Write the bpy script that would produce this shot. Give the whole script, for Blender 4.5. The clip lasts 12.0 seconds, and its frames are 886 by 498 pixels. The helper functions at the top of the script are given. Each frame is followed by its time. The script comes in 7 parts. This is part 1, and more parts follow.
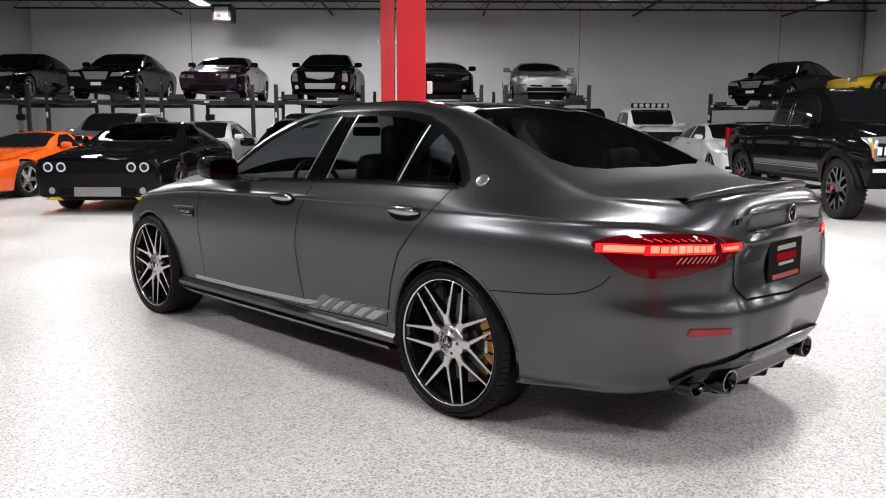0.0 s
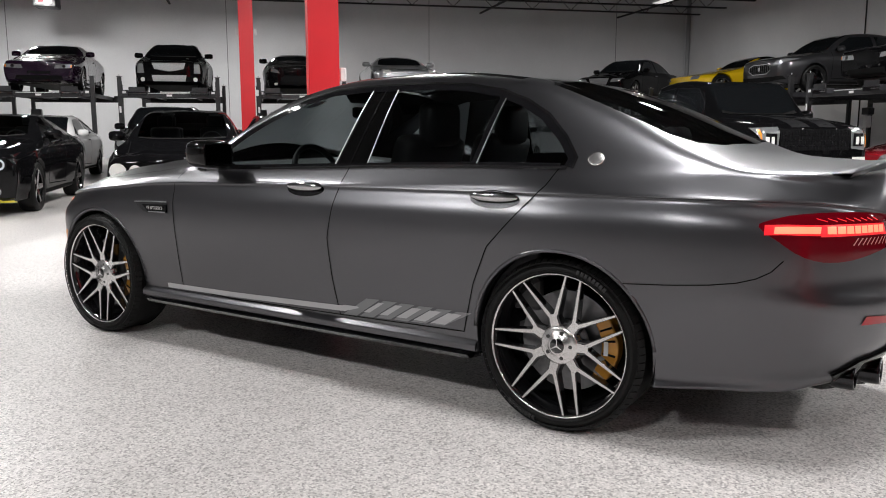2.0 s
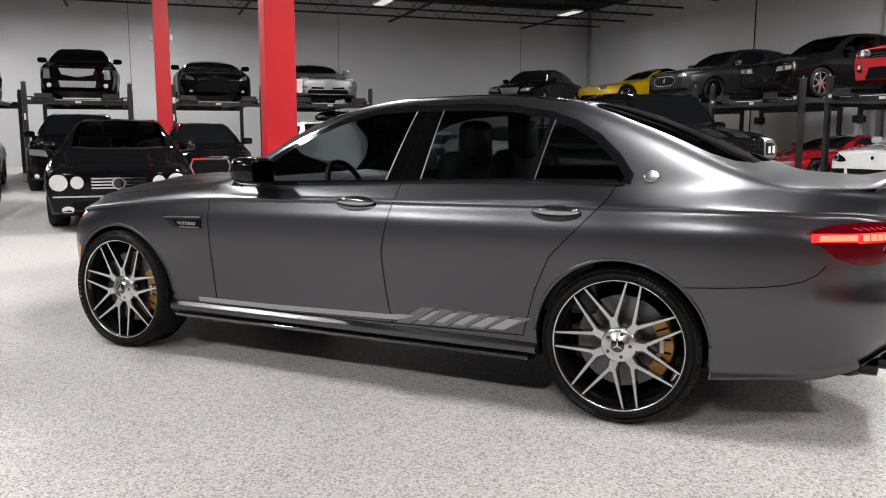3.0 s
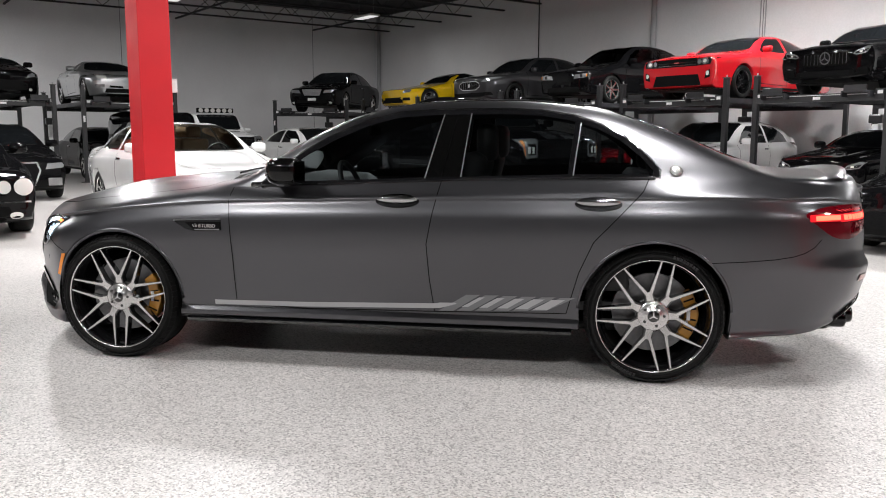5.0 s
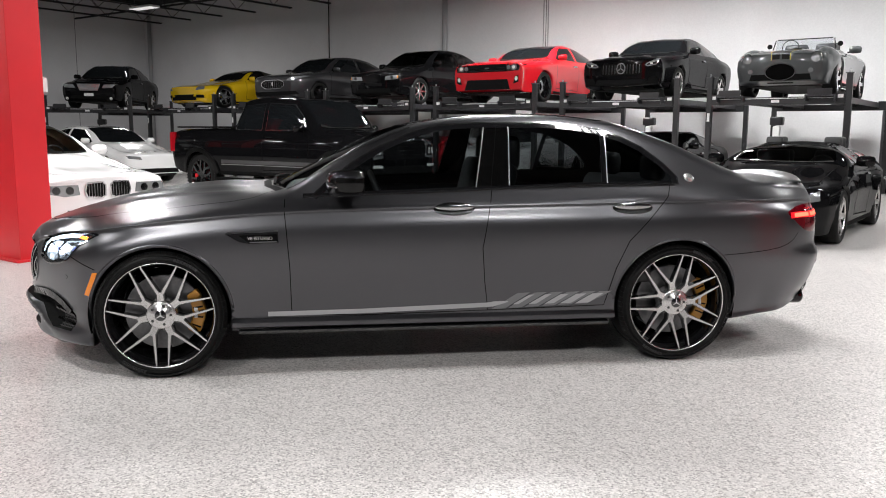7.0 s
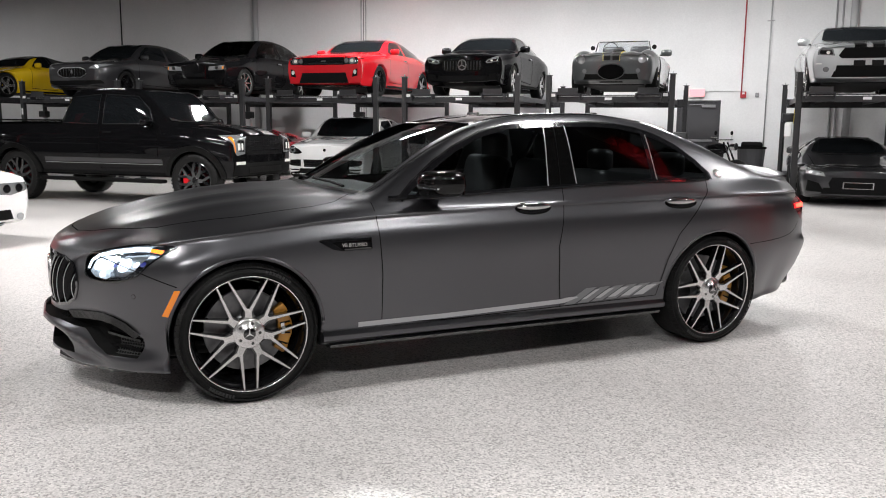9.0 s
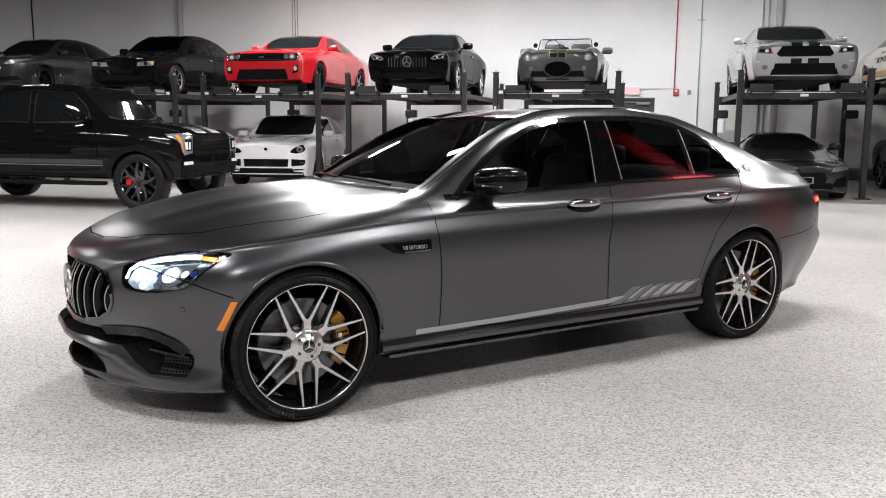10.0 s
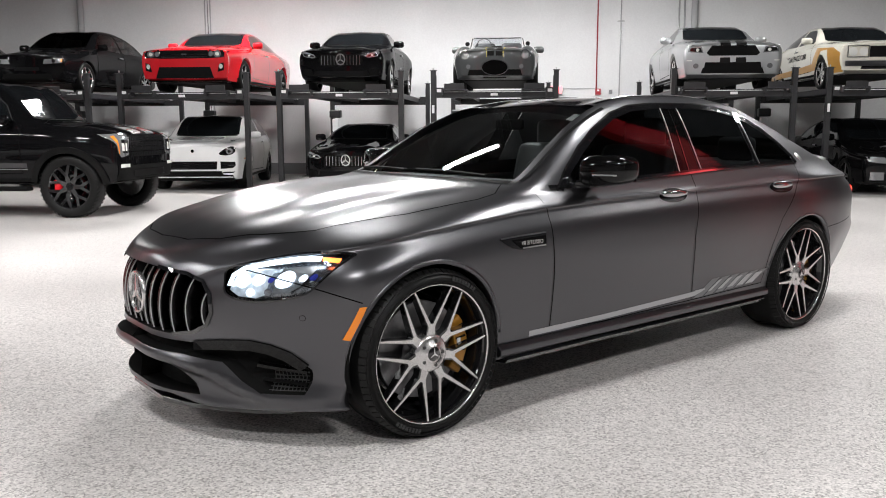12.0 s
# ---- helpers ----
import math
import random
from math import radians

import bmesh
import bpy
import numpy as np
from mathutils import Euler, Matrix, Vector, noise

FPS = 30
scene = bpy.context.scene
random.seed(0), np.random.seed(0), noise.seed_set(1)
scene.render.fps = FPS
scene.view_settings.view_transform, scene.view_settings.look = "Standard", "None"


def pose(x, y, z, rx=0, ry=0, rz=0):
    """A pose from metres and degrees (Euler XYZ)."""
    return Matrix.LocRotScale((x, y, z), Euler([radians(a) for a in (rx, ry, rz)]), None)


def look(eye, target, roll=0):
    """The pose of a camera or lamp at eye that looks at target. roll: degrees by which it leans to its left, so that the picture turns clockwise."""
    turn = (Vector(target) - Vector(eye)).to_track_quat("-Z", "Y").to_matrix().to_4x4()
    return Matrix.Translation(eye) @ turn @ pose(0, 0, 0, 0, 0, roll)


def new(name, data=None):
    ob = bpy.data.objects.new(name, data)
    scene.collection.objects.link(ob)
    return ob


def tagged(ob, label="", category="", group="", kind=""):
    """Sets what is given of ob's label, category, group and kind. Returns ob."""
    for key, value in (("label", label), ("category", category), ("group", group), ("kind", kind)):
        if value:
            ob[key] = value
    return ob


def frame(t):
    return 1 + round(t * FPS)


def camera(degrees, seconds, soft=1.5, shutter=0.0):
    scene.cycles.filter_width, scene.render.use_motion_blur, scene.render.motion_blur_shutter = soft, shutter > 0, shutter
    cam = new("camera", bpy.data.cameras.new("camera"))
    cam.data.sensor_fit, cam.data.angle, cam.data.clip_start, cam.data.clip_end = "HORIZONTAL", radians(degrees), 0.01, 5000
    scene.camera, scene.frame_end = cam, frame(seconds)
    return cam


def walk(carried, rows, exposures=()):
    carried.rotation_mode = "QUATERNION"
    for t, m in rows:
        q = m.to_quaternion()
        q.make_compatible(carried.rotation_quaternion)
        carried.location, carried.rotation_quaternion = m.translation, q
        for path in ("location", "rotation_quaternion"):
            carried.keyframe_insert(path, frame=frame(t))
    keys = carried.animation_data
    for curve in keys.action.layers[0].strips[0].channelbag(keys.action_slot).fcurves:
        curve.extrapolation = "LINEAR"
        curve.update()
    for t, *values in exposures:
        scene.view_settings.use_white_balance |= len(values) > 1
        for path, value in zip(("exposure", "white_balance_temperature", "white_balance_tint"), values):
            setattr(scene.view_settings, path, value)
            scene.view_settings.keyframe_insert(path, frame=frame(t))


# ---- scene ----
from mathutils.bvhtree import BVHTree

cam = camera(57.0, 12.0, soft=1.0)
PATH = [
    (0, (-0.027, -0.029, 1.31), (1.364, 1.377, 1.014), 0.1),
    (0.5, (-0.072, 0.294, 1.27), (1.377, 1.64, 0.971), -0.2),
    (1, (-0.088, 0.6, 1.246), (1.416, 1.883, 0.941), -0.2),
    (1.5, (-0.191, 0.882, 1.237), (1.384, 2.076, 0.932), -0.2),
    (2, (-0.345, 1.179, 1.203), (1.311, 2.26, 0.905), -0.0),
    (2.5, (-0.574, 1.456, 1.242), (1.152, 2.424, 0.95), 0.0),
    (3, (-0.918, 1.7, 1.263), (0.867, 2.558, 0.979), 0.1),
    (3.2, (-1.009, 1.793, 1.263), (0.798, 2.603, 0.979), 0.0),
    (4.8, (-1.601, 2.761, 1.274), (0.343, 3.14, 0.995), 0.0),
    (5, (-1.65, 2.906, 1.259), (0.305, 3.228, 0.98), 0.1),
    (5.5, (-1.741, 3.286, 1.301), (0.231, 3.462, 1.02), 0.2),
    (6, (-1.91, 3.713, 1.322), (0.069, 3.737, 1.038), 0.2),
    (6.5, (-1.98, 4.135, 1.309), (-0.004, 4.014, 1.024), 0.3),
    (7, (-1.979, 4.548, 1.343), (-0.019, 4.268, 1.057), 0.3),
    (7.2, (-1.972, 4.752, 1.342), (-0.024, 4.407, 1.053), 0.4),
    (8.8, (-1.531, 6.06, 1.372), (0.286, 5.278, 1.073), 0.5),
    (9, (-1.425, 6.215, 1.369), (0.372, 5.391, 1.069), 0.5),
    (9.5, (-1.147, 6.508, 1.332), (0.6, 5.582, 1.03), 0.4),
    (10, (-0.875, 6.766, 1.343), (0.823, 5.754, 1.041), 0.3),
    (10.5, (-0.639, 7.054, 1.322), (1.012, 5.965, 1.021), 0.2),
    (11, (-0.387, 7.221, 1.274), (1.215, 6.061, 0.974), 0.1),
    (11.5, (-0.154, 7.326, 1.267), (1.412, 6.118, 0.969), 0.0),
    (12, (-0.044, 7.44, 1.262), (1.503, 6.207, 0.968), -0.1),
]
walk(cam, [(t, look(eye, target, roll)) for t, eye, target, roll in PATH])

# ---- world and light ----
ROOM = Matrix.Rotation(radians(46), 4, "Z")      # room axes: u along the long lift wall, v into the hall
WALL_A, WALL_B, WALL_C, WALL_D = -17.15, 33.55, -16.0, 16.0
CEIL = 6.55


def room(u, v, z=0.0, turn=0.0):
    return ROOM @ pose(u, v, z, 0, 0, turn)


world = bpy.data.worlds.new("hall_air")
scene.world = world
world.use_nodes = True
world.node_tree.nodes["Background"].inputs[0].default_value = (0.8, 0.86, 1.0, 1)
world.node_tree.nodes["Background"].inputs[1].default_value = 0.02


def lamp(u, v, z, sx, sy, watts, colour=(1.0, 0.992, 0.985), turn=0.0):
    data = bpy.data.lights.new("panel_light", "AREA")
    data.shape, data.size, data.size_y, data.energy, data.color = "RECTANGLE", sx, sy, watts, colour
    ob = new("panel_light", data)
    ob.matrix_world = room(u, v, z, turn)
    return ob


# hall lamps in staggered rows: u, v, watts
LAMPS = [(-2.0, -12.6, 60), (3.0, -12.6, 215), (7.5, -12.6, 290), (12.0, -12.6, 350)] + [(-1.5, -5.1, 215), (7.5, -4.4, 310)]
LAMPS += [(-6.0, -0.8, 85), (3.0, -0.8, 105), (12.5, -0.8, 320)] + [(-1.5, 4.4, 215), (7.5, 4.4, 130), (13.5, 6.2, 190), (3.0, 8.4, 290)]
FAR_LAMPS = [(17.5, -9.0), (17.5, 0.0), (17.5, 8.0), (27.5, -13.0), (27.5, -6.0), (29.0, 1.0), (29.0, 8.0)]
scene.view_settings.exposure = 0.36

# ---- materials ----
def mat(name, colour, rough=0.5, metal=0.0, coat=0.0, coat_rough=0.05, spec=0.5, emit=None, power=0.0, grain=0.0, grain_scale=20.0,
        stain=0.0, stain_scale=1.5, bump=0.0, bump_scale=200.0, rough_var=0.0):
    """A principled surface with colour variation at two scales, roughness variation and fine relief."""
    m = bpy.data.materials.new(name)
    m.use_nodes = True
    nt = m.node_tree
    b = nt.nodes["Principled BSDF"]
    b.inputs["Base Color"].default_value = (*colour, 1)
    b.inputs["Roughness"].default_value = rough
    b.inputs["Metallic"].default_value = metal
    b.inputs["Coat Weight"].default_value = coat
    b.inputs["Coat Roughness"].default_value = coat_rough
    b.inputs["Specular IOR Level"].default_value = spec
    if emit:
        b.inputs["Emission Color"].default_value = (*emit, 1)
        b.inputs["Emission Strength"].default_value = power
    if grain or stain or bump or rough_var:
        co = nt.nodes.new("ShaderNodeTexCoord")
    if grain or stain:
        col = None
        for amount, sc, det in ((stain, stain_scale, 4.0), (grain, grain_scale, 2.0)):
            if not amount:
                continue
            n = nt.nodes.new("ShaderNodeTexNoise")
            n.inputs["Scale"].default_value, n.inputs["Detail"].default_value = sc, det
            nt.links.new(co.outputs["Object"], n.inputs["Vector"])
            r = nt.nodes.new("ShaderNodeMapRange")
            r.inputs["From Min"].default_value, r.inputs["From Max"].default_value = 0.3, 0.7
            r.inputs["To Min"].default_value, r.inputs["To Max"].default_value = 1 - amount, 1 + amount
            nt.links.new(n.outputs["Fac"], r.inputs["Value"])
            if col is None:
                col = r.outputs["Result"]
            else:
                mu = nt.nodes.new("ShaderNodeMath")
                mu.operation = "MULTIPLY"
                nt.links.new(col, mu.inputs[0])
                nt.links.new(r.outputs["Result"], mu.inputs[1])
                col = mu.outputs[0]
        mix = nt.nodes.new("ShaderNodeVectorMath")
        mix.operation = "SCALE"
        mix.inputs[0].default_value = colour
        nt.links.new(col, mix.inputs["Scale"])
        nt.links.new(mix.outputs["Vector"], b.inputs["Base Color"])
    if rough_var:
        n = nt.nodes.new("ShaderNodeTexNoise")
        n.inputs["Scale"].default_value, n.inputs["Detail"].default_value = 2.2, 5.0
        nt.links.new(co.outputs["Object"], n.inputs["Vector"])
        r = nt.nodes.new("ShaderNodeMapRange")
        r.inputs["From Min"].default_value, r.inputs["From Max"].default_value = 0.3, 0.7
        r.inputs["To Min"].default_value, r.inputs["To Max"].default_value = rough - rough_var, rough + rough_var
        nt.links.new(n.outputs["Fac"], r.inputs["Value"])
        nt.links.new(r.outputs["Result"], b.inputs["Roughness"])
    if bump:
        n = nt.nodes.new("ShaderNodeTexNoise")
        n.inputs["Scale"].default_value, n.inputs["Detail"].default_value = bump_scale, 3.0
        nt.links.new(co.outputs["Object"], n.inputs["Vector"])
        bp = nt.nodes.new("ShaderNodeBump")
        bp.inputs["Strength"].default_value, bp.inputs["Distance"].default_value = bump, 0.01
        nt.links.new(n.outputs["Fac"], bp.inputs["Height"])
        nt.links.new(bp.outputs["Normal"], b.inputs["Normal"])
    return m


def tinted_glass(name, tint, gloss=0.09):
    """Thin tinted pane: lets a part of the light through, mirrors the rest by Fresnel."""
    m = bpy.data.materials.new(name)
    m.use_nodes = True
    nt = m.node_tree
    nt.nodes.clear()
    out = nt.nodes.new("ShaderNodeOutputMaterial")
    tr = nt.nodes.new("ShaderNodeBsdfTransparent")
    tr.inputs["Color"].default_value = (*tint, 1)
    gl = nt.nodes.new("ShaderNodeBsdfGlossy")
    gl.inputs["Roughness"].default_value = 0.01
    fr = nt.nodes.new("ShaderNodeFresnel")
    fr.inputs["IOR"].default_value = 1.52
    mx = nt.nodes.new("ShaderNodeMixShader")
    nt.links.new(fr.outputs[0], mx.inputs[0])
    nt.links.new(tr.outputs[0], mx.inputs[1])
    nt.links.new(gl.outputs[0], mx.inputs[2])
    nt.links.new(mx.outputs[0], out.inputs["Surface"])
    return m


def flake_floor():
    """Grey epoxy floor broadcast with pale and dark flakes, faintly glossy and stained."""
    m = mat("epoxy_flake_floor", (0.5, 0.49, 0.48), 0.42)
    nt = m.node_tree
    b = nt.nodes["Principled BSDF"]
    co = nt.nodes.new("ShaderNodeTexCoord")

    def ramp(src, stops):
        r = nt.nodes.new("ShaderNodeValToRGB")
        r.color_ramp.interpolation = "LINEAR"
        while len(r.color_ramp.elements) < len(stops):
            r.color_ramp.elements.new(0.5)
        for e, (p, c) in zip(r.color_ramp.elements, stops):
            e.position, e.color = p, (c, c * 0.957, c * 0.938, 1)
        nt.links.new(src, r.inputs[0])
        return r.outputs[0]

    v = nt.nodes.new("ShaderNodeTexVoronoi")
    v.inputs["Scale"].default_value = 122.0
    nt.links.new(co.outputs["Object"], v.inputs["Vector"])
    sep = nt.nodes.new("ShaderNodeSeparateColor")
    nt.links.new(v.outputs["Color"], sep.inputs[0])
    flakes = ramp(sep.outputs[0], ((0.0, 0.16), (0.16, 0.26), (0.3, 0.53), (0.6, 0.62), (1.0, 0.86)))
    v2 = nt.nodes.new("ShaderNodeTexVoronoi")
    v2.inputs["Scale"].default_value = 230.0
    nt.links.new(co.outputs["Object"], v2.inputs["Vector"])
    sep2 = nt.nodes.new("ShaderNodeSeparateColor")
    nt.links.new(v2.outputs["Color"], sep2.inputs[0])
    fine = ramp(sep2.outputs[1], ((0.0, 0.16), (0.25, 0.50), (1.0, 0.80)))
    mx = nt.nodes.new("ShaderNodeMix")
    mx.data_type = "RGBA"
    mx.inputs["Factor"].default_value = 0.35
    nt.links.new(flakes, mx.inputs[6])
    nt.links.new(fine, mx.inputs[7])
    n = nt.nodes.new("ShaderNodeTexNoise")
    n.inputs["Scale"].default_value, n.inputs["Detail"].default_value = 0.55, 6.0
    nt.links.new(co.outputs["Object"], n.inputs["Vector"])
    r = nt.nodes.new("ShaderNodeMapRange")
    r.inputs["From Min"].default_value, r.inputs["From Max"].default_value = 0.3, 0.7
    r.inputs["To Min"].default_value, r.inputs["To Max"].default_value = 0.88, 1.08
    nt.links.new(n.outputs["Fac"], r.inputs["Value"])
    sc = nt.nodes.new("ShaderNodeVectorMath")
    sc.operation = "SCALE"
    nt.links.new(mx.outputs[2], sc.inputs[0])
    nt.links.new(r.outputs["Result"], sc.inputs["Scale"])
    nt.links.new(sc.outputs["Vector"], b.inputs["Base Color"])
    r2 = nt.nodes.new("ShaderNodeMapRange")
    r2.inputs["From Min"].default_value, r2.inputs["From Max"].default_value = 0.3, 0.7
    r2.inputs["To Min"].default_value, r2.inputs["To Max"].default_value = 0.28, 0.42
    nt.links.new(n.outputs["Fac"], r2.inputs["Value"])
    nt.links.new(r2.outputs["Result"], b.inputs["Roughness"])
    bp = nt.nodes.new("ShaderNodeBump")
    bp.inputs["Strength"].default_value, bp.inputs["Distance"].default_value = 0.25, 0.003
    nt.links.new(v.outputs["Distance"], bp.inputs["Height"])
    nt.links.new(bp.outputs["Normal"], b.inputs["Normal"])
    return m


M_FLOOR = flake_floor()
M_WALL = mat("painted_wall", (0.74, 0.74, 0.75), 0.7, stain=0.05, stain_scale=0.6, grain=0.03, grain_scale=30, bump=0.15, bump_scale=60)
# grey for the unseen closing walls, set by what the car paint mirrors
M_WALLDIM = mat("dim_unseen_wall", (0.36, 0.36, 0.37), 0.75, stain=0.08, stain_scale=0.6)
M_STRIPEBLK = mat("black_stripe_paint", (0.004, 0.004, 0.004), 0.3, spec=0.15)
M_WALLBASE = mat("grey_wall_base", (0.2, 0.2, 0.21), 0.6, stain=0.1)
M_CEIL = mat("dark_ceiling_deck", (0.02, 0.02, 0.022), 0.9, grain=0.2, grain_scale=4)
M_STEEL_DK = mat("dark_joist_steel", (0.012, 0.012, 0.014), 0.6, stain=0.2)
M_REDCOL = mat("red_column_paint", (0.62, 0.012, 0.02), 0.42, stain=0.08, stain_scale=1.0, bump=0.05, bump_scale=40, rough_var=0.06)
M_LIFT = mat("black_lift_powdercoat", (0.018, 0.018, 0.02), 0.38, stain=0.3, stain_scale=3, rough_var=0.1)
M_LIFTDECK = mat("lift_runway_steel", (0.035, 0.035, 0.04), 0.4, 0.3, stain=0.3, stain_scale=5)
M_STICKER = mat("white_sticker", (0.8, 0.8, 0.8), 0.5)
M_YELSTICK = mat("yellow_sticker", (0.7, 0.55, 0.02), 0.5)
M_GREYBOX = mat("grey_steel_box", (0.25, 0.25, 0.26), 0.5, 0.3)
M_CONDUIT = mat("galvanised_conduit", (0.45, 0.45, 0.46), 0.4, 0.7, stain=0.1)
M_REDPIPE = mat("red_conduit_paint", (0.4, 0.03, 0.04), 0.5)
M_WALLPIPE = mat("painted_pipe", (0.42, 0.42, 0.43), 0.5)
M_DOOR = mat("charcoal_door_paint", (0.05, 0.05, 0.055), 0.45, stain=0.1)
M_LAMPFACE = mat("lamp_diffuser", (0.9, 0.9, 0.9), 0.5, emit=(1.0, 0.97, 0.93), power=12.0)
M_LAMPDIM = mat("dimmed_lamp_diffuser", (0.9, 0.9, 0.9), 0.5, emit=(1.0, 0.98, 0.96), power=0.5)
M_EXIT = mat("exit_sign_red", (0.6, 0.1, 0.1), 0.5, emit=(1.0, 0.25, 0.28), power=1.6)

M_SATIN = mat("satin_graphite_paint", (0.080, 0.0795, 0.087), 0.33, 0.95, coat=0.85, coat_rough=0.25, grain=0.03, grain_scale=900)
M_SATIN.node_tree.nodes["Principled BSDF"].inputs["Specular Tint"].default_value = (0.7, 0.7, 0.71, 1)
M_TYRE = mat("tyre_rubber", (0.006, 0.006, 0.006), 0.5, spec=0.2, grain=0.15, grain_scale=60, bump=0.1, bump_scale=300)
M_TYREBAR = mat("moulded_rubber", (0.03, 0.03, 0.031), 0.5, spec=0.3)
M_RIMFACE = mat("machined_alloy", (0.66, 0.65, 0.645), 0.26, 0.95, grain=0.05, grain_scale=120)
M_RIMBLACK = mat("gloss_black_alloy", (0.01, 0.01, 0.011), 0.12, 0.2, coat=1.0)
M_DISC = mat("brake_disc", (0.16, 0.16, 0.165), 0.35, 0.9, grain=0.1, grain_scale=50)
M_BRONZE = mat("bronze_caliper_paint", (0.42, 0.19, 0.02), 0.32, 0.35, coat=0.6)
M_CHROME = mat("chrome", (0.75, 0.75, 0.76), 0.08, 1.0)
M_DKCHROME = mat("dark_chrome", (0.3, 0.3, 0.31), 0.1, 1.0)
M_HANDLE = mat("handle_chrome", (0.48, 0.48, 0.49), 0.12, 1.0)
M_GLOSSBLK = mat("piano_black_trim", (0.006, 0.006, 0.007), 0.06, 0.0, coat=1.0)
M_MATTBLK = mat("matt_black_plastic", (0.006, 0.006, 0.006), 0.7, spec=0.06, grain=0.1, grain_scale=80)
M_PLASTIC = mat("grey_black_plastic", (0.03, 0.03, 0.031), 0.45, spec=0.3)
M_SEAM = mat("panel_gap_shadow", (0.003, 0.003, 0.003), 0.9, spec=0.05)
M_UNDER = mat("underbody", (0.01, 0.01, 0.01), 0.85)
M_GLASS = tinted_glass("tinted_window", (0.42, 0.45, 0.46))
M_SCREEN = tinted_glass("windscreen_glass", (0.86, 0.90, 0.89))
M_LENS = tinted_glass("clear_lens", (0.9, 0.92, 0.94))
M_REDLENS = mat("red_lamp_lens", (0.11, 0.001, 0.005), 0.06, 0.0, coat=0.4, spec=0.25)
M_TAILRED = mat("red_tail_lens", (0.32, 0.004, 0.01), 0.12, coat=0.4, spec=0.25)
M_PINKFIN = mat("pale_red_lamp_fin", (0.55, 0.22, 0.2), 0.3)
M_BLKCHROME = mat("black_chrome", (0.025, 0.025, 0.027), 0.1, 1.0, coat=0.3)
M_REDGLOW = mat("lit_tail_bar", (0.9, 0.05, 0.03), 0.3, emit=(1.0, 0.115, 0.06), power=2.6)
# soft red for the glow fringe of the tail bars, and the upper fins
M_REDSOFT = mat("soft_red_glow", (0.6, 0.01, 0.02), 0.3, emit=(1.0, 0.004, 0.012), power=0.40)
M_HEADGLOW = mat("lit_head_lamp", (0.9, 0.95, 1.0), 0.3, emit=(0.75, 0.88, 1.0), power=2.6)
M_AMBERGLOW = mat("lit_amber_lamp", (0.9, 0.35, 0.02), 0.3, emit=(1.0, 0.11, 0.0), power=1.8)
M_PILLAR = mat("black_pillar_film", (0.003, 0.003, 0.003), 0.05, spec=0.3)
M_TRIM = mat("bright_trim", (0.72, 0.72, 0.73), 0.3, 1.0)
M_HEADDIM = mat("dim_head_lamp", (0.8, 0.85, 0.9), 0.2, emit=(0.8, 0.9, 1.0), power=1.2)
# weak emission stands in for LED light caught by the chrome
M_REFLECT = mat("glowing_lamp_reflector", (0.8, 0.85, 0.9), 0.2, 0.5, emit=(0.75, 0.88, 1.0), power=0.22, grain=0.4, grain_scale=45)
M_BLUELENS = mat("blue_lamp_lens", (0.04, 0.05, 0.35), 0.1, coat=1.0)
M_LAMPIN = mat("lamp_housing", (0.45, 0.46, 0.48), 0.16, 0.85, grain=0.6, grain_scale=28)
M_SLAT = mat("dark_chrome_slat", (0.022, 0.022, 0.023), 0.25, 1.0)
M_AMBER = mat("amber_reflector", (0.75, 0.22, 0.01), 0.25, coat=0.5)
M_STRIPE_LT = mat("light_grey_decal", (0.38, 0.38, 0.39), 0.45, 0.1)
M_STRIPE_DK = mat("dark_grey_decal", (0.16, 0.165, 0.17), 0.5, 0.1)
M_SEAT = mat("black_leather", (0.03, 0.03, 0.031), 0.5, bump=0.1, bump_scale=90)
M_INTGREY = mat("grey_interior", (0.42, 0.43, 0.44), 0.6, grain=0.05, grain_scale=60)
M_TAN = mat("tan_leather", (0.34, 0.22, 0.13), 0.5, bump=0.1, bump_scale=90)
M_BLKGLASS = mat("black_car_glass", (0.006, 0.007, 0.008), 0.03, 0.0, spec=0.45)
M_LAMPCLEAR = mat("clear_lamp_unlit", (0.35, 0.36, 0.37), 0.12, 0.6, coat=1.0)
M_GRILLE = mat("black_grille_mesh", (0.005, 0.005, 0.0055), 0.55, spec=0.08, grain=0.5, grain_scale=80)


def paint(name, colour, rough=0.22, metal=0.0):
    return mat(name, colour, rough, metal, coat=1.0, coat_rough=0.03, stain=0.04, stain_scale=2.0, spec=0.15)


P_BLACK = mat("black_car_paint", (0.004, 0.004, 0.0045), 0.3, coat=0.42, coat_rough=0.015, spec=0.0, stain=0.1)
P_WHITE = paint("white_car_paint", (0.82, 0.82, 0.82))
P_RED = paint("red_car_paint", (0.62, 0.012, 0.02))
P_YELLOW = paint("yellow_car_paint", (0.80, 0.52, 0.01))
P_DARKRED = paint("dark_red_car_paint", (0.25, 0.006, 0.012))
P_ORANGE = paint("orange_car_paint", (0.78, 0.10, 0.01))
P_PURPLE = paint("dark_purple_car_paint", (0.014, 0.004, 0.016))
P_SILVER = paint("silver_car_paint", (0.42, 0.43, 0.44), 0.3, 0.7)
P_GREYMAT = paint("charcoal_car_paint", (0.035, 0.035, 0.038), 0.35, 0.5)
P_GREY = paint("mid_grey_car_paint", (0.075, 0.08, 0.082), 0.3, 0.3)
P_GOLD = paint("gold_car_paint", (0.55, 0.28, 0.05), 0.3, 0.3)
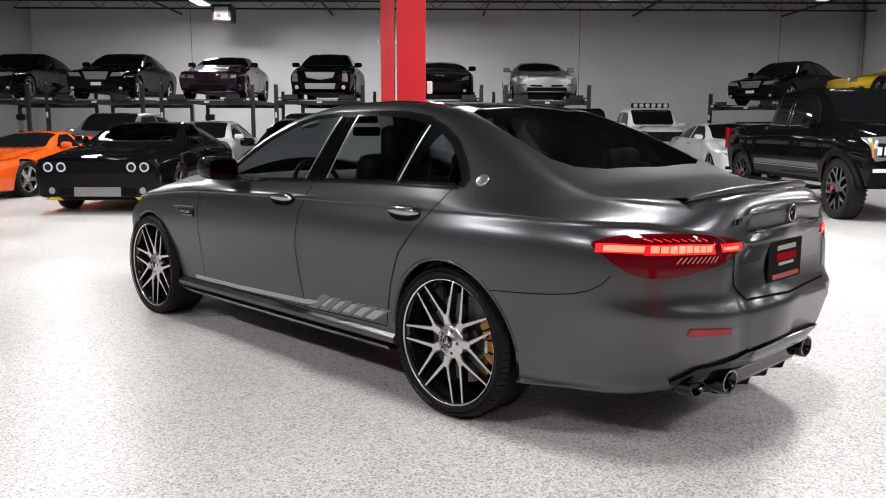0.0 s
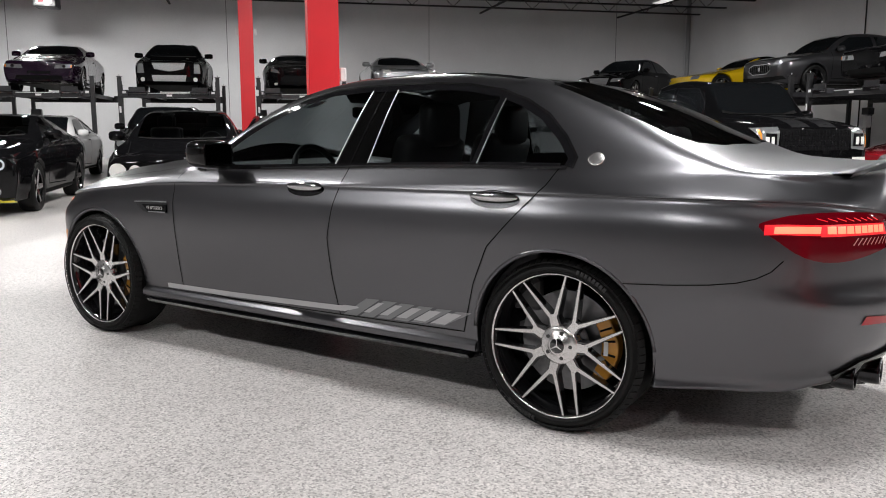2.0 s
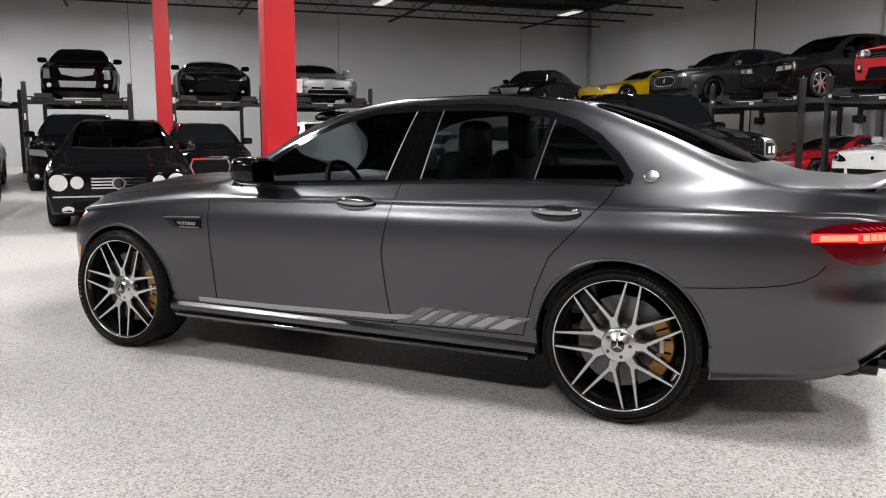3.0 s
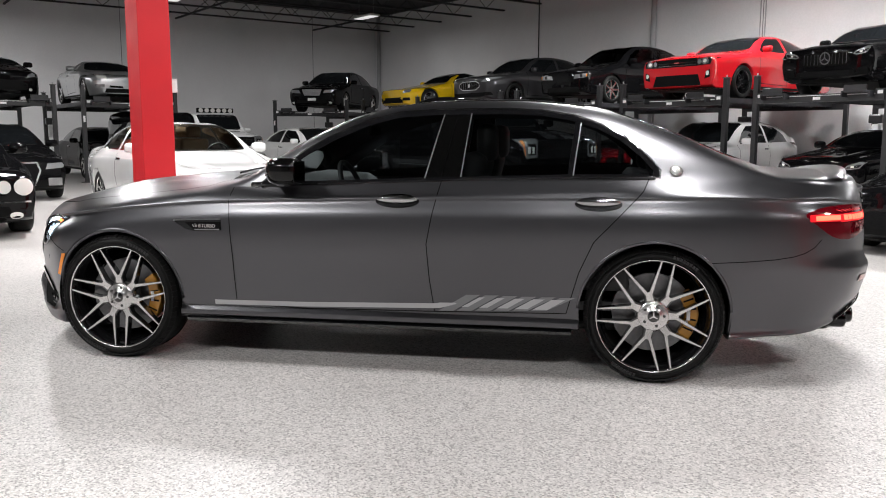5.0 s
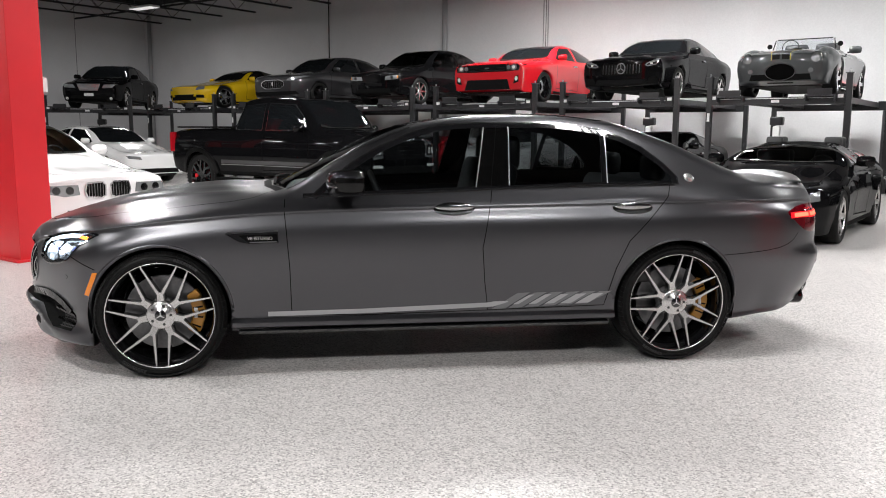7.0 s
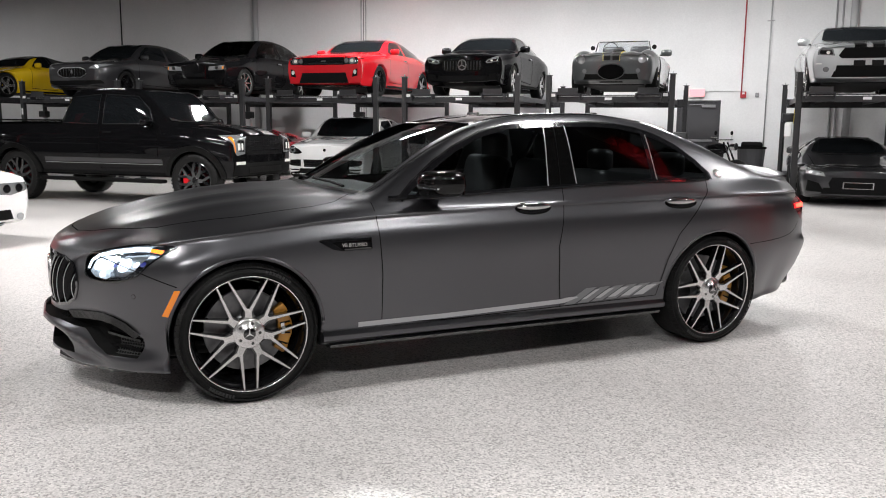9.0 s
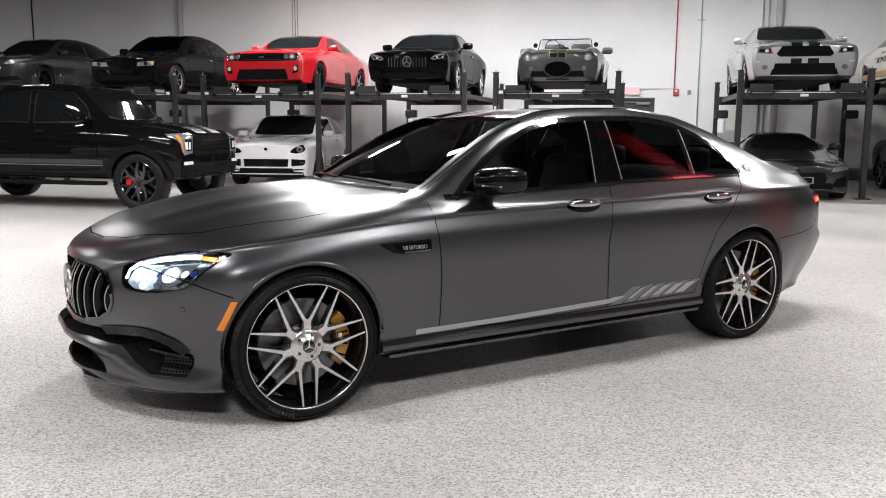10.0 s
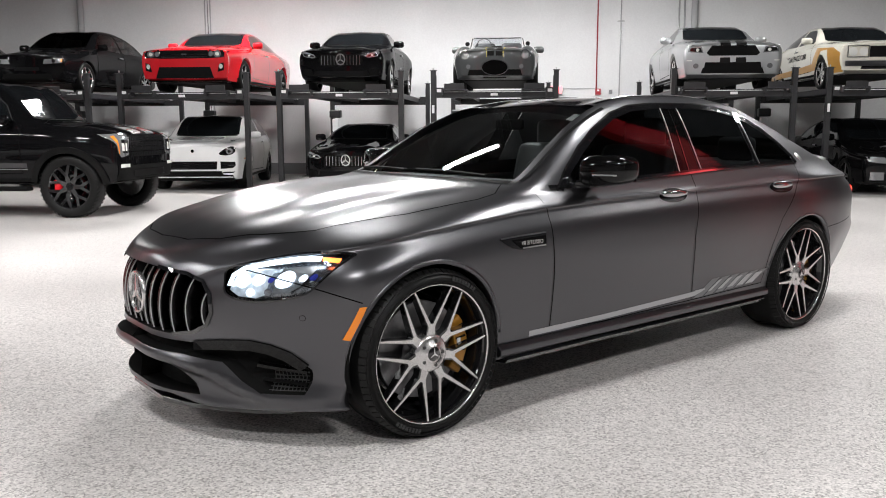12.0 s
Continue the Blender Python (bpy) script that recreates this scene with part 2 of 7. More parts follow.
M_HALO = mat("pale_lamp_ring", (0.5, 0.52, 0.55), 0.2, emit=(0.9, 0.95, 1.0), power=0.12)
M_PALELAMP = mat("pale_frosted_lamp", (0.75, 0.75, 0.72), 0.15, coat=1.0)
M_YELGUARD = mat("yellow_guard", (0.85, 0.75, 0.02), 0.4)
M_MESH = mat("silver_mesh", (0.35, 0.35, 0.36), 0.35, 0.8, grain=0.25, grain_scale=140)
P_CREAM = paint("cream_car_paint", (0.70, 0.68, 0.60))

# ---- mesh helpers ----
def smooth(bm, on=True):
    for f in bm.faces:
        f.smooth = on


def part(name, bm, material, parent=None, label="", soft=False, m=None):
    """Links a bmesh as one mesh object under a thing or part."""
    if soft:
        smooth(bm)
    me = bpy.data.meshes.new(name)
    bm.to_mesh(me)
    bm.free()
    me.materials.append(material)
    ob = new(name, me)
    if m is not None:
        ob.matrix_basis = m
    if parent is not None:
        ob.parent = parent
    if label:
        ob["label"] = label
    return ob


def thing(name, m, label, category, group="", kind=""):
    ob = new(name)
    ob.matrix_basis = m
    return tagged(ob, label, category, group, kind)


def box(sx, sy, sz, x=0.0, y=0.0, z=0.0, bevel=0.0, bm=None):
    """A box centred at x, y with its underside at z."""
    bm = bm or bmesh.new()
    made = bmesh.ops.create_cube(bm, size=1, matrix=Matrix.Translation((x, y, z + sz / 2)) @ Matrix.Diagonal((sx, sy, sz, 1)))
    if bevel:
        edges = list({e for v in made["verts"] for e in v.link_edges})
        bmesh.ops.bevel(bm, geom=edges, offset=bevel, segments=2, affect="EDGES", profile=0.5)
    return bm


def tube(r, length, m=None, seg=16, r2=None, bm=None):
    """A capped cylinder along z, centred, placed by m."""
    bm = bm or bmesh.new()
    bmesh.ops.create_cone(bm, cap_ends=True, segments=seg, radius1=r, radius2=r if r2 is None else r2, depth=length, matrix=m or Matrix())
    return bm


def lathe(profile, seg=48, axis="X"):
    """Spins (radius, offset) pairs round the x axis."""
    bm = bmesh.new()
    rings = []
    for k in range(seg):
        a = 2 * math.pi * k / seg
        rings.append([bm.verts.new((o, r * math.cos(a), r * math.sin(a))) for r, o in profile])
    for k in range(seg):
        a, b = rings[k], rings[(k + 1) % seg]
        for i in range(len(profile) - 1):
            bm.faces.new((a[i], a[i + 1], b[i + 1], b[i]))
    bmesh.ops.recalc_face_normals(bm, faces=bm.faces)
    return bm


def prism(outline, depth, axis="x", at=0.0, bevel=0.0):
    """Extrudes a flat outline (pairs) along an axis; pairs are the other two axes in order."""
    bm = bmesh.new()

    def put(p, d):
        return {"x": (d, p[0], p[1]), "y": (p[0], d, p[1]), "z": (p[0], p[1], d)}[axis]
    a = [bm.verts.new(put(p, at)) for p in outline]
    b = [bm.verts.new(put(p, at + depth)) for p in outline]
    bm.faces.new(a)
    bm.faces.new(b[::-1])
    for i in range(len(a)):
        j = (i + 1) % len(a)
        bm.faces.new((a[j], a[i], b[i], b[j]))
    bmesh.ops.recalc_face_normals(bm, faces=bm.faces)
    if bevel:
        bmesh.ops.bevel(bm, geom=bm.edges[:], offset=bevel, segments=2, affect="EDGES", profile=0.5)
    return bm


def curve_at(keys, y):
    """Smooth monotone interpolation through (y, value) keys sorted by falling y."""
    ys = [k[0] for k in keys][::-1]
    vs = [k[1] for k in keys][::-1]
    n = len(ys)
    if y <= ys[0]:
        return vs[0]
    if y >= ys[-1]:
        return vs[-1]
    d = [(vs[i + 1] - vs[i]) / (ys[i + 1] - ys[i]) for i in range(n - 1)]
    m = [d[0]] + [0 if d[i - 1] * d[i] <= 0 else 2 * d[i - 1] * d[i] / (d[i - 1] + d[i]) for i in range(1, n - 1)] + [d[-1]]
    i = max(k for k in range(n - 1) if ys[k] <= y)
    h = ys[i + 1] - ys[i]
    t = (y - ys[i]) / h
    return ((2 * t ** 3 - 3 * t * t + 1) * vs[i] + (t ** 3 - 2 * t * t + t) * h * m[i]
            + (-2 * t ** 3 + 3 * t * t) * vs[i + 1] + (t ** 3 - t * t) * h * m[i + 1])


def spline(pts, per):
    """Catmull-Rom through points; per: steps a span."""
    out = []
    n = len(pts)
    for i in range(n - 1):
        p0, p1, p2, p3 = pts[max(i - 1, 0)], pts[i], pts[i + 1], pts[min(i + 2, n - 1)]
        for k in range(per):
            t = k / per
            out.append(tuple(0.5 * (2 * b + (c - a) * t + (2 * a - 5 * b + 4 * c - d) * t * t + (3 * b - a - 3 * c + d) * t ** 3)
                             for a, b, c, d in zip(p0, p1, p2, p3)))
    out.append(tuple(pts[-1]))
    return out


def rounded(poly, per=4):
    """A closed outline with its corners drawn into smooth curves."""
    n = len(poly)
    out = []
    for i in range(n):
        a, b, c, d = poly[i - 1], poly[i], poly[(i + 1) % n], poly[(i + 2) % n]
        for k in range(per):
            t = k / per
            out.append(tuple(0.5 * (2 * q + (r - p) * t + (2 * p - 5 * q + 4 * r - s) * t * t + (3 * q - p - 3 * r + s) * t ** 3) for p, q, r, s in zip(a, b, c, d)))
    return out


def inside(poly, a, b):
    hit = False
    for i in range(len(poly)):
        (x1, y1), (x2, y2) = poly[i], poly[i - 1]
        if (y1 > b) != (y2 > b) and a < (x2 - x1) * (b - y1) / (y2 - y1) + x1:
            hit = not hit
    return hit


def cut(bm, poly, ax, keep):
    """Scores a surface along an outline seen along one axis; ax: the two other axes; keep: which faces it may touch.
    Returns the faces within the outline."""
    n = len(poly)
    for i in range(n):
        p, q = Vector(poly[i]), Vector(poly[(i + 1) % n])
        d = q - p
        if d.length < 1e-6:
            continue
        lo = (min(p[0], q[0]) - 0.004, min(p[1], q[1]) - 0.004)
        hi = (max(p[0], q[0]) + 0.004, max(p[1], q[1]) + 0.004)
        faces = []
        for f in bm.faces:
            if not keep(f):
                continue
            a = [v.co[ax[0]] for v in f.verts]
            b = [v.co[ax[1]] for v in f.verts]
            if max(a) >= lo[0] and min(a) <= hi[0] and max(b) >= lo[1] and min(b) <= hi[1]:
                faces.append(f)
        if not faces:
            continue
        co, no = [0, 0, 0], [0, 0, 0]
        co[ax[0]], co[ax[1]] = p
        no[ax[0]], no[ax[1]] = -d[1], d[0]
        geom = list({g for f in faces for g in (*f.verts, *f.edges)}) + faces
        bmesh.ops.bisect_plane(bm, geom=geom, dist=1e-5, plane_co=co, plane_no=Vector(no).normalized())
    return [f for f in bm.faces if keep(f) and inside(poly, f.calc_center_median()[ax[0]], f.calc_center_median()[ax[1]])]


def take(bm, faces):
    """Moves faces out of bm into a new bmesh."""
    out = bmesh.new()
    vm = {}
    for f in faces:
        vs = []
        for v in f.verts:
            if v not in vm:
                vm[v] = out.verts.new(v.co)
            vs.append(vm[v])
        out.faces.new(vs)
    bmesh.ops.delete(bm, geom=faces, context="FACES")
    return out


def mirrored(bm):
    """A copy mirrored in x = 0."""
    out = bm.copy()
    bmesh.ops.scale(out, vec=(-1, 1, 1), verts=out.verts)
    bmesh.ops.reverse_faces(out, faces=out.faces)
    return out


def both(bm):
    """Joins a half with its mirror image across the middle plane."""
    bmesh.ops.mirror(bm, geom=bm.verts[:] + bm.edges[:] + bm.faces[:], axis="X", merge_dist=0.0008)
    bmesh.ops.recalc_face_normals(bm, faces=bm.faces)
    return bm


def turn_in(bm, depth, test):
    """Gives an open rim a return: extrudes the border edges that pass the test inwards."""
    edges = [e for e in bm.edges if e.is_boundary and test((e.verts[0].co + e.verts[1].co) / 2)]
    made = bmesh.ops.extrude_edge_only(bm, edges=edges)
    for v in made["geom"]:
        if isinstance(v, bmesh.types.BMVert):
            v.co.x -= math.copysign(depth, v.co.x)


def ring_outline(cy, cz, r, a0, a1, steps):
    return [(cy + r * math.cos(radians(a0 + (a1 - a0) * k / steps)), cz + r * math.sin(radians(a0 + (a1 - a0) * k / steps))) for k in range(steps + 1)]


def ribbon(tree, line, ax, side, width, lift=0.0012, closed=False, thick=0.0, step=0.03):
    """A narrow strip laid on a surface along a line that is seen along one axis."""
    pts = [Vector(p) for p in line]
    if closed:
        pts.append(pts[0])
    fine = []
    for p, q in zip(pts, pts[1:]):
        k = max(1, int((q - p).length / step))
        fine += [p + (q - p) * (i / k) for i in range(k)]
    fine.append(pts[-1])
    free = 3 - ax[0] - ax[1]
    rows = []
    for i, p in enumerate(fine):
        d = (fine[min(i + 1, len(fine) - 1)] - fine[max(i - 1, 0)])
        if closed and i in (0, len(fine) - 1):
            d = fine[1] - fine[-2]
        d = d.normalized() if d.length else Vector((1, 0))
        nrm = Vector((-d[1], d[0]))
        row = []
        for s in (-0.5, 0.5):
            q = p + nrm * width * s
            o, w = [0, 0, 0], [0, 0, 0]
            o[ax[0]], o[ax[1]], o[free], w[free] = q[0], q[1], side * 4, -side
            hit, normal, _, _ = tree.ray_cast(Vector(o), Vector(w))
            if hit is not None:
                if normal[free] * side < 0:
                    normal = -normal
                row.append(hit + normal * lift)
        rows.append(row)
    bm = bmesh.new()
    last = None
    for row in rows:
        if len(row) < 2:
            last = None
            continue
        vs = [bm.verts.new(c) for c in row]
        if last:
            bm.faces.new((last[0], last[1], vs[1], vs[0]))
        last = vs
    bmesh.ops.recalc_face_normals(bm, faces=bm.faces)
    if thick:
        made = bmesh.ops.solidify(bm, geom=bm.faces[:], thickness=thick)
    return bm


def patch(tree, outline, ax, side, lift=0.002, grid=0.03, thick=0.0):
    """A panel with a given outline, laid on a surface seen along one axis."""
    from mathutils.geometry import delaunay_2d_cdt
    pts = []
    for i, p in enumerate(outline):
        p, q = Vector(p), Vector(outline[(i + 1) % len(outline)])
        k = max(1, math.ceil((q - p).length / (grid * 1.5)))
        pts += [p + (q - p) * (j / k) for j in range(k)]
    n = len(pts)
    lo = [min(p[k] for p in pts) for k in (0, 1)]
    hi = [max(p[k] for p in pts) for k in (0, 1)]
    inner = []
    for i in range(1, int((hi[0] - lo[0]) / grid) + 1):
        for j in range(1, int((hi[1] - lo[1]) / grid) + 1):
            q = (lo[0] + i * grid, lo[1] + j * grid)
            if inside(outline, *q) and min((Vector(q) - p).length for p in pts) > grid * 0.3:
                inner.append(Vector(q))
    vs, _, fs, _, _, _ = delaunay_2d_cdt(pts + inner, [], [list(range(n))], 1, 1e-5)
    free = 3 - ax[0] - ax[1]
    bm = bmesh.new()
    out = []
    for q in vs:
        o, w = [0, 0, 0], [0, 0, 0]
        o[ax[0]], o[ax[1]], o[free], w[free] = q[0], q[1], side * 4, -side
        hit, normal, _, _ = tree.ray_cast(Vector(o), Vector(w))
        if hit is None:
            out.append(None)
            continue
        if normal[free] * side < 0:
            normal = -normal
        out.append(bm.verts.new(hit + normal * lift))
    for f in fs:
        if all(out[i] is not None for i in f):
            bm.faces.new([out[i] for i in f])
    bmesh.ops.recalc_face_normals(bm, faces=bm.faces)
    if bm.faces:
        s = sum(f.normal[free] for f in bm.faces)
        if s * side < 0:
            bmesh.ops.reverse_faces(bm, faces=bm.faces)
    if thick:
        bmesh.ops.solidify(bm, geom=bm.faces[:], thickness=thick)
    return bm


# ---- car bodies ----
def loft_half(tab, ys, per=4):
    """Half of a car's skin (x >= 0): sections across the length, from the sill to the middle of the roof."""
    bm = bmesh.new()
    rows = []
    for y in ys:
        g = {k: curve_at(v, y) for k, v in tab.items()}
        w = g["w"]
        pts = [(0.0, g["zb"]), (w * 0.55, g["zb"]), (w - g["tuck"], g["zb"] + 0.004), (w - 0.042, g["zb"] + 0.06), (w - 0.017, g["zb"] * 0.45 + g["z4"] * 0.55),
               (w, g["z4"]), (w - 0.008, g["z4"] * 0.3 + g["z5"] * 0.7), (w - g["i5"], g["z5"]), (w - g["i5"] * 0.75 - g["i6"] * 0.25, g["z5"] * 0.72 + g["z6"] * 0.28), (w - g["i6"], g["z6"]), (g["x7"], g["z7"]), (g["x7"] * 0.55, g["z7"] + (g["z9"] - g["z7"]) * 0.74), (0.0, g["z9"])]
        if "crease" in g:      # a pressed shoulder: tilted below the crease, upright above it
            pts[6] = (w - 0.006, g["z5"] - 0.085)
            pts[8] = (w - g["i5"] - 0.003, g["z5"] + 0.022)
        sec = spline(pts, per)
        sec[0], sec[-1] = (0.0, sec[0][1]), (0.0, sec[-1][1])
        rows.append([bm.verts.new((max(p[0], 0.0), y, p[1])) for p in sec])
    for a, b in zip(rows, rows[1:]):
        for i in range(len(a) - 1):
            bm.faces.new((a[i], b[i], b[i + 1], a[i + 1]))
    for row in (rows[0], rows[-1]):
        mid = [bm.verts.new((0.0, row[0].co.y, v.co.z)) for v in row[1:-1]]
        chain = [row[0], *mid, row[-1]]
        for i in range(len(row) - 1):
            vs = [row[i], row[i + 1], chain[i + 1], chain[i]]
            vs = list(dict.fromkeys(vs))
            if len(vs) > 2:
                bm.faces.new(vs)
    bmesh.ops.remove_doubles(bm, verts=bm.verts, dist=0.0004)
    bmesh.ops.recalc_face_normals(bm, faces=bm.faces)
    if sum((f.normal.x if f.calc_center_median().x > 0.6 else 0) for f in bm.faces) < 0:
        bmesh.ops.reverse_faces(bm, faces=bm.faces)
    return bm


def stations(nose, tail, n):
    """Lengthwise steps that crowd towards both ends."""
    out = []
    for k in range(n + 1):
        t = k / n
        s = 0.5 - 0.5 * math.cos(math.pi * t)
        s = 0.55 * s + 0.45 * t
        out.append(nose + (tail - nose) * s)
    extra = [nose - d for d in (0.008, 0.02, 0.035, 0.055)] + [tail + d for d in (0.008, 0.02, 0.035)]
    return sorted(set(out + extra), reverse=True)


def recessed(faces_bm, move):
    """Turns a loose panel into an open tray: its floor pushed in by move, with side walls."""
    old = faces_bm.faces[:]
    made = bmesh.ops.extrude_face_region(faces_bm, geom=old)
    vs = [v for v in made["geom"] if isinstance(v, bmesh.types.BMVert)]
    bmesh.ops.translate(faces_bm, verts=vs, vec=move)
    bmesh.ops.delete(faces_bm, geom=[f for f in old if f.is_valid], context="FACES")
    return faces_bm


def pushed(bm, move):
    out = bm.copy()
    bmesh.ops.translate(out, verts=out.verts, vec=move)
    return out


def word(text, size, material, parent, m, name="lettering", extrude=0.002, squeeze=1.0):
    """Raised letters in the built-in font, as a mesh."""
    cu = bpy.data.curves.new("letters", "FONT")
    cu.body, cu.size, cu.extrude, cu.align_x, cu.align_y = text, size, extrude, "CENTER", "CENTER"
    tmp = bpy.data.objects.new("letters", cu)
    scene.collection.objects.link(tmp)
    me = bpy.data.meshes.new_from_object(tmp.evaluated_get(bpy.context.evaluated_depsgraph_get()))
    bpy.data.objects.remove(tmp)
    me.materials.clear()
    me.materials.append(material)
    ob = new(name, me)
    ob.matrix_basis = m @ Matrix.Diagonal((squeeze, 1, 1, 1))
    ob.parent = parent
    return ob


def tree_of(bm):
    full = bm.copy()
    both(full)
    t = BVHTree.FromBMesh(full)
    full.free()
    return t

# ---- wheels ----
def spoke_bar(p, q, w0, w1, d0, d1, x0, x1, bevel=0.004):
    """A tapered bar from p to q (y, z), w: its width, x: its face, d: its depth."""
    p, q = Vector(p), Vector(q)
    n = Vector((-(q - p)[1], (q - p)[0])).normalized()
    bm = bmesh.new()
    vs = []
    for c, w, d, x in ((p, w0, d0, x0), (q, w1, d1, x1)):
        for s, xx in ((-1, x), (1, x), (1.15, x - d), (-1.15, x - d)):
            e = c + n * w / 2 * s
            vs.append(bm.verts.new((xx, e[0], e[1])))
    for f in ((0, 1, 2, 3), (7, 6, 5, 4), (0, 4, 5, 1), (1, 5, 6, 2), (2, 6, 7, 3), (3, 7, 4, 0)):
        bm.faces.new([vs[i] for i in f])
    bmesh.ops.recalc_face_normals(bm, faces=bm.faces)
    return bm


def join(bms):
    out = bmesh.new()
    for b in bms:
        me = bpy.data.meshes.new("tmp")
        b.to_mesh(me)
        b.free()
        out.from_mesh(me)
        bpy.data.meshes.remove(me)
    return out


def tyre_mesh(r, rim, width):
    h = width / 2
    prof = [(rim - 0.005, -h * 0.80), (rim + 0.008, -h * 0.92), ((rim + r) / 2, -h), (r - 0.028, -h * 0.97), (r - 0.008, -h * 0.86), (r, -h * 0.68), (r + 0.001, 0),
            (r, h * 0.68), (r - 0.008, h * 0.86), (r - 0.028, h * 0.97), ((rim + r) / 2, h), (rim + 0.008, h * 0.92), (rim - 0.005, h * 0.80)]
    bm = lathe(prof, 72)
    return bm


def tread(r, width, n=72):
    """Small shoulder blocks of the tyre tread."""
    bm = bmesh.new()
    for k in range(n):
        for s in (-1, 1):
            m = Matrix.Rotation(2 * math.pi * k / n, 4, "X") @ Matrix.Translation((s * width * 0.40, 0, r - 0.0068)) @ Matrix.Rotation(s * 0.45, 4, "Y") @ Matrix.Diagonal((width * 0.13, 0.025, 0.011, 1))
            bmesh.ops.create_cube(bm, size=1, matrix=m)
    return bm

# ---- generic parked car ----
def simple_wheel(r, width, rim_mat, spokes, parent, m, style="five"):
    """wheel > tyre, rim. The face looks along +x of m."""
    hub = part("wheel", lathe([(r * 0.70, width * 0.30), (r * 0.66, width * 0.10), (r * 0.62, -width * 0.4), (0.02, -width * 0.35)], 32), M_RIMBLACK, parent, soft=True, m=m)
    part("tyre", tyre_mesh(r, r * 0.71, width), M_TYRE, hub, soft=True)
    bars = [lathe([(r * 0.74, width * 0.40), (r * 0.70, width * 0.44), (r * 0.67, width * 0.38)], 40), lathe([(0.0, width * 0.36), (r * 0.12, width * 0.36), (r * 0.2, width * 0.28)], 20)]
    if spokes == 8:      # forked off-road spokes, open tread blocks and a red caliper
        for k in range(7):
            a = 2 * math.pi * k / 7
            mid = (math.cos(a) * r * 0.36, math.sin(a) * r * 0.36)
            bars.append(spoke_bar((math.cos(a) * r * 0.1, math.sin(a) * r * 0.1), mid, r * 0.17, r * 0.12, 0.03, 0.03, width * 0.34, width * 0.40))
            for d in (-0.26, 0.26):
                bars.append(spoke_bar(mid, (math.cos(a + d) * r * 0.69, math.sin(a + d) * r * 0.69), r * 0.10, r * 0.09, 0.03, 0.03, width * 0.40, width * 0.44))
        part("tread", tread(r + 0.006, width * 1.08, 44), M_TYRE, hub)
        part("brake_caliper", box(0.05, r * 0.22, r * 0.34, width * 0.22, -r * 0.42, -r * 0.12, 0.01), P_RED, hub)
    for k in range(spokes if spokes != 8 else 0):
        a = 2 * math.pi * k / spokes
        bars.append(spoke_bar((math.cos(a) * r * 0.1, math.sin(a) * r * 0.1), (math.cos(a) * r * 0.69, math.sin(a) * r * 0.69), r * 0.26 if spokes < 7 else r * 0.15,
                              r * 0.17 if spokes < 7 else r * 0.08, 0.03, 0.02, width * 0.34, width * 0.42))
    part("rim", join(bars), rim_mat, hub)
    return hub


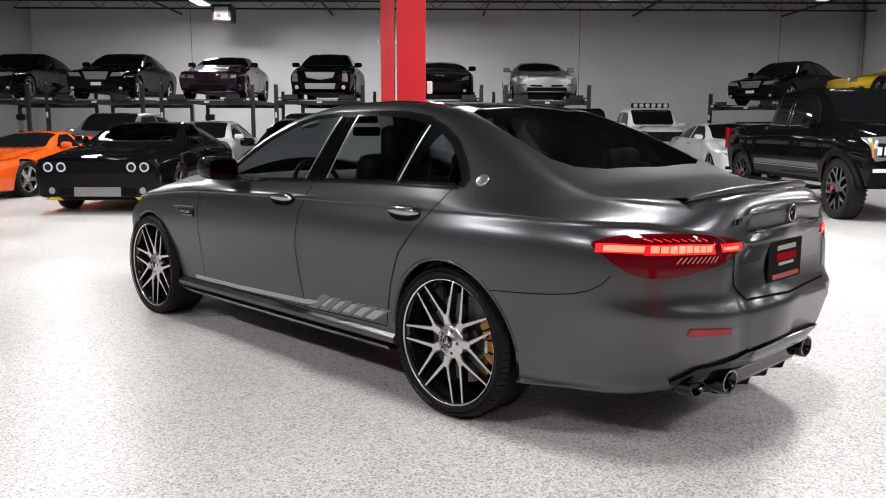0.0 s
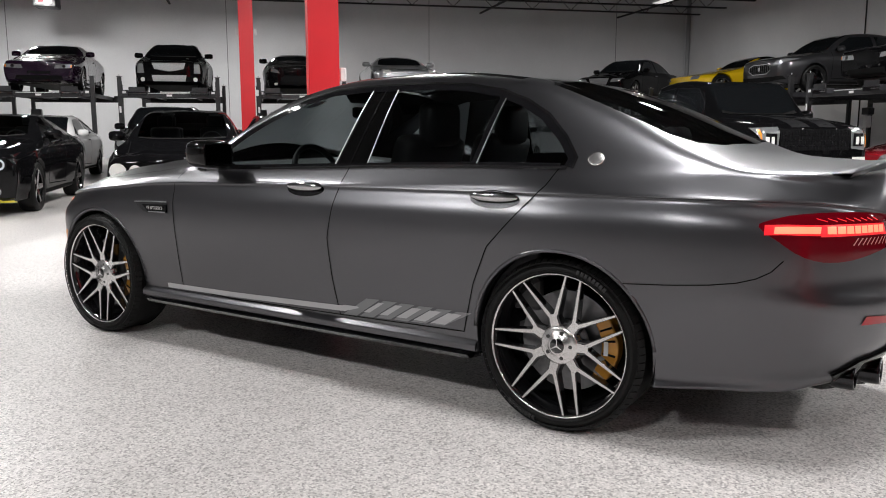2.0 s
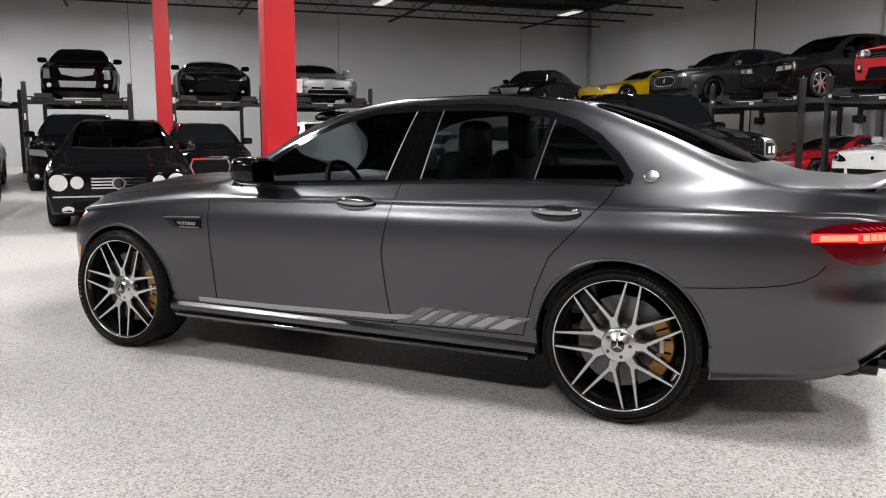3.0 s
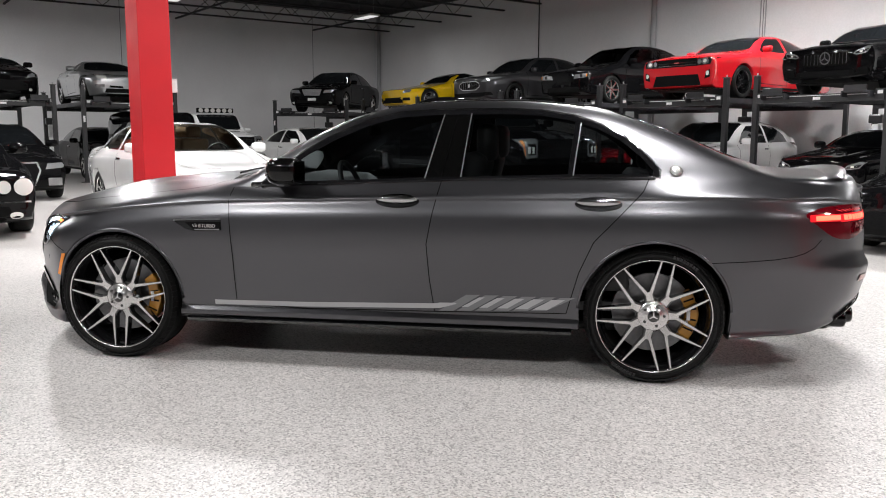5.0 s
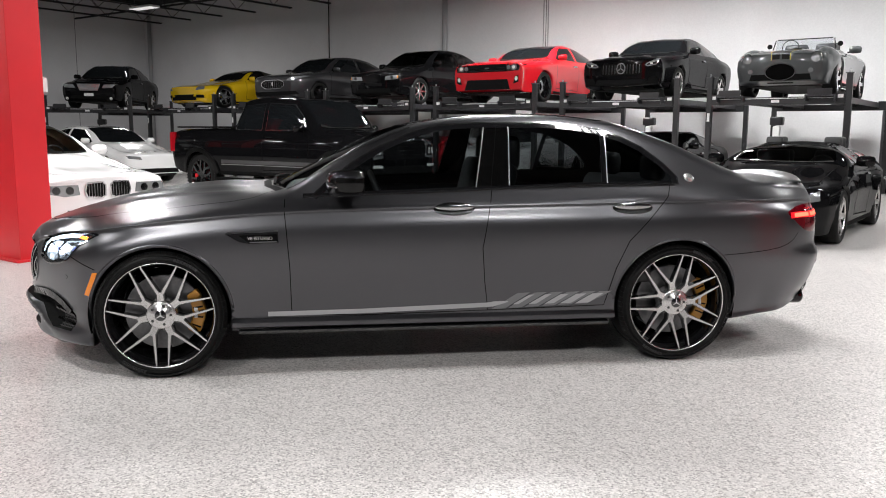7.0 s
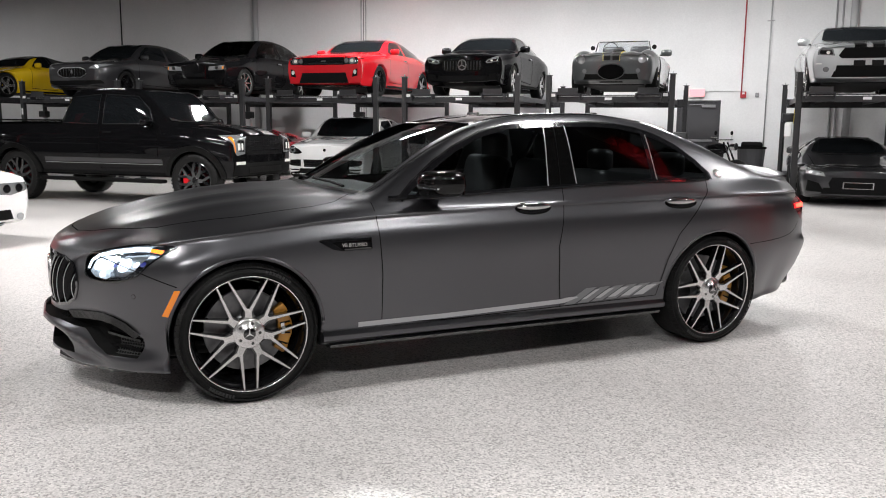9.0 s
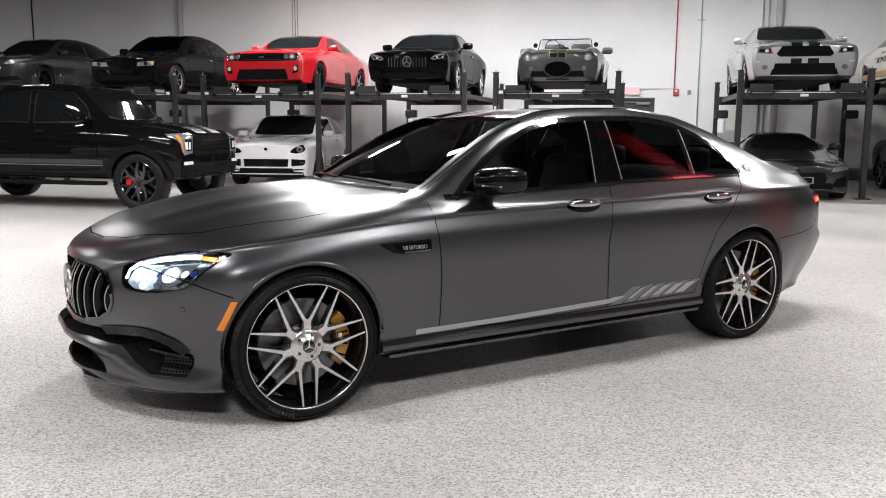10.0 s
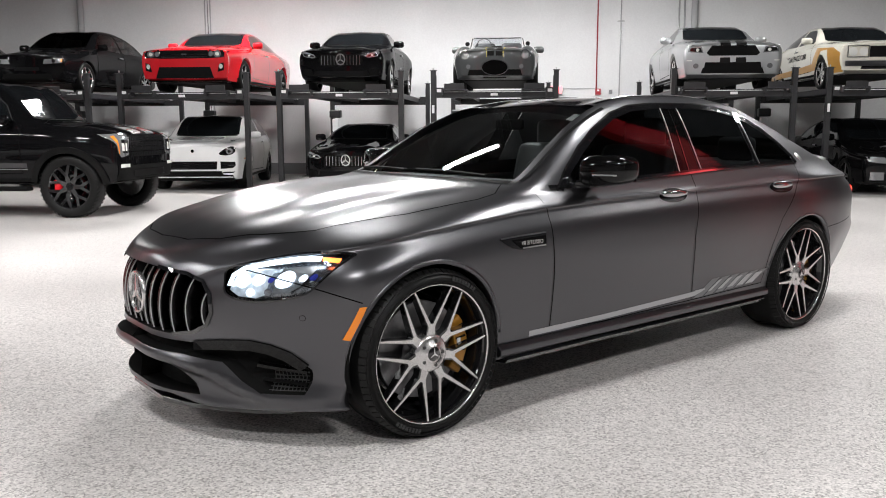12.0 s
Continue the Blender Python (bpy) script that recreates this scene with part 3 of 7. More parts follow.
def car_tables(s):
    """Lengthwise curves of a car's skin from a few sizes: s holds lengths and heights in metres."""
    L0, L1 = s["nose"], s["tail"]
    w, zb = s["w"], s["zb"]
    hood, cowl, roof, deck, belt = s["hood"], s["cowl"], s["roof"], s["deck"], s["belt"]
    yc, rf, rr, rb = s["yc"], s["rf"], s["rr"], s["rb"]     # foot of the screen, front and rear of the roof, foot of the rear screen
    nw = s.get("nose_w", 0.72)
    rw = s.get("roof_w", 0.64)
    blunt = s.get("blunt", 0.10)
    tab = {
        "w": [(L0, w * nw), (L0 - blunt * 0.4, w * (nw + 0.1)), (L0 - blunt * 1.6, w * 0.93), (L0 - 0.75, w * 0.985), (0, w * 0.985), (s["ra"], w), (L1 + 0.45, w * 0.96), (L1 + 0.12, w * 0.90), (L1, w * 0.78)],
        "zb": [(L0, zb + 0.06), (L0 - 0.25, zb), (L1 + 0.5, zb), (L1, zb + 0.14)],
        "tuck": [(L0, 0.08), (L1, 0.08)],
        "z4": [(L0, hood * 0.62), (L0 - 0.5, hood * 0.72), (0, belt * 0.66), (L1 + 0.3, belt * 0.70), (L1, belt * 0.66)],
        "i5": [(L0, 0.03), (0, 0.02), (L1, 0.03)],
        "z5": [(L0, hood * 0.86), (L0 - 0.5, hood * 0.93), (yc, belt * 0.90), (L1 + 0.3, belt * 0.90), (L1, deck * 0.86)],
        "i6": [(L0, 0.08), (L0 - 0.5, 0.12), (yc + 0.1, 0.10), (yc - 0.4, 0.075), (rr, 0.08), (rb, 0.13), (L1, 0.10)],
        "z6": [(L0, hood * 0.92), (L0 - 0.15, hood * 0.97), (L0 - 0.6, hood * 1.02), (yc, belt * 0.985), (rf, belt), (rr, belt * 1.02), (rb, min(belt * 1.02, deck * 0.99)), (L1 + 0.1, deck * 0.95), (L1, deck * 0.92)],
        "x7": [(L0, w * 0.5), (L0 - 0.5, w * 0.62), (yc + 0.25, w * 0.66), (yc, w * 0.78), (rf, w * rw), (rr, w * (rw - 0.01)), (rb, w * 0.70), (L1, w * 0.6)],
        "z7": [(L0, hood * 0.95), (L0 - 0.15, hood), (L0 - 0.6, hood * 1.05), (yc + 0.15, cowl * 0.97), (yc, cowl), (yc * 0.45 + rf * 0.55, cowl + (roof - cowl) * 0.56), (rf, roof - 0.085), ((rf + rr) / 2, roof - 0.05), (rr, roof - 0.095), (rr * 0.45 + rb * 0.55, deck + (roof - deck) * 0.46), (rb, deck * 1.0), (L1 + 0.1, deck * 0.99), (L1, deck * 0.95)],
        "z9": [(L0, hood * 0.96), (L0 - 0.15, hood * 1.02), (L0 - 0.6, hood * 1.09), (yc + 0.15, cowl), (yc, cowl * 1.02), (yc * 0.45 + rf * 0.55, cowl + (roof - cowl) * 0.62), (rf, roof - 0.03), ((rf + rr) / 2, roof), (rr, roof - 0.035), (rr * 0.45 + rb * 0.55, deck + (roof - deck) * 0.52), (rb, deck * 1.02), (L1 + 0.1, deck * 1.01), (L1, deck * 0.97)],
    }
    return tab


def disc(cx, cz, rx, rz, n=14):
    return [(cx + rx * math.cos(2 * math.pi * k / n), cz + rz * math.sin(2 * math.pi * k / n)) for k in range(n)]


def quad(x0, x1, z0, z1, x2=None, x3=None):
    """Four corners: foot from x0 to x1, head from x2 to x3."""
    return [(x0, z0), (x1, z0), (x1 if x3 is None else x3, z1), (x0 if x2 is None else x2, z1)]


def nose_of(kind):
    """The lamps, grille and openings of a car's nose, in parts of its half width and hood height."""
    C, K, G, L, S = M_CHROME, M_GLOSSBLK, M_GRILLE, M_LAMPCLEAR, M_MESH
    low = ("lower_intake", M_MATTBLK, quad(-0.55, 0.55, 0.22, 0.36), False, 0.006)
    fog = ("fog_lamp", M_PALELAMP, disc(0.74, 0.36, 0.05, 0.045), True, 0.008)
    plate = ("number_plate", M_STICKER, quad(-0.16, 0.16, 0.45, 0.56), False, 0.02)
    if kind == "luxury":
        return ([("headlight", L, [(0.44, 0.76), (0.80, 0.78), (0.90, 0.92), (0.52, 0.90)], True, 0.008), ("grille", S, quad(-0.30, 0.30, 0.66, 0.93, -0.40, 0.40), False, 0.01), plate, low, fog],
                [("grille_bar", C, [(-0.31 - 0.012 * k, 0.68 + 0.045 * k), (0.31 + 0.012 * k, 0.68 + 0.045 * k)], False, 0.014, 0.016) for k in range(6)])
    if kind == "rounded":
        return ([("headlight", L, [(0.40, 0.72), (0.84, 0.74), (0.86, 0.86), (0.44, 0.84)], True, 0.008), ("light_unit", K, disc(0.66, 0.795, 0.05, 0.05), True, 0.012), ("indicator", M_AMBER, quad(0.82, 0.855, 0.76, 0.84), True, 0.011), ("grille", G, quad(-0.3, 0.3, 0.55, 0.64), False, 0.008), low], [])
    if kind == "v_mesh":
        return ([("headlight", L, quad(0.68, 0.86, 0.60, 0.95, 0.70, 0.84), True, 0.008), ("grille", S, [(-0.46, 0.92), (-0.40, 0.74), (0.0, 0.66), (0.40, 0.74), (0.46, 0.92)], False, 0.01),
                 ("lower_mesh", S, quad(-0.44, 0.44, 0.34, 0.54, -0.48, 0.48), False, 0.01), ("fog_lamp", M_PALELAMP, disc(0.72, 0.40, 0.06, 0.07), True, 0.008)],
                [("grille_bar", C, [(-0.46, 0.93), (0.46, 0.93)], False, 0.016, 0.016), ("grille_bar", C, [(-0.40, 0.74), (0, 0.655), (0.40, 0.74)], False, 0.016, 0.016)])
    if kind == "kidney":
        return ([("headlight", L, [(0.40, 0.71), (0.60, 0.69), (0.86, 0.75), (0.88, 0.86), (0.42, 0.86)], True, 0.008), ("lamp_core", K, disc(0.72, 0.785, 0.055, 0.06), True, 0.014), ("lamp_core", K, disc(0.54, 0.78, 0.055, 0.06), True, 0.014),
                 ("grille", M_MATTBLK, [(0.04, 0.68), (0.10, 0.65), (0.30, 0.67), (0.33, 0.76), (0.30, 0.88), (0.08, 0.89), (0.035, 0.84)], True, 0.009), ("fog_lamp", L, disc(0.72, 0.38, 0.06, 0.05), True, 0.009), low],
                [("grille_frame", C, [(0.04, 0.68), (0.10, 0.65), (0.30, 0.67), (0.33, 0.76), (0.30, 0.88), (0.08, 0.89), (0.035, 0.84), (0.04, 0.68)], True, 0.018, 0.014)]
                + [("slat", M_DKCHROME, [(0.075 + 0.04 * k, 0.67), (0.075 + 0.04 * k, 0.87)], True, 0.008, 0.013) for k in range(6)])
    if kind == "oval":
        return ([("headlight", L, [(0.56, 0.82), (0.76, 0.80), (0.90, 0.90), (0.92, 0.98), (0.72, 0.93)], True, 0.008), ("grille", M_MATTBLK, [(-0.30, 0.56), (0.30, 0.56), (0.47, 0.66), (0.45, 0.77), (0.30, 0.84), (-0.30, 0.84), (-0.45, 0.77), (-0.47, 0.66)], False, 0.009),
                 ("side_duct", M_MATTBLK, [(0.56, 0.34), (0.88, 0.38), (0.84, 0.48), (0.60, 0.46)], True, 0.009), ("lower_grille", G, quad(-0.5, 0.5, 0.30, 0.44), False, 0.009), ("badge", C, disc(0, 0.71, 0.035, 0.07), False, 0.022)],
                [("grille_frame", C, [(-0.30, 0.56), (0.30, 0.56), (0.47, 0.66), (0.45, 0.77), (0.30, 0.84), (-0.30, 0.84), (-0.45, 0.77), (-0.47, 0.66), (-0.30, 0.56)], False, 0.016, 0.014)]
                + [("slat", M_DKCHROME, [(-0.36 + 0.09 * k, 0.58), (-0.36 + 0.09 * k, 0.82)], False, 0.009, 0.014) for k in range(9)])
    if kind == "low_wide":
        return ([("headlight", L, [(0.60, 0.74), (0.84, 0.80), (0.82, 0.96), (0.66, 0.86)], True, 0.008), ("grille", G, [(-0.52, 0.40), (0.52, 0.40), (0.58, 0.55), (0.46, 0.66), (-0.46, 0.66), (-0.58, 0.55)], False, 0.008), ("fog_lamp", M_PALELAMP, disc(0.70, 0.34, 0.05, 0.05), True, 0.008)], [])
    if kind == "pop_up":
        return ([("headlight", M_PALELAMP, quad(0.56, 0.78, 0.86, 1.06), True, 0.02), ("slot", M_MATTBLK, [(0.12, 0.52), (0.50, 0.54), (0.48, 0.62), (0.14, 0.60)], True, 0.008), ("indicator", L, quad(0.62, 0.84, 0.56, 0.66), True, 0.008), low], [])
    if kind == "wedge":
        return ([("headlight", L, [(0.58, 0.78), (0.84, 0.82), (0.84, 0.98), (0.66, 0.94)], True, 0.008), ("grille", M_MATTBLK, [(-0.44, 0.42), (0.44, 0.42), (0.50, 0.60), (-0.50, 0.60)], False, 0.008), ("side_duct", M_MATTBLK, quad(0.60, 0.84, 0.44, 0.58), True, 0.008)], [])
    if kind == "camaro":
        return ([("headlight", K, [(0.52, 0.76), (0.86, 0.77), (0.90, 0.93), (0.54, 0.95)], True, 0.008), ("lamp_ring", L, disc(0.73, 0.855, 0.085, 0.075), True, 0.014), ("lamp_core", M_PALELAMP, disc(0.73, 0.855, 0.045, 0.042), True, 0.018), ("lamp_ring", L, disc(0.59, 0.855, 0.05, 0.06), True, 0.014), ("splitter", M_MATTBLK, quad(-0.86, 0.86, 0.20, 0.27), False, 0.012), ("side_duct", M_MATTBLK, [(0.72, 0.44), (0.86, 0.48), (0.86, 0.66), (0.76, 0.62)], True, 0.008),
                 ("grille", G, quad(-0.54, 0.54, 0.755, 0.94, -0.53, 0.53), False, 0.009), ("badge", C, quad(-0.06, 0.06, 0.835, 0.865), False, 0.02), ("lower_grille", G, [(-0.64, 0.30), (0.64, 0.30), (0.56, 0.56), (-0.56, 0.56)], False, 0.009), ("fog_lamp", M_PALELAMP, disc(0.80, 0.57, 0.04, 0.055), True, 0.013)],
                [("grille_bar", K, [(-0.5, 0.85), (0.5, 0.85)], False, 0.02, 0.014), ("grille_bar", M_DKCHROME, [(-0.5, 0.79), (0.5, 0.79)], False, 0.012, 0.014)])
    if kind == "slats":
        return ([("headlight", L, [(0.55, 0.79), (0.62, 0.76), (0.82, 0.80), (0.88, 0.93), (0.80, 0.93), (0.60, 0.85)], True, 0.008), ("lamp_core", K, [(0.58, 0.79), (0.80, 0.81), (0.84, 0.88), (0.62, 0.83)], True, 0.012), ("light_unit", M_PALELAMP, quad(0.68, 0.73, 0.81, 0.845), True, 0.016), ("side_duct", M_MATTBLK, [(0.60, 0.34), (0.86, 0.36), (0.84, 0.52), (0.66, 0.50)], True, 0.008), ("grille", M_MATTBLK, [(-0.38, 0.57), (0.38, 0.57), (0.50, 0.68), (0.44, 0.84), (-0.44, 0.84), (-0.50, 0.68)], False, 0.009),
                 ("lower_grille", G, quad(-0.5, 0.5, 0.24, 0.46), False, 0.009), ("badge", C, disc(0, 0.73, 0.11, 0.14), False, 0.026), ("badge_field", K, disc(0, 0.73, 0.085, 0.11), False, 0.030)],
                [("slat", M_DKCHROME, [(-0.43 + 0.0717 * k, 0.60), (-0.43 + 0.0717 * k, 0.82)], False, 0.013, 0.02) for k in range(13)] + [("badge_bar", C, [(0, 0.73), (0.085 * math.sin(a), 0.73 + 0.11 * math.cos(a))], False, 0.022, 0.036) for a in (0.0, 2.094, 4.189)])
    if kind == "cobra":
        # the mouth is a flat near-black disc painted for the shade of a hole
        return ([("fog_lamp", L, disc(0.60, 0.56, 0.05, 0.055), True, 0.01), ("mouth", M_SEAM, disc(0, 0.54, 0.29, 0.18, 20), False, 0.008), ("lower_slot", M_MATTBLK, quad(-0.26, 0.26, 0.24, 0.34), False, 0.008)],
                [("mouth_rim", M_DKCHROME, disc(0, 0.54, 0.30, 0.19, 24), False, 0.012, 0.012)])
    if kind == "mustang":
        return ([("headlight", L, [(0.58, 0.76), (0.88, 0.78), (0.87, 0.88), (0.80, 0.93), (0.62, 0.90)], True, 0.008), ("lamp_core", K, [(0.61, 0.78), (0.85, 0.80), (0.83, 0.87), (0.64, 0.87)], True, 0.012), ("light_unit", M_PALELAMP, disc(0.70, 0.825, 0.035, 0.035), True, 0.016), ("marker", M_PALELAMP, quad(0.80, 0.90, 0.585, 0.61), True, 0.010), ("grille", M_MATTBLK, [(-0.46, 0.70), (0.46, 0.70), (0.52, 0.76), (0.42, 0.92), (-0.42, 0.92), (-0.52, 0.76)], False, 0.008),
                 ("lower_grille", M_MATTBLK, [(-0.50, 0.36), (0.50, 0.36), (0.56, 0.42), (0.54, 0.56), (-0.54, 0.56), (-0.56, 0.42)], False, 0.008), ("splitter", M_MATTBLK, quad(-0.86, 0.86, 0.20, 0.25), False, 0.012), ("fog_lamp", M_LAMPCLEAR, disc(0.72, 0.48, 0.055, 0.055), True, 0.009)], [])
    if kind == "classic":
        return ([("headlight", M_PALELAMP, disc(0.78, 0.78, 0.085, 0.095), True, 0.012), ("headlight", M_PALELAMP, disc(0.58, 0.78, 0.085, 0.095), True, 0.012), ("grille", G, quad(0.06, 0.46, 0.66, 0.90), True, 0.008)],
                [("bumper", C, [(-0.92, 0.52), (0.92, 0.52)], False, 0.10, 0.03), ("lamp_frame", C, quad(0.48, 0.88, 0.66, 0.90) + [(0.48, 0.66)], True, 0.018, 0.014)])
    if kind == "cayenne":
        return ([("headlight", K, [(0.53, 0.80), (0.57, 0.775), (0.68, 0.765), (0.80, 0.79), (0.85, 0.84), (0.86, 0.90), (0.83, 0.945), (0.76, 0.95), (0.66, 0.91), (0.57, 0.85)], True, 0.008), ("lamp_ring", L, disc(0.745, 0.855, 0.065, 0.065), True, 0.014), ("lamp_core", K, disc(0.745, 0.855, 0.03, 0.03), True, 0.018), ("marker", M_AMBER, quad(0.955, 0.985, 0.68, 0.70), True, 0.006), ("grille", M_MATTBLK, quad(-0.48, 0.48, 0.47, 0.64, -0.50, 0.50), False, 0.009),
                 ("side_duct", M_MATTBLK, [(0.56, 0.48), (0.80, 0.50), (0.855, 0.55), (0.85, 0.63), (0.56, 0.64)], True, 0.009), ("slot", M_MATTBLK, [(0.58, 0.385), (0.80, 0.395), (0.84, 0.425), (0.62, 0.42)], True, 0.009), ("duct_bar", K, quad(0.57, 0.85, 0.55, 0.57), True, 0.016), ("lower_intake", M_MATTBLK, [(-0.84, 0.24), (0.84, 0.24), (0.80, 0.35), (0.56, 0.37), (-0.56, 0.37), (-0.80, 0.35)], False, 0.008), ("badge", M_DKCHROME, disc(0, 0.86, 0.035, 0.035), False, 0.01)],
                [("grille_bar", K, [(-0.46, 0.50 + 0.05 * k), (0.46, 0.50 + 0.05 * k)], False, 0.012, 0.014) for k in range(3)])
    if kind == "r8":
        return ([("headlight", L, [(0.56, 0.80), (0.88, 0.86), (0.86, 0.98), (0.60, 0.92)], True, 0.008), ("grille", G, [(-0.44, 0.40), (0.44, 0.40), (0.50, 0.62), (0.44, 0.78), (-0.44, 0.78), (-0.50, 0.62)], False, 0.009),
                 ("plate_frame", M_DKCHROME, quad(-0.26, 0.26, 0.48, 0.66), False, 0.02), ("plate_field", M_MATTBLK, quad(-0.235, 0.235, 0.50, 0.64), False, 0.024), ("side_duct", M_MATTBLK, [(0.56, 0.38), (0.86, 0.40), (0.84, 0.70), (0.66, 0.62)], True, 0.009)], [])
    if kind == "single_frame":
        return ([("headlight", L, [(0.52, 0.74), (0.86, 0.78), (0.88, 0.90), (0.56, 0.88)], True, 0.008), ("grille", G, [(-0.30, 0.36), (0.30, 0.36), (0.42, 0.72), (0.36, 0.90), (-0.36, 0.90), (-0.42, 0.72)], False, 0.009), ("side_duct", M_MESH, quad(0.56, 0.82, 0.36, 0.54), True, 0.009)],
                [("grille_frame", C, [(-0.30, 0.36), (0.30, 0.36), (0.42, 0.72), (0.36, 0.90), (-0.36, 0.90), (-0.42, 0.72), (-0.30, 0.36)], False, 0.03, 0.014)])
    if kind == "truck":
        return ([("headlight", M_LAMPCLEAR, [(0.60, 0.72), (0.82, 0.70), (0.86, 0.76), (0.885, 0.96), (0.58, 0.97)], True, 0.012), ("indicator", M_AMBER, [(0.835, 0.74), (0.85, 0.74), (0.865, 0.94), (0.845, 0.94)], True, 0.018), ("lamp_core", K, quad(0.63, 0.79, 0.75, 0.90), True, 0.018), ("light_unit", M_PALELAMP, quad(0.67, 0.72, 0.77, 0.86), True, 0.024), ("light_unit", M_PALELAMP, quad(0.75, 0.80, 0.77, 0.86), True, 0.024),
                 ("grille", M_GRILLE, [(-0.56, 0.70), (0.56, 0.70), (0.58, 0.95), (-0.58, 0.95)], False, 0.012), ("bumper_pad", M_MATTBLK, quad(-0.86, 0.86, 0.44, 0.60), False, 0.02), ("fog_lamp", M_PALELAMP, quad(0.62, 0.84, 0.58, 0.62), True, 0.03), ("skid", M_STRIPEBLK, quad(-0.5, 0.5, 0.46, 0.54), False, 0.03)],
                [("grille_bar", M_RIMBLACK, [(-0.55 + 0.055 * k, 0.71), (-0.55 + 0.055 * k, 0.94)], False, 0.012, 0.02) for k in range(21)] + [("grille_bar", M_RIMBLACK, [(-0.56, 0.76 + 0.06 * k), (0.56, 0.76 + 0.06 * k)], False, 0.012, 0.022) for k in range(3)])
    if kind == "four_ring":
        return ([("lamp_field", M_MATTBLK, quad(-0.84, 0.84, 0.70, 0.90), False, 0.006), ("headlight", M_HALO, disc(0.74, 0.80, 0.075, 0.085), True, 0.012), ("headlight", M_HALO, disc(0.54, 0.80, 0.075, 0.085), True, 0.012), ("lamp_core", K, disc(0.74, 0.80, 0.05, 0.057), True, 0.015), ("lamp_core", K, disc(0.54, 0.80, 0.05, 0.057), True, 0.015),
                 ("lower_mesh", S, quad(-0.36, 0.36, 0.30, 0.46), False, 0.009), ("guard", M_YELGUARD, quad(0.58, 0.88, 0.255, 0.295), True, 0.03), ("fog_lamp", L, disc(0.70, 0.40, 0.05, 0.06), True, 0.009)], [])
    if kind == "oval_four":
        return ([("headlight", M_PALELAMP, disc(0.76, 0.78, 0.115, 0.13), True, 0.014), ("headlight", M_PALELAMP, disc(0.53, 0.78, 0.085, 0.10), True, 0.014), ("grille", G, quad(-0.34, 0.34, 0.66, 0.86, -0.38, 0.38), False, 0.009), ("badge", C, disc(0, 0.76, 0.09, 0.10), False, 0.024), ("badge_field", K, disc(0, 0.76, 0.068, 0.077), False, 0.028), ("fog_lamp", M_PALELAMP, disc(0.66, 0.36, 0.08, 0.05), True, 0.009), low],
                [("grille_bar", C, [(-0.35, 0.69 + 0.05 * k), (0.35, 0.69 + 0.05 * k)], False, 0.02, 0.016) for k in range(4)] + [("bumper_strip", C, [(-0.84, 0.56), (0.84, 0.56)], False, 0.02, 0.012)])
    if kind == "electric":
        return ([("headlight", L, [(0.52, 0.80), (0.86, 0.84), (0.88, 0.93), (0.58, 0.90)], True, 0.008), ("lower_intake", M_MATTBLK, quad(-0.6, 0.6, 0.28, 0.38), False, 0.008), ("side_slot", M_MATTBLK, quad(0.66, 0.84, 0.40, 0.50), True, 0.008)], [])
    return ([("headlight", L, [(0.50, 0.76), (0.86, 0.80), (0.88, 0.92), (0.56, 0.90)], True, 0.008), ("grille", G, quad(-0.38, 0.38, 0.62, 0.84, -0.42, 0.42), False, 0.008), low, fog],
            [("grille_bar", C, [(-0.36, 0.66 + 0.05 * k), (0.36, 0.66 + 0.05 * k)], False, 0.014, 0.014) for k in range(4)])


SEDAN = dict(nose=2.35, tail=-2.5, w=0.92, zb=0.2, hood=0.76, cowl=1.0, roof=1.46, deck=1.06, belt=0.98, yc=0.95, rf=0.1, rr=-1.0, rb=-1.85, fa=1.45, ra=-1.40, tyre=0.335)
COUPE = dict(SEDAN, nose=2.3, tail=-2.45, roof=1.37, rf=0.0, rr=-0.85, rb=-1.8, deck=1.03, yc=0.8, hood=0.78, fa=1.40, ra=-1.36)
SPORT = dict(SEDAN, nose=2.2, tail=-2.2, w=0.96, zb=0.14, hood=0.62, cowl=0.88, roof=1.22, deck=0.98, belt=0.86, yc=0.55, rf=-0.2, rr=-0.75, rb=-1.6, fa=1.38, ra=-1.28, nose_w=0.62, blunt=0.16, roof_w=0.56)
SUV = dict(SEDAN, nose=2.35, tail=-2.5, w=0.97, zb=0.26, hood=0.98, cowl=1.17, roof=1.68, deck=1.22, belt=1.12, yc=1.0, rf=0.25, rr=-1.7, rb=-2.35, fa=1.45, ra=-1.42, tyre=0.37, roof_w=0.68)
PICKUP = dict(SEDAN, nose=2.57, tail=-2.95, w=1.0, zb=0.48, hood=1.22, cowl=1.36, roof=1.95, deck=1.36, belt=1.30, yc=1.25, rf=0.65, rr=-0.75, rb=-0.98, fa=1.85, ra=-1.85, tyre=0.44, nose_w=0.80, blunt=0.13, roof_w=0.74)


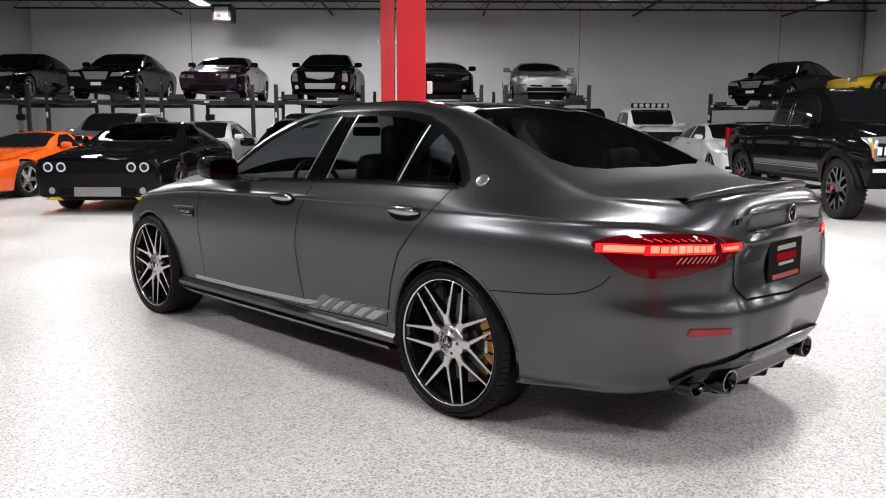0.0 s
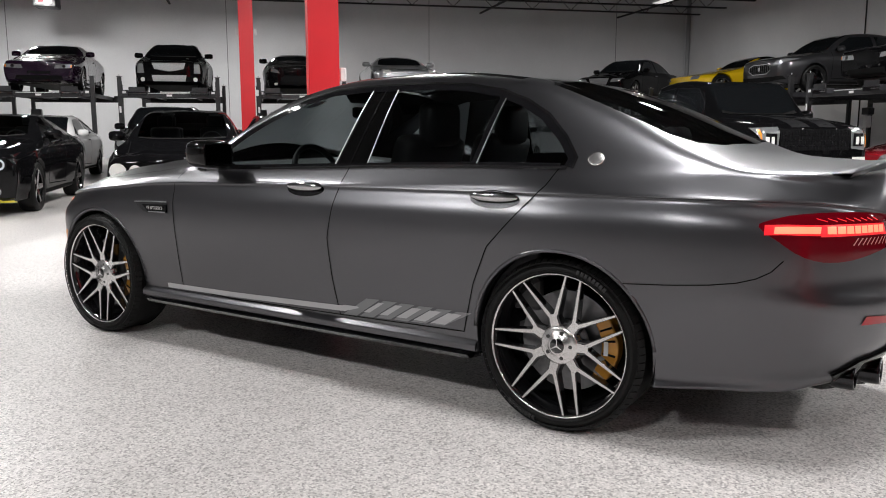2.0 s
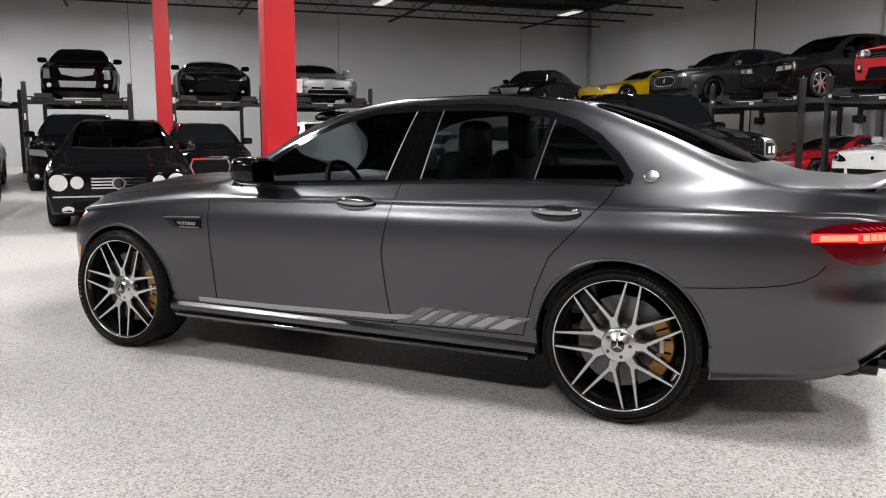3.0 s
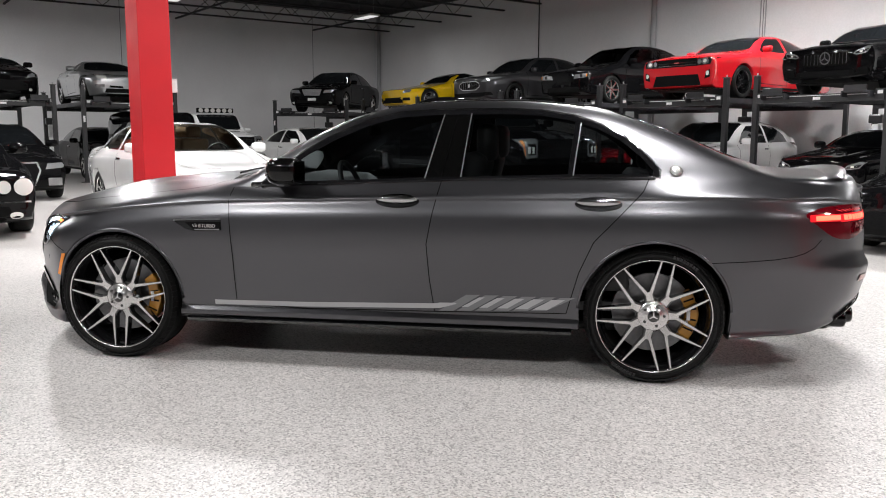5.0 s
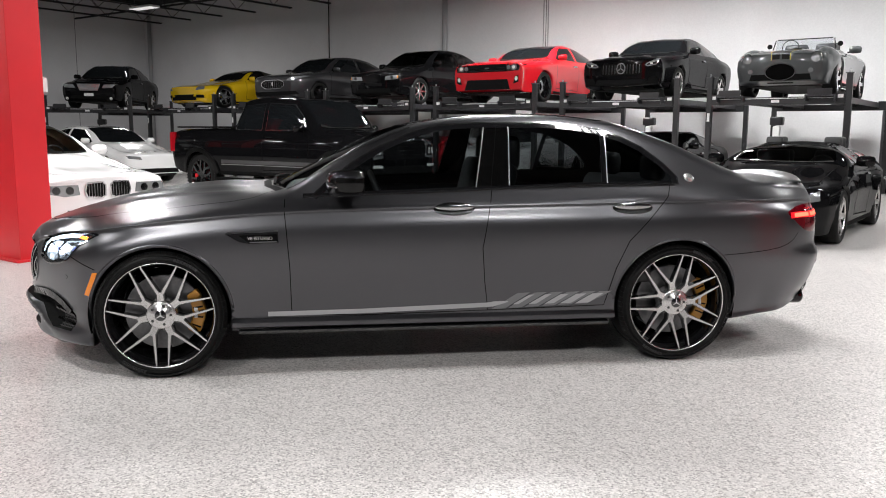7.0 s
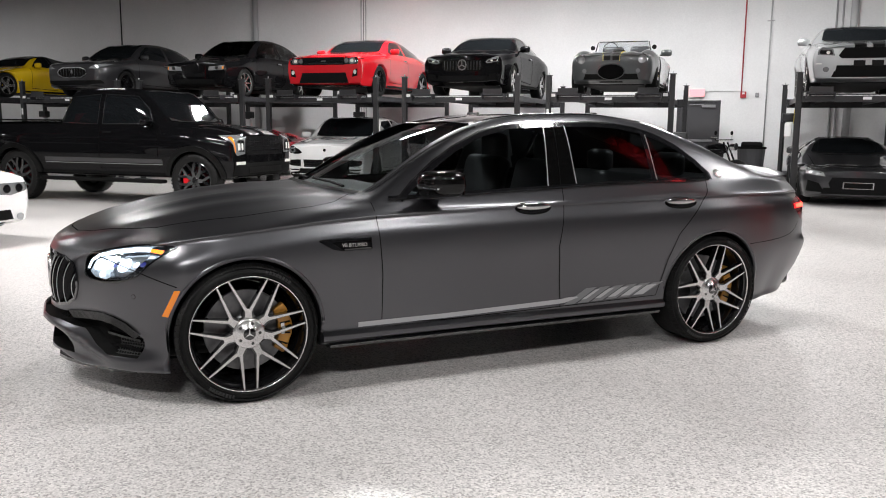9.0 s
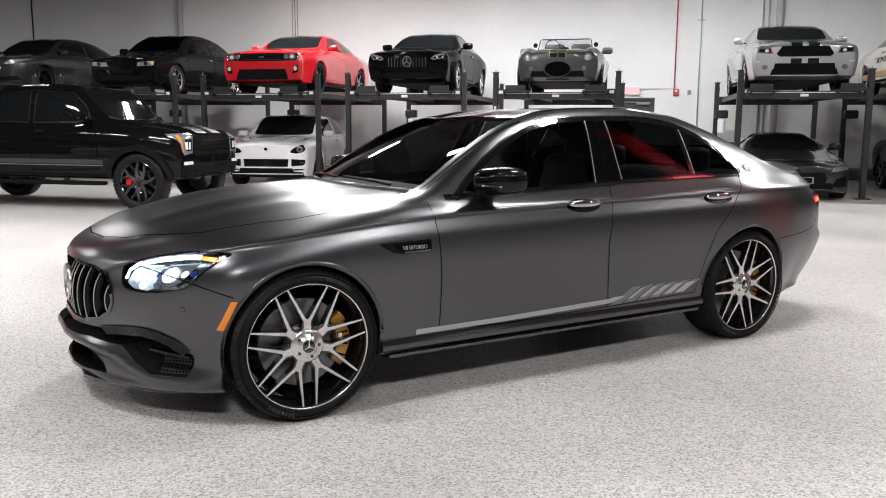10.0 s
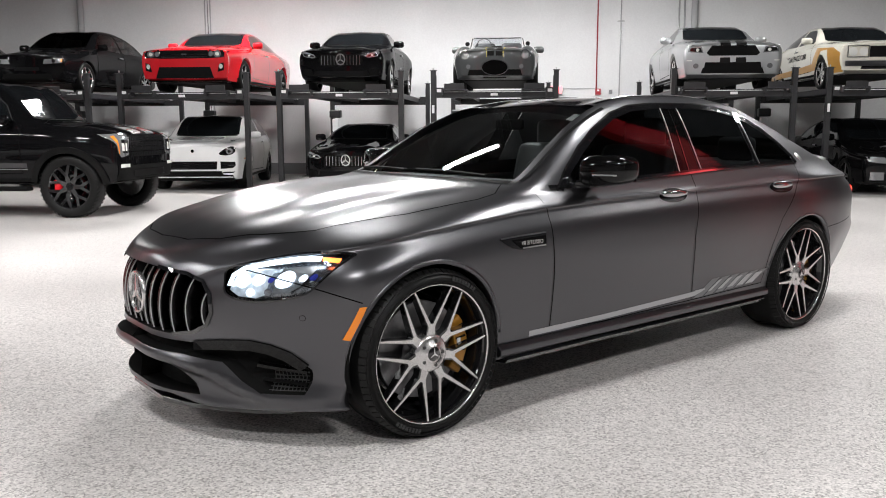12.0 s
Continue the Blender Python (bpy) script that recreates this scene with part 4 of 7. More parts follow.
def parked_car(name, label, m, paint_m, spec=SEDAN, rim=None, spokes=5, face=(), lines=(), stripes=None, group="", glass=None, top_m=None, stripe_m=None, trim_m=None, flares=None, open_top=False, deck_stripe=False, inside_m=None):
    """car > body, windscreen, windows, wheels, lamps, grille, mirrors, plate and stripes."""
    s = dict(spec)
    car = thing(name, m, label, "car", group)
    glass = glass or M_BLKGLASS
    rim = rim or M_RIMFACE
    tab = car_tables(s)
    bm = loft_half(tab, stations(s["nose"], s["tail"], 54), 3)
    for v in bm.verts:      # swollen wings over the wheels, a drawn-in waist and two creases along the hood
        x, y, z = v.co
        if x > s["w"] * 0.6 and z < s["belt"] * 1.02:
            up = max(0.0, min(1.0, (z - s["zb"]) / 0.25))
            v.co.x += up * (0.026 * math.exp(-((y - s["fa"]) / 0.40) ** 2) + 0.034 * math.exp(-((y - s["ra"]) / 0.50) ** 2) - 0.014 * math.exp(-((y - (s["fa"] + s["ra"]) / 2) / 0.7) ** 2) * math.exp(-((z - s["belt"] * 0.45) / 0.16) ** 2))
        if y > s["yc"] + 0.04 and x < s["w"] * 0.8 and z > s["hood"] * 0.8:
            run = min(1.0, (y - s["yc"] - 0.04) / 0.2) * min(1.0, max(0.0, (s["nose"] - 0.05 - y) / 0.3))
            v.co.z += run * (0.020 * math.exp(-((x - s["w"] * 0.42) / 0.10) ** 2) + 0.016 * math.exp(-((x - s["w"] * 0.76) / 0.08) ** 2))
    tree = tree_of(bm)
    r = s["tyre"]
    fa, ra = s["fa"], s["ra"]
    belt, roof, cowl, yc, rf, rr, rb = s["belt"], s["roof"], s["cowl"], s["yc"], s["rf"], s["rr"], s["rb"]
    for cy in (fa, ra):
        arch = ring_outline(cy, r, r * 1.12, 0, 180, 16) + [(cy - r * 1.12, 0.02), (cy + r * 1.12, 0.02)]
        bmesh.ops.delete(bm, geom=cut(bm, arch, (1, 2), lambda f: f.calc_center_median().x > s["w"] * 0.6), context="FACES")
    turn_in(bm, 0.10, lambda c: c.x > s["w"] * 0.5 and c.z < r * 2.4)
    if not open_top:
        lift = roof - belt
        mid = (rf + rr) / 2
        # side windows, following the pillars
        front = [(yc - 0.22, belt + 0.05), (yc - (yc - rf) * 0.55, belt + lift * 0.44), (rf + 0.02, belt + lift * 0.77), (mid + 0.05, belt + lift * 0.83), (mid + 0.05, belt + 0.04)]
        back = [(mid - 0.05, belt + 0.04), (mid - 0.05, belt + lift * 0.83), (rr + 0.08, belt + lift * 0.76), (rr - (rr - rb) * 0.36, belt + lift * 0.42), (rr - (rr - rb) * 0.45, belt + 0.06)]
        side = lambda f: f.calc_center_median().x > s["w"] * 0.5 and f.calc_center_median().z > belt
        for poly in (front, back):
            pane = take(bm, cut(bm, poly, (1, 2), side))
            if pane.faces:
                part("side_window", mirrored(pane), glass, car, soft=True)
                part("side_window", pane, glass, car, soft=True)
            else:
                pane.free()
        top = lambda f: f.calc_center_median().z > cowl * 0.99 and f.normal.z > 0.2
        wx = s["w"]
        screen = [(-0.01, yc - 0.03), (wx * 0.40, yc - 0.045), (wx * 0.69, yc - 0.10), (wx * (s.get("roof_w", 0.64) - 0.045), rf + 0.06), (wx * 0.3, rf + 0.02), (-0.01, rf + 0.01)]
        pane = take(bm, cut(bm, screen, (0, 1), top))
        if pane.faces:
            part("windscreen", both(pane), glass, car, soft=True)
        rear = [(-0.01, rr - 0.05), (wx * 0.54, rr - 0.08), (wx * 0.60, rb + 0.10), (-0.01, rb + 0.05)]
        pane = take(bm, cut(bm, rear, (0, 1), lambda f: f.calc_center_median().z > belt * 1.02 and f.calc_center_median().y < rr))
        if pane.faces:
            part("rear_window", both(pane), glass, car, soft=True)
        if top_m:
            lid = [f for f in bm.faces if f.calc_center_median().z > belt + 0.06 and f.calc_center_median().y < rf + 0.05]
            part("soft_top", both(take(bm, lid)), top_m, car, soft=True)
    part("body", both(bm), paint_m, car, soft=True)
    part("underbody", box(s["w"] * 1.5, s["nose"] - s["tail"] - 0.5, 0.12, 0, (s["nose"] + s["tail"]) / 2, s["zb"] - 0.02, 0.03), M_UNDER, car)
    for cy in (fa, ra):
        for sx in (-1, 1):
            simple_wheel(r, 0.25, rim, spokes, car, pose(sx * (s["w"] - 0.135), cy, r, 0, 0, 0 if sx > 0 else 180))
    hood, w = s["hood"], s["w"]
    for nm, mm, pts, twin, lift in face:
        for sx in ((-1, 1) if twin else (1,)):
            part(nm, patch(tree, [(sx * a * w, b * hood) for a, b in pts], (0, 2), 1, lift, 0.04), mm, car, soft=True)
    for nm, mm, pts, twin, width, lift in lines:
        for sx in ((-1, 1) if twin else (1,)):
            part(nm, ribbon(tree, [(sx * a * w, b * hood) for a, b in pts], (0, 2), 1, width, lift), mm, car)
    for sx in (-1, 1):
        part("hood_gap", ribbon(tree, [(sx * w * 0.20, s["nose"] - 0.10), (sx * w * 0.55, s["nose"] - 0.17), (sx * w * 0.68, s["nose"] - 0.36), (sx * w * 0.76, yc + 0.12)], (0, 1), 1, 0.009, 0.003, step=0.08), M_SEAM, car)
        part("sill_trim", ribbon(tree, [(fa - r * 1.25, s["zb"] + 0.05), (ra + r * 1.25, s["zb"] + 0.05)], (1, 2), sx, 0.05, 0.006, step=0.2), M_MATTBLK, car)
    if not open_top:
        part("cowl_strip", ribbon(tree, [(-w * 0.66, yc - 0.07), (-w * 0.4, yc - 0.01), (0, yc + 0.01), (w * 0.4, yc - 0.01), (w * 0.66, yc - 0.07)], (0, 1), 1, 0.05, 0.006, step=0.1), M_MATTBLK, car)
    zi = s["zb"] + 0.13
    part("lower_intake", patch(tree, [(-w * 0.62, zi - 0.05), (w * 0.62, zi - 0.05), (w * 0.58, zi + 0.06), (-w * 0.58, zi + 0.06)], (0, 2), 1, 0.006, 0.08), M_MATTBLK, car)
    for sx in (-1, 1):
        mm = pose(sx * (w * 0.96 + 0.06), yc - 0.28, belt + 0.08)
        shell = bmesh.new()
        bmesh.ops.create_uvsphere(shell, u_segments=14, v_segments=8, radius=1, matrix=mm @ Matrix.Diagonal((0.11, 0.07, 0.075, 1)))
        for v in shell.verts:      # a flat glass side and squarer corners
            x, y, z = (v.co[0] - mm.translation[0]) / 0.11, (v.co[1] - mm.translation[1]) / 0.07, (v.co[2] - mm.translation[2]) / 0.075
            k = 1 + 0.22 * min(1.0, 4 * x * x * z * z)
            v.co = mm.translation + Vector((x * 0.115 * k, max(y * 0.08, -0.028), z * 0.07 * k))
        mir = part("mirror", shell, paint_m, car, soft=True)
        part("mirror_arm", box(0.12, 0.04, 0.03, sx * w * 0.94, yc - 0.28, belt + 0.02, 0.008), M_MATTBLK, mir)
        tl = [(sx * w * 0.45, s["deck"] * 0.82), (sx * w * 0.84, s["deck"] * 0.78), (sx * w * 0.86, s["deck"] * 0.88), (sx * w * 0.5, s["deck"] * 0.92)]
        part("tail_light", patch(tree, tl, (0, 2), -1, 0.006, 0.06), M_REDLENS, car)
    if not open_top:
        mid = (rf + rr) / 2
        for sx in (-1, 1):
            for line in ([(mid, belt), (mid + 0.02, s["zb"] + 0.12)], [(yc - 0.1, belt), (yc - 0.08, s["zb"] + 0.15), (mid, s["zb"] + 0.12)]):
                part("door_seam", ribbon(tree, line, (1, 2), sx, 0.012, 0.002), M_SEAM, car)
            part("door_handle", ribbon(tree, [(mid + 0.1, belt - 0.1), (mid + 0.28, belt - 0.1)], (1, 2), sx, 0.028, 0.012, thick=-0.01), M_DKCHROME, car)
    if inside_m:      # a cabin to see through the glass
        part("cabin_floor", box(w * 1.5, yc - rb - 0.3, 0.04, 0, (yc + rb) / 2, belt - 0.45), M_SEAT, car)
        part("dashboard", box(w * 1.4, 0.35, 0.3, 0, yc - 0.28, belt - 0.30, 0.06), M_SEAT, car, soft=True)
        for sx in (-1, 1):
            for sy in (mid + 0.1, rr + 0.1):
                st = part("seat", box(0.46, 0.14, 0.62, sx * w * 0.42, sy - 0.22, belt - 0.42, 0.05), inside_m, car, soft=True)
                part("headrest", box(0.24, 0.09, 0.17, sx * w * 0.42, sy - 0.25, belt + 0.22, 0.035), inside_m, st, soft=True)
        st = part("steering_wheel", lathe([(0.17, 0.012), (0.182, 0.0), (0.17, -0.012), (0.158, 0.0), (0.17, 0.012)], 24), M_SEAT, car, soft=True, m=pose(-w * 0.42, yc - 0.52, belt - 0.03, 0, 0, 90))
    if trim_m and not open_top:
        for sx in (-1, 1):
            for poly in (front, back):
                part("window_trim", ribbon(tree, poly, (1, 2), sx, 0.015, 0.006, True), trim_m, car)
    if flares:
        for sx in (-1, 1):
            for cy in (fa, ra):
                part("arch_flare", ribbon(tree, ring_outline(cy, r, r * 1.18, -5, 185, 24), (1, 2), sx, 0.09, 0.03, thick=0.03), flares, car)
            part("running_board", box(0.16, fa - ra - 2.6 * r, 0.06, sx * (s["w"] - 0.02), (fa + ra) / 2, s["zb"] - 0.10, 0.02), M_MATTBLK, car)
    if stripes:
        for cx in (-stripes, stripes):
            part("racing_stripe", ribbon(tree, [(cx, s["nose"] - 0.03), (cx, yc + 0.06)], (0, 1), 1, stripes * 1.3, 0.004, step=0.06), stripe_m or M_STRIPEBLK, car)
            if deck_stripe:
                part("racing_stripe", ribbon(tree, [(cx, hood * 1.0), (cx, hood * 0.92)], (0, 2), 1, stripes * 1.3, 0.014, step=0.03), stripe_m or M_STRIPEBLK, car)
                part("racing_stripe", ribbon(tree, [(cx, hood * 0.66), (cx, hood * 0.54)], (0, 2), 1, stripes * 1.3, 0.014, step=0.03), stripe_m or M_STRIPEBLK, car)
            if deck_stripe:
                part("racing_stripe", ribbon(tree, [(cx, rf - 0.02), (cx, rr)], (0, 1), 1, stripes * 1.3, 0.004, step=0.08), stripe_m or M_STRIPEBLK, car)
    return car, tree, s

# ---- the hall ----
def slab(name, u0, u1, v0, v1, z0, z1, material, bevel=0.0):
    bm = box(u1 - u0, v1 - v0, z1 - z0, (u0 + u1) / 2, (v0 + v1) / 2, z0, bevel)
    ob = part(name, bm, material, m=ROOM.copy())
    return tagged(ob, kind="structure")


slab("floor", WALL_C, WALL_B, WALL_A, WALL_D, -0.15, 0.0, M_FLOOR)
DOOR_U0, DOOR_U1, DOOR_H = 3.84, 4.92, 2.06
# long wall behind the lifts, with the doorway through it
wall_a = slab("wall_south", WALL_C, DOOR_U0, WALL_A - 0.3, WALL_A, 0, CEIL, M_WALL)
bm = box(WALL_B - DOOR_U1, 0.3, CEIL, (WALL_B + DOOR_U1) / 2, WALL_A - 0.15, 0)
box(DOOR_U1 - DOOR_U0, 0.3, CEIL - DOOR_H, (DOOR_U0 + DOOR_U1) / 2, WALL_A - 0.15, DOOR_H, bm=bm)
tagged(part("wall_south", bm, M_WALL, m=ROOM.copy()), kind="structure")
slab("wall_east", WALL_B, WALL_B + 0.3, WALL_A - 0.3, WALL_D + 0.3, 0, CEIL, M_WALL)
# west and north walls are assumed and out of view, darkened to tame reflections
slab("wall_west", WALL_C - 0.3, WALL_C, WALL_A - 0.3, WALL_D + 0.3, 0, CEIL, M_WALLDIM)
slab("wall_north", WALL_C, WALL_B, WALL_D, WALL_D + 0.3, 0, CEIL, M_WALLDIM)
slab("ceiling", WALL_C, WALL_B, WALL_A, WALL_D, CEIL, CEIL + 0.2, M_CEIL)
slab("baseboard", DOOR_U1, WALL_B, WALL_A, WALL_A + 0.012, 0, 0.3, M_WALLBASE)
slab("baseboard", WALL_C, DOOR_U0, WALL_A, WALL_A + 0.012, 0, 0.3, M_WALLBASE)
# panel joints of the tilt-up walls
for u in (-9.0, 13.92, 22.64):
    slab("trim", u - 0.012, u + 0.012, WALL_A, WALL_A + 0.004, 0.3, CEIL, M_WALLBASE)
for v in (-13.96, -5.88, 1.98, 9.66):
    slab("trim", WALL_B - 0.004, WALL_B, v - 0.012, v + 0.012, 0.0, CEIL, M_WALLBASE)


def joist(u):
    """Open-web steel joist: two chords and zigzag bars."""
    bm = bmesh.new()
    span = WALL_D - WALL_A - 0.1
    mid = (WALL_D + WALL_A) / 2
    z0, z1 = CEIL - 0.80, CEIL - 0.03
    for z in (z0, z1 - 0.05):
        for d in (-0.04, 0.04):
            box(0.05, span, 0.05, d, mid, z, bm=bm)
    n = int(span / 0.8)
    for k in range(n):
        a = Vector((0, WALL_A + 0.1 + span * k / n, z0 + 0.03 if k % 2 else z1 - 0.03))
        b = Vector((0, WALL_A + 0.1 + span * (k + 1) / n, z1 - 0.03 if k % 2 else z0 + 0.03))
        mid_p, d = (a + b) / 2, b - a
        bmesh.ops.create_cone(bm, cap_ends=True, segments=6, radius1=0.013, radius2=0.013, depth=d.length, matrix=Matrix.Translation(mid_p) @ d.to_track_quat("Z", "Y").to_matrix().to_4x4())
    ob = part("roof_joist", bm, M_STEEL_DK, m=room(u, 0))
    return tagged(ob, "dark open-web steel roof joist under the ceiling deck", "roof joist", "roof joists", "structure")


for k in range(26):
    joist(-14.5 + 1.95 * k)
for v in (-14.0, -8.0, -2.0, 4.0, 10.0):
    slab("trim", WALL_C, WALL_B, v - 0.03, v + 0.03, CEIL - 0.86, CEIL - 0.80, M_STEEL_DK)


def ceiling_lamp(u, v, on=True):
    lampo = thing("ceiling_light", room(u, v, CEIL - 1.05), "white rectangular LED high-bay light hung under the joists", "ceiling light", "hall lights")
    part("housing", box(1.24, 0.42, 0.07, 0, 0, 0.012, 0.01), M_STICKER, lampo)
    part("diffuser", box(1.18, 0.36, 0.012, 0, 0, 0.0), M_LAMPFACE if on else M_LAMPDIM, lampo)
    for x in (-0.5, 0.5):
        part("hanger", tube(0.004, 0.975, pose(x, 0, 0.5625), 6), M_CONDUIT, lampo)


for u, v, watts in LAMPS:
    ceiling_lamp(u, v)
    lamp(u, v, CEIL - 1.07, 1.18, 0.36, watts)
for u, v in FAR_LAMPS:
    ceiling_lamp(u, v, v > -1)
    lamp(u, v, CEIL - 1.07, 1.18, 0.36, 230 if v > 5 else 160 if v > -1 else (110 if u < 20 else 60))


def column(u, v, label, boxes):
    ob = thing("column", room(u, v), label, "column", "red columns", "structure")
    part("shaft", box(0.44, 0.35, CEIL - 0.8, 0, 0, 0, 0.006), M_REDCOL, ob)
    part("base_plate", box(0.6, 0.5, 0.02, 0, 0, 0.0, 0.004), M_REDCOL, ob)
    for x, y, z in boxes:
        part("junction_box", box(0.10, 0.07, 0.15, x, y, z, 0.01), M_STICKER, ob, "white plastic junction box")
    return ob


column(10.42, 0.27, "square bright red painted steel column", [(-0.1, -0.225, 1.72)])
column(22.1, 1.2, "square bright red painted steel column", [(0.0, -0.225, 3.45), (0.0, 0.225, 3.45), (-0.1, -0.225, 1.95)])
column(0.2, -0.92, "square bright red painted steel column", [])


def lift(m, width, label, top=2.38, deck=1.99, length=4.75, yellow=False):
    """four_post_lift > posts, cross beams, runways, latch rods, stickers; front posts at local y = 0, x = +-width / 2."""
    t = thing("four_post_lift", m, label, "car lift", "four-post lifts")
    hw = width / 2 - 0.05
    for y in (0.0, -length):
        for x in (-hw, hw):
            s = math.copysign(1, x)
            post = bmesh.new()
            box(0.10, 0.10, top - 0.01, x, y, 0.01, 0.006, post)
            box(0.012, 0.03, top - 0.3, x - s * 0.056, y, 0.2, 0.0, post)
            p = part("post", post, M_LIFT, t)
            part("base_plate", box(0.28, 0.28, 0.012, x, y, 0.0, 0.003), M_LIFT, p)
            part("cap", box(0.14, 0.14, 0.012, x, y, top, 0.003), M_LIFT, p)
            part("bolt", tube(0.012, 0.05, pose(x, y, top + 0.035), 8), M_CONDUIT, p)
            if y == 0.0:
                part("sticker", box(0.09, 0.004, 0.06, x - s * 0.12, y + 0.083, deck - 0.03), M_STICKER, p)
        b = bmesh.new()
        box(width - 0.22, 0.12, 0.14, 0, y, deck - 0.14, 0.008, b)
        for x in (-hw + 0.13, hw - 0.13):
            box(0.16, 0.16, 0.2, x, y, deck - 0.14, 0.01, b)
        beam = part("cross_beam", b, M_LIFT, t)
        if y == 0.0:
            part("edge_strip", box(width - 0.5, 0.006, 0.012, 0, 0.066, deck - 0.03), M_STICKER, beam)
            part("sticker", box(0.14, 0.004, 0.05, 0.0, 0.068, deck - 0.10), M_STICKER, beam)
    for x in (-0.78, 0.78):
        rw = bmesh.new()
        box(0.48, length + 0.5, 0.03, x, -length / 2, deck + 0.0, 0.004, rw)
        for e in (-0.235, 0.235):
            box(0.02, length + 0.5, 0.10, x + e, -length / 2, deck - 0.08, 0.0, rw)
        run = part("runway", rw, M_LIFTDECK, t)
        part("wheel_stop", box(0.40, 0.03, 0.11, x, 0.24, deck + 0.02, 0.006), M_LIFT, run)
    unit = part("power_unit", box(0.30, 0.20, 0.20, hw - 0.12, -length + 0.16, 1.52, 0.03), M_LIFT, t)
    part("tank", box(0.16, 0.16, 0.34, hw - 0.12, -length + 0.16, 1.16, 0.03), M_STICKER, unit)
    part("hose", tube(0.012, 1.1, pose(hw - 0.02, -length + 0.2, 0.6), 8), M_MATTBLK, unit)
    part("warning_label", box(0.006, 0.05, 0.26, hw + 0.054, 0.0, 1.45) if yellow else box(0.05, 0.006, 0.16, hw, 0.054, 1.55), M_YELSTICK if yellow else M_STICKER, t)
    return t


ROW_A_V = -11.3
ROW_A = [(4.60, 7.13), (7.68, 10.29), (10.87, 13.66), (14.27, 17.27), (17.84, 20.95), (21.71, 25.02), (0.07, 2.44), (-2.97, -0.47)]
for k, (a, b) in enumerate(ROW_A):
    lift(room((a + b) / 2, ROW_A_V), b - a, "black steel four-post car lift in raised position", yellow=k in (1, 2, 6))
ROW_B_U = 23.5
ROW_B = [(11.39, 14.09), (8.17, 10.95), (5.06, 7.73), (1.94, 4.50), (-1.42, 0.98), (-4.48, -2.01)]
for a, b in ROW_B:
    lift(room(ROW_B_U, (a + b) / 2, 0, 90), b - a, "black steel four-post car lift in raised position", 2.47, 2.07)
CORNER = room(26.38, -10.05, 0, 39)      # the lift set across the corner
lift(CORNER, 2.74, "black steel four-post car lift set across the corner", 2.39, 2.0)
DECK_A, DECK_B, DECK_C = 2.02, 2.10, 2.03

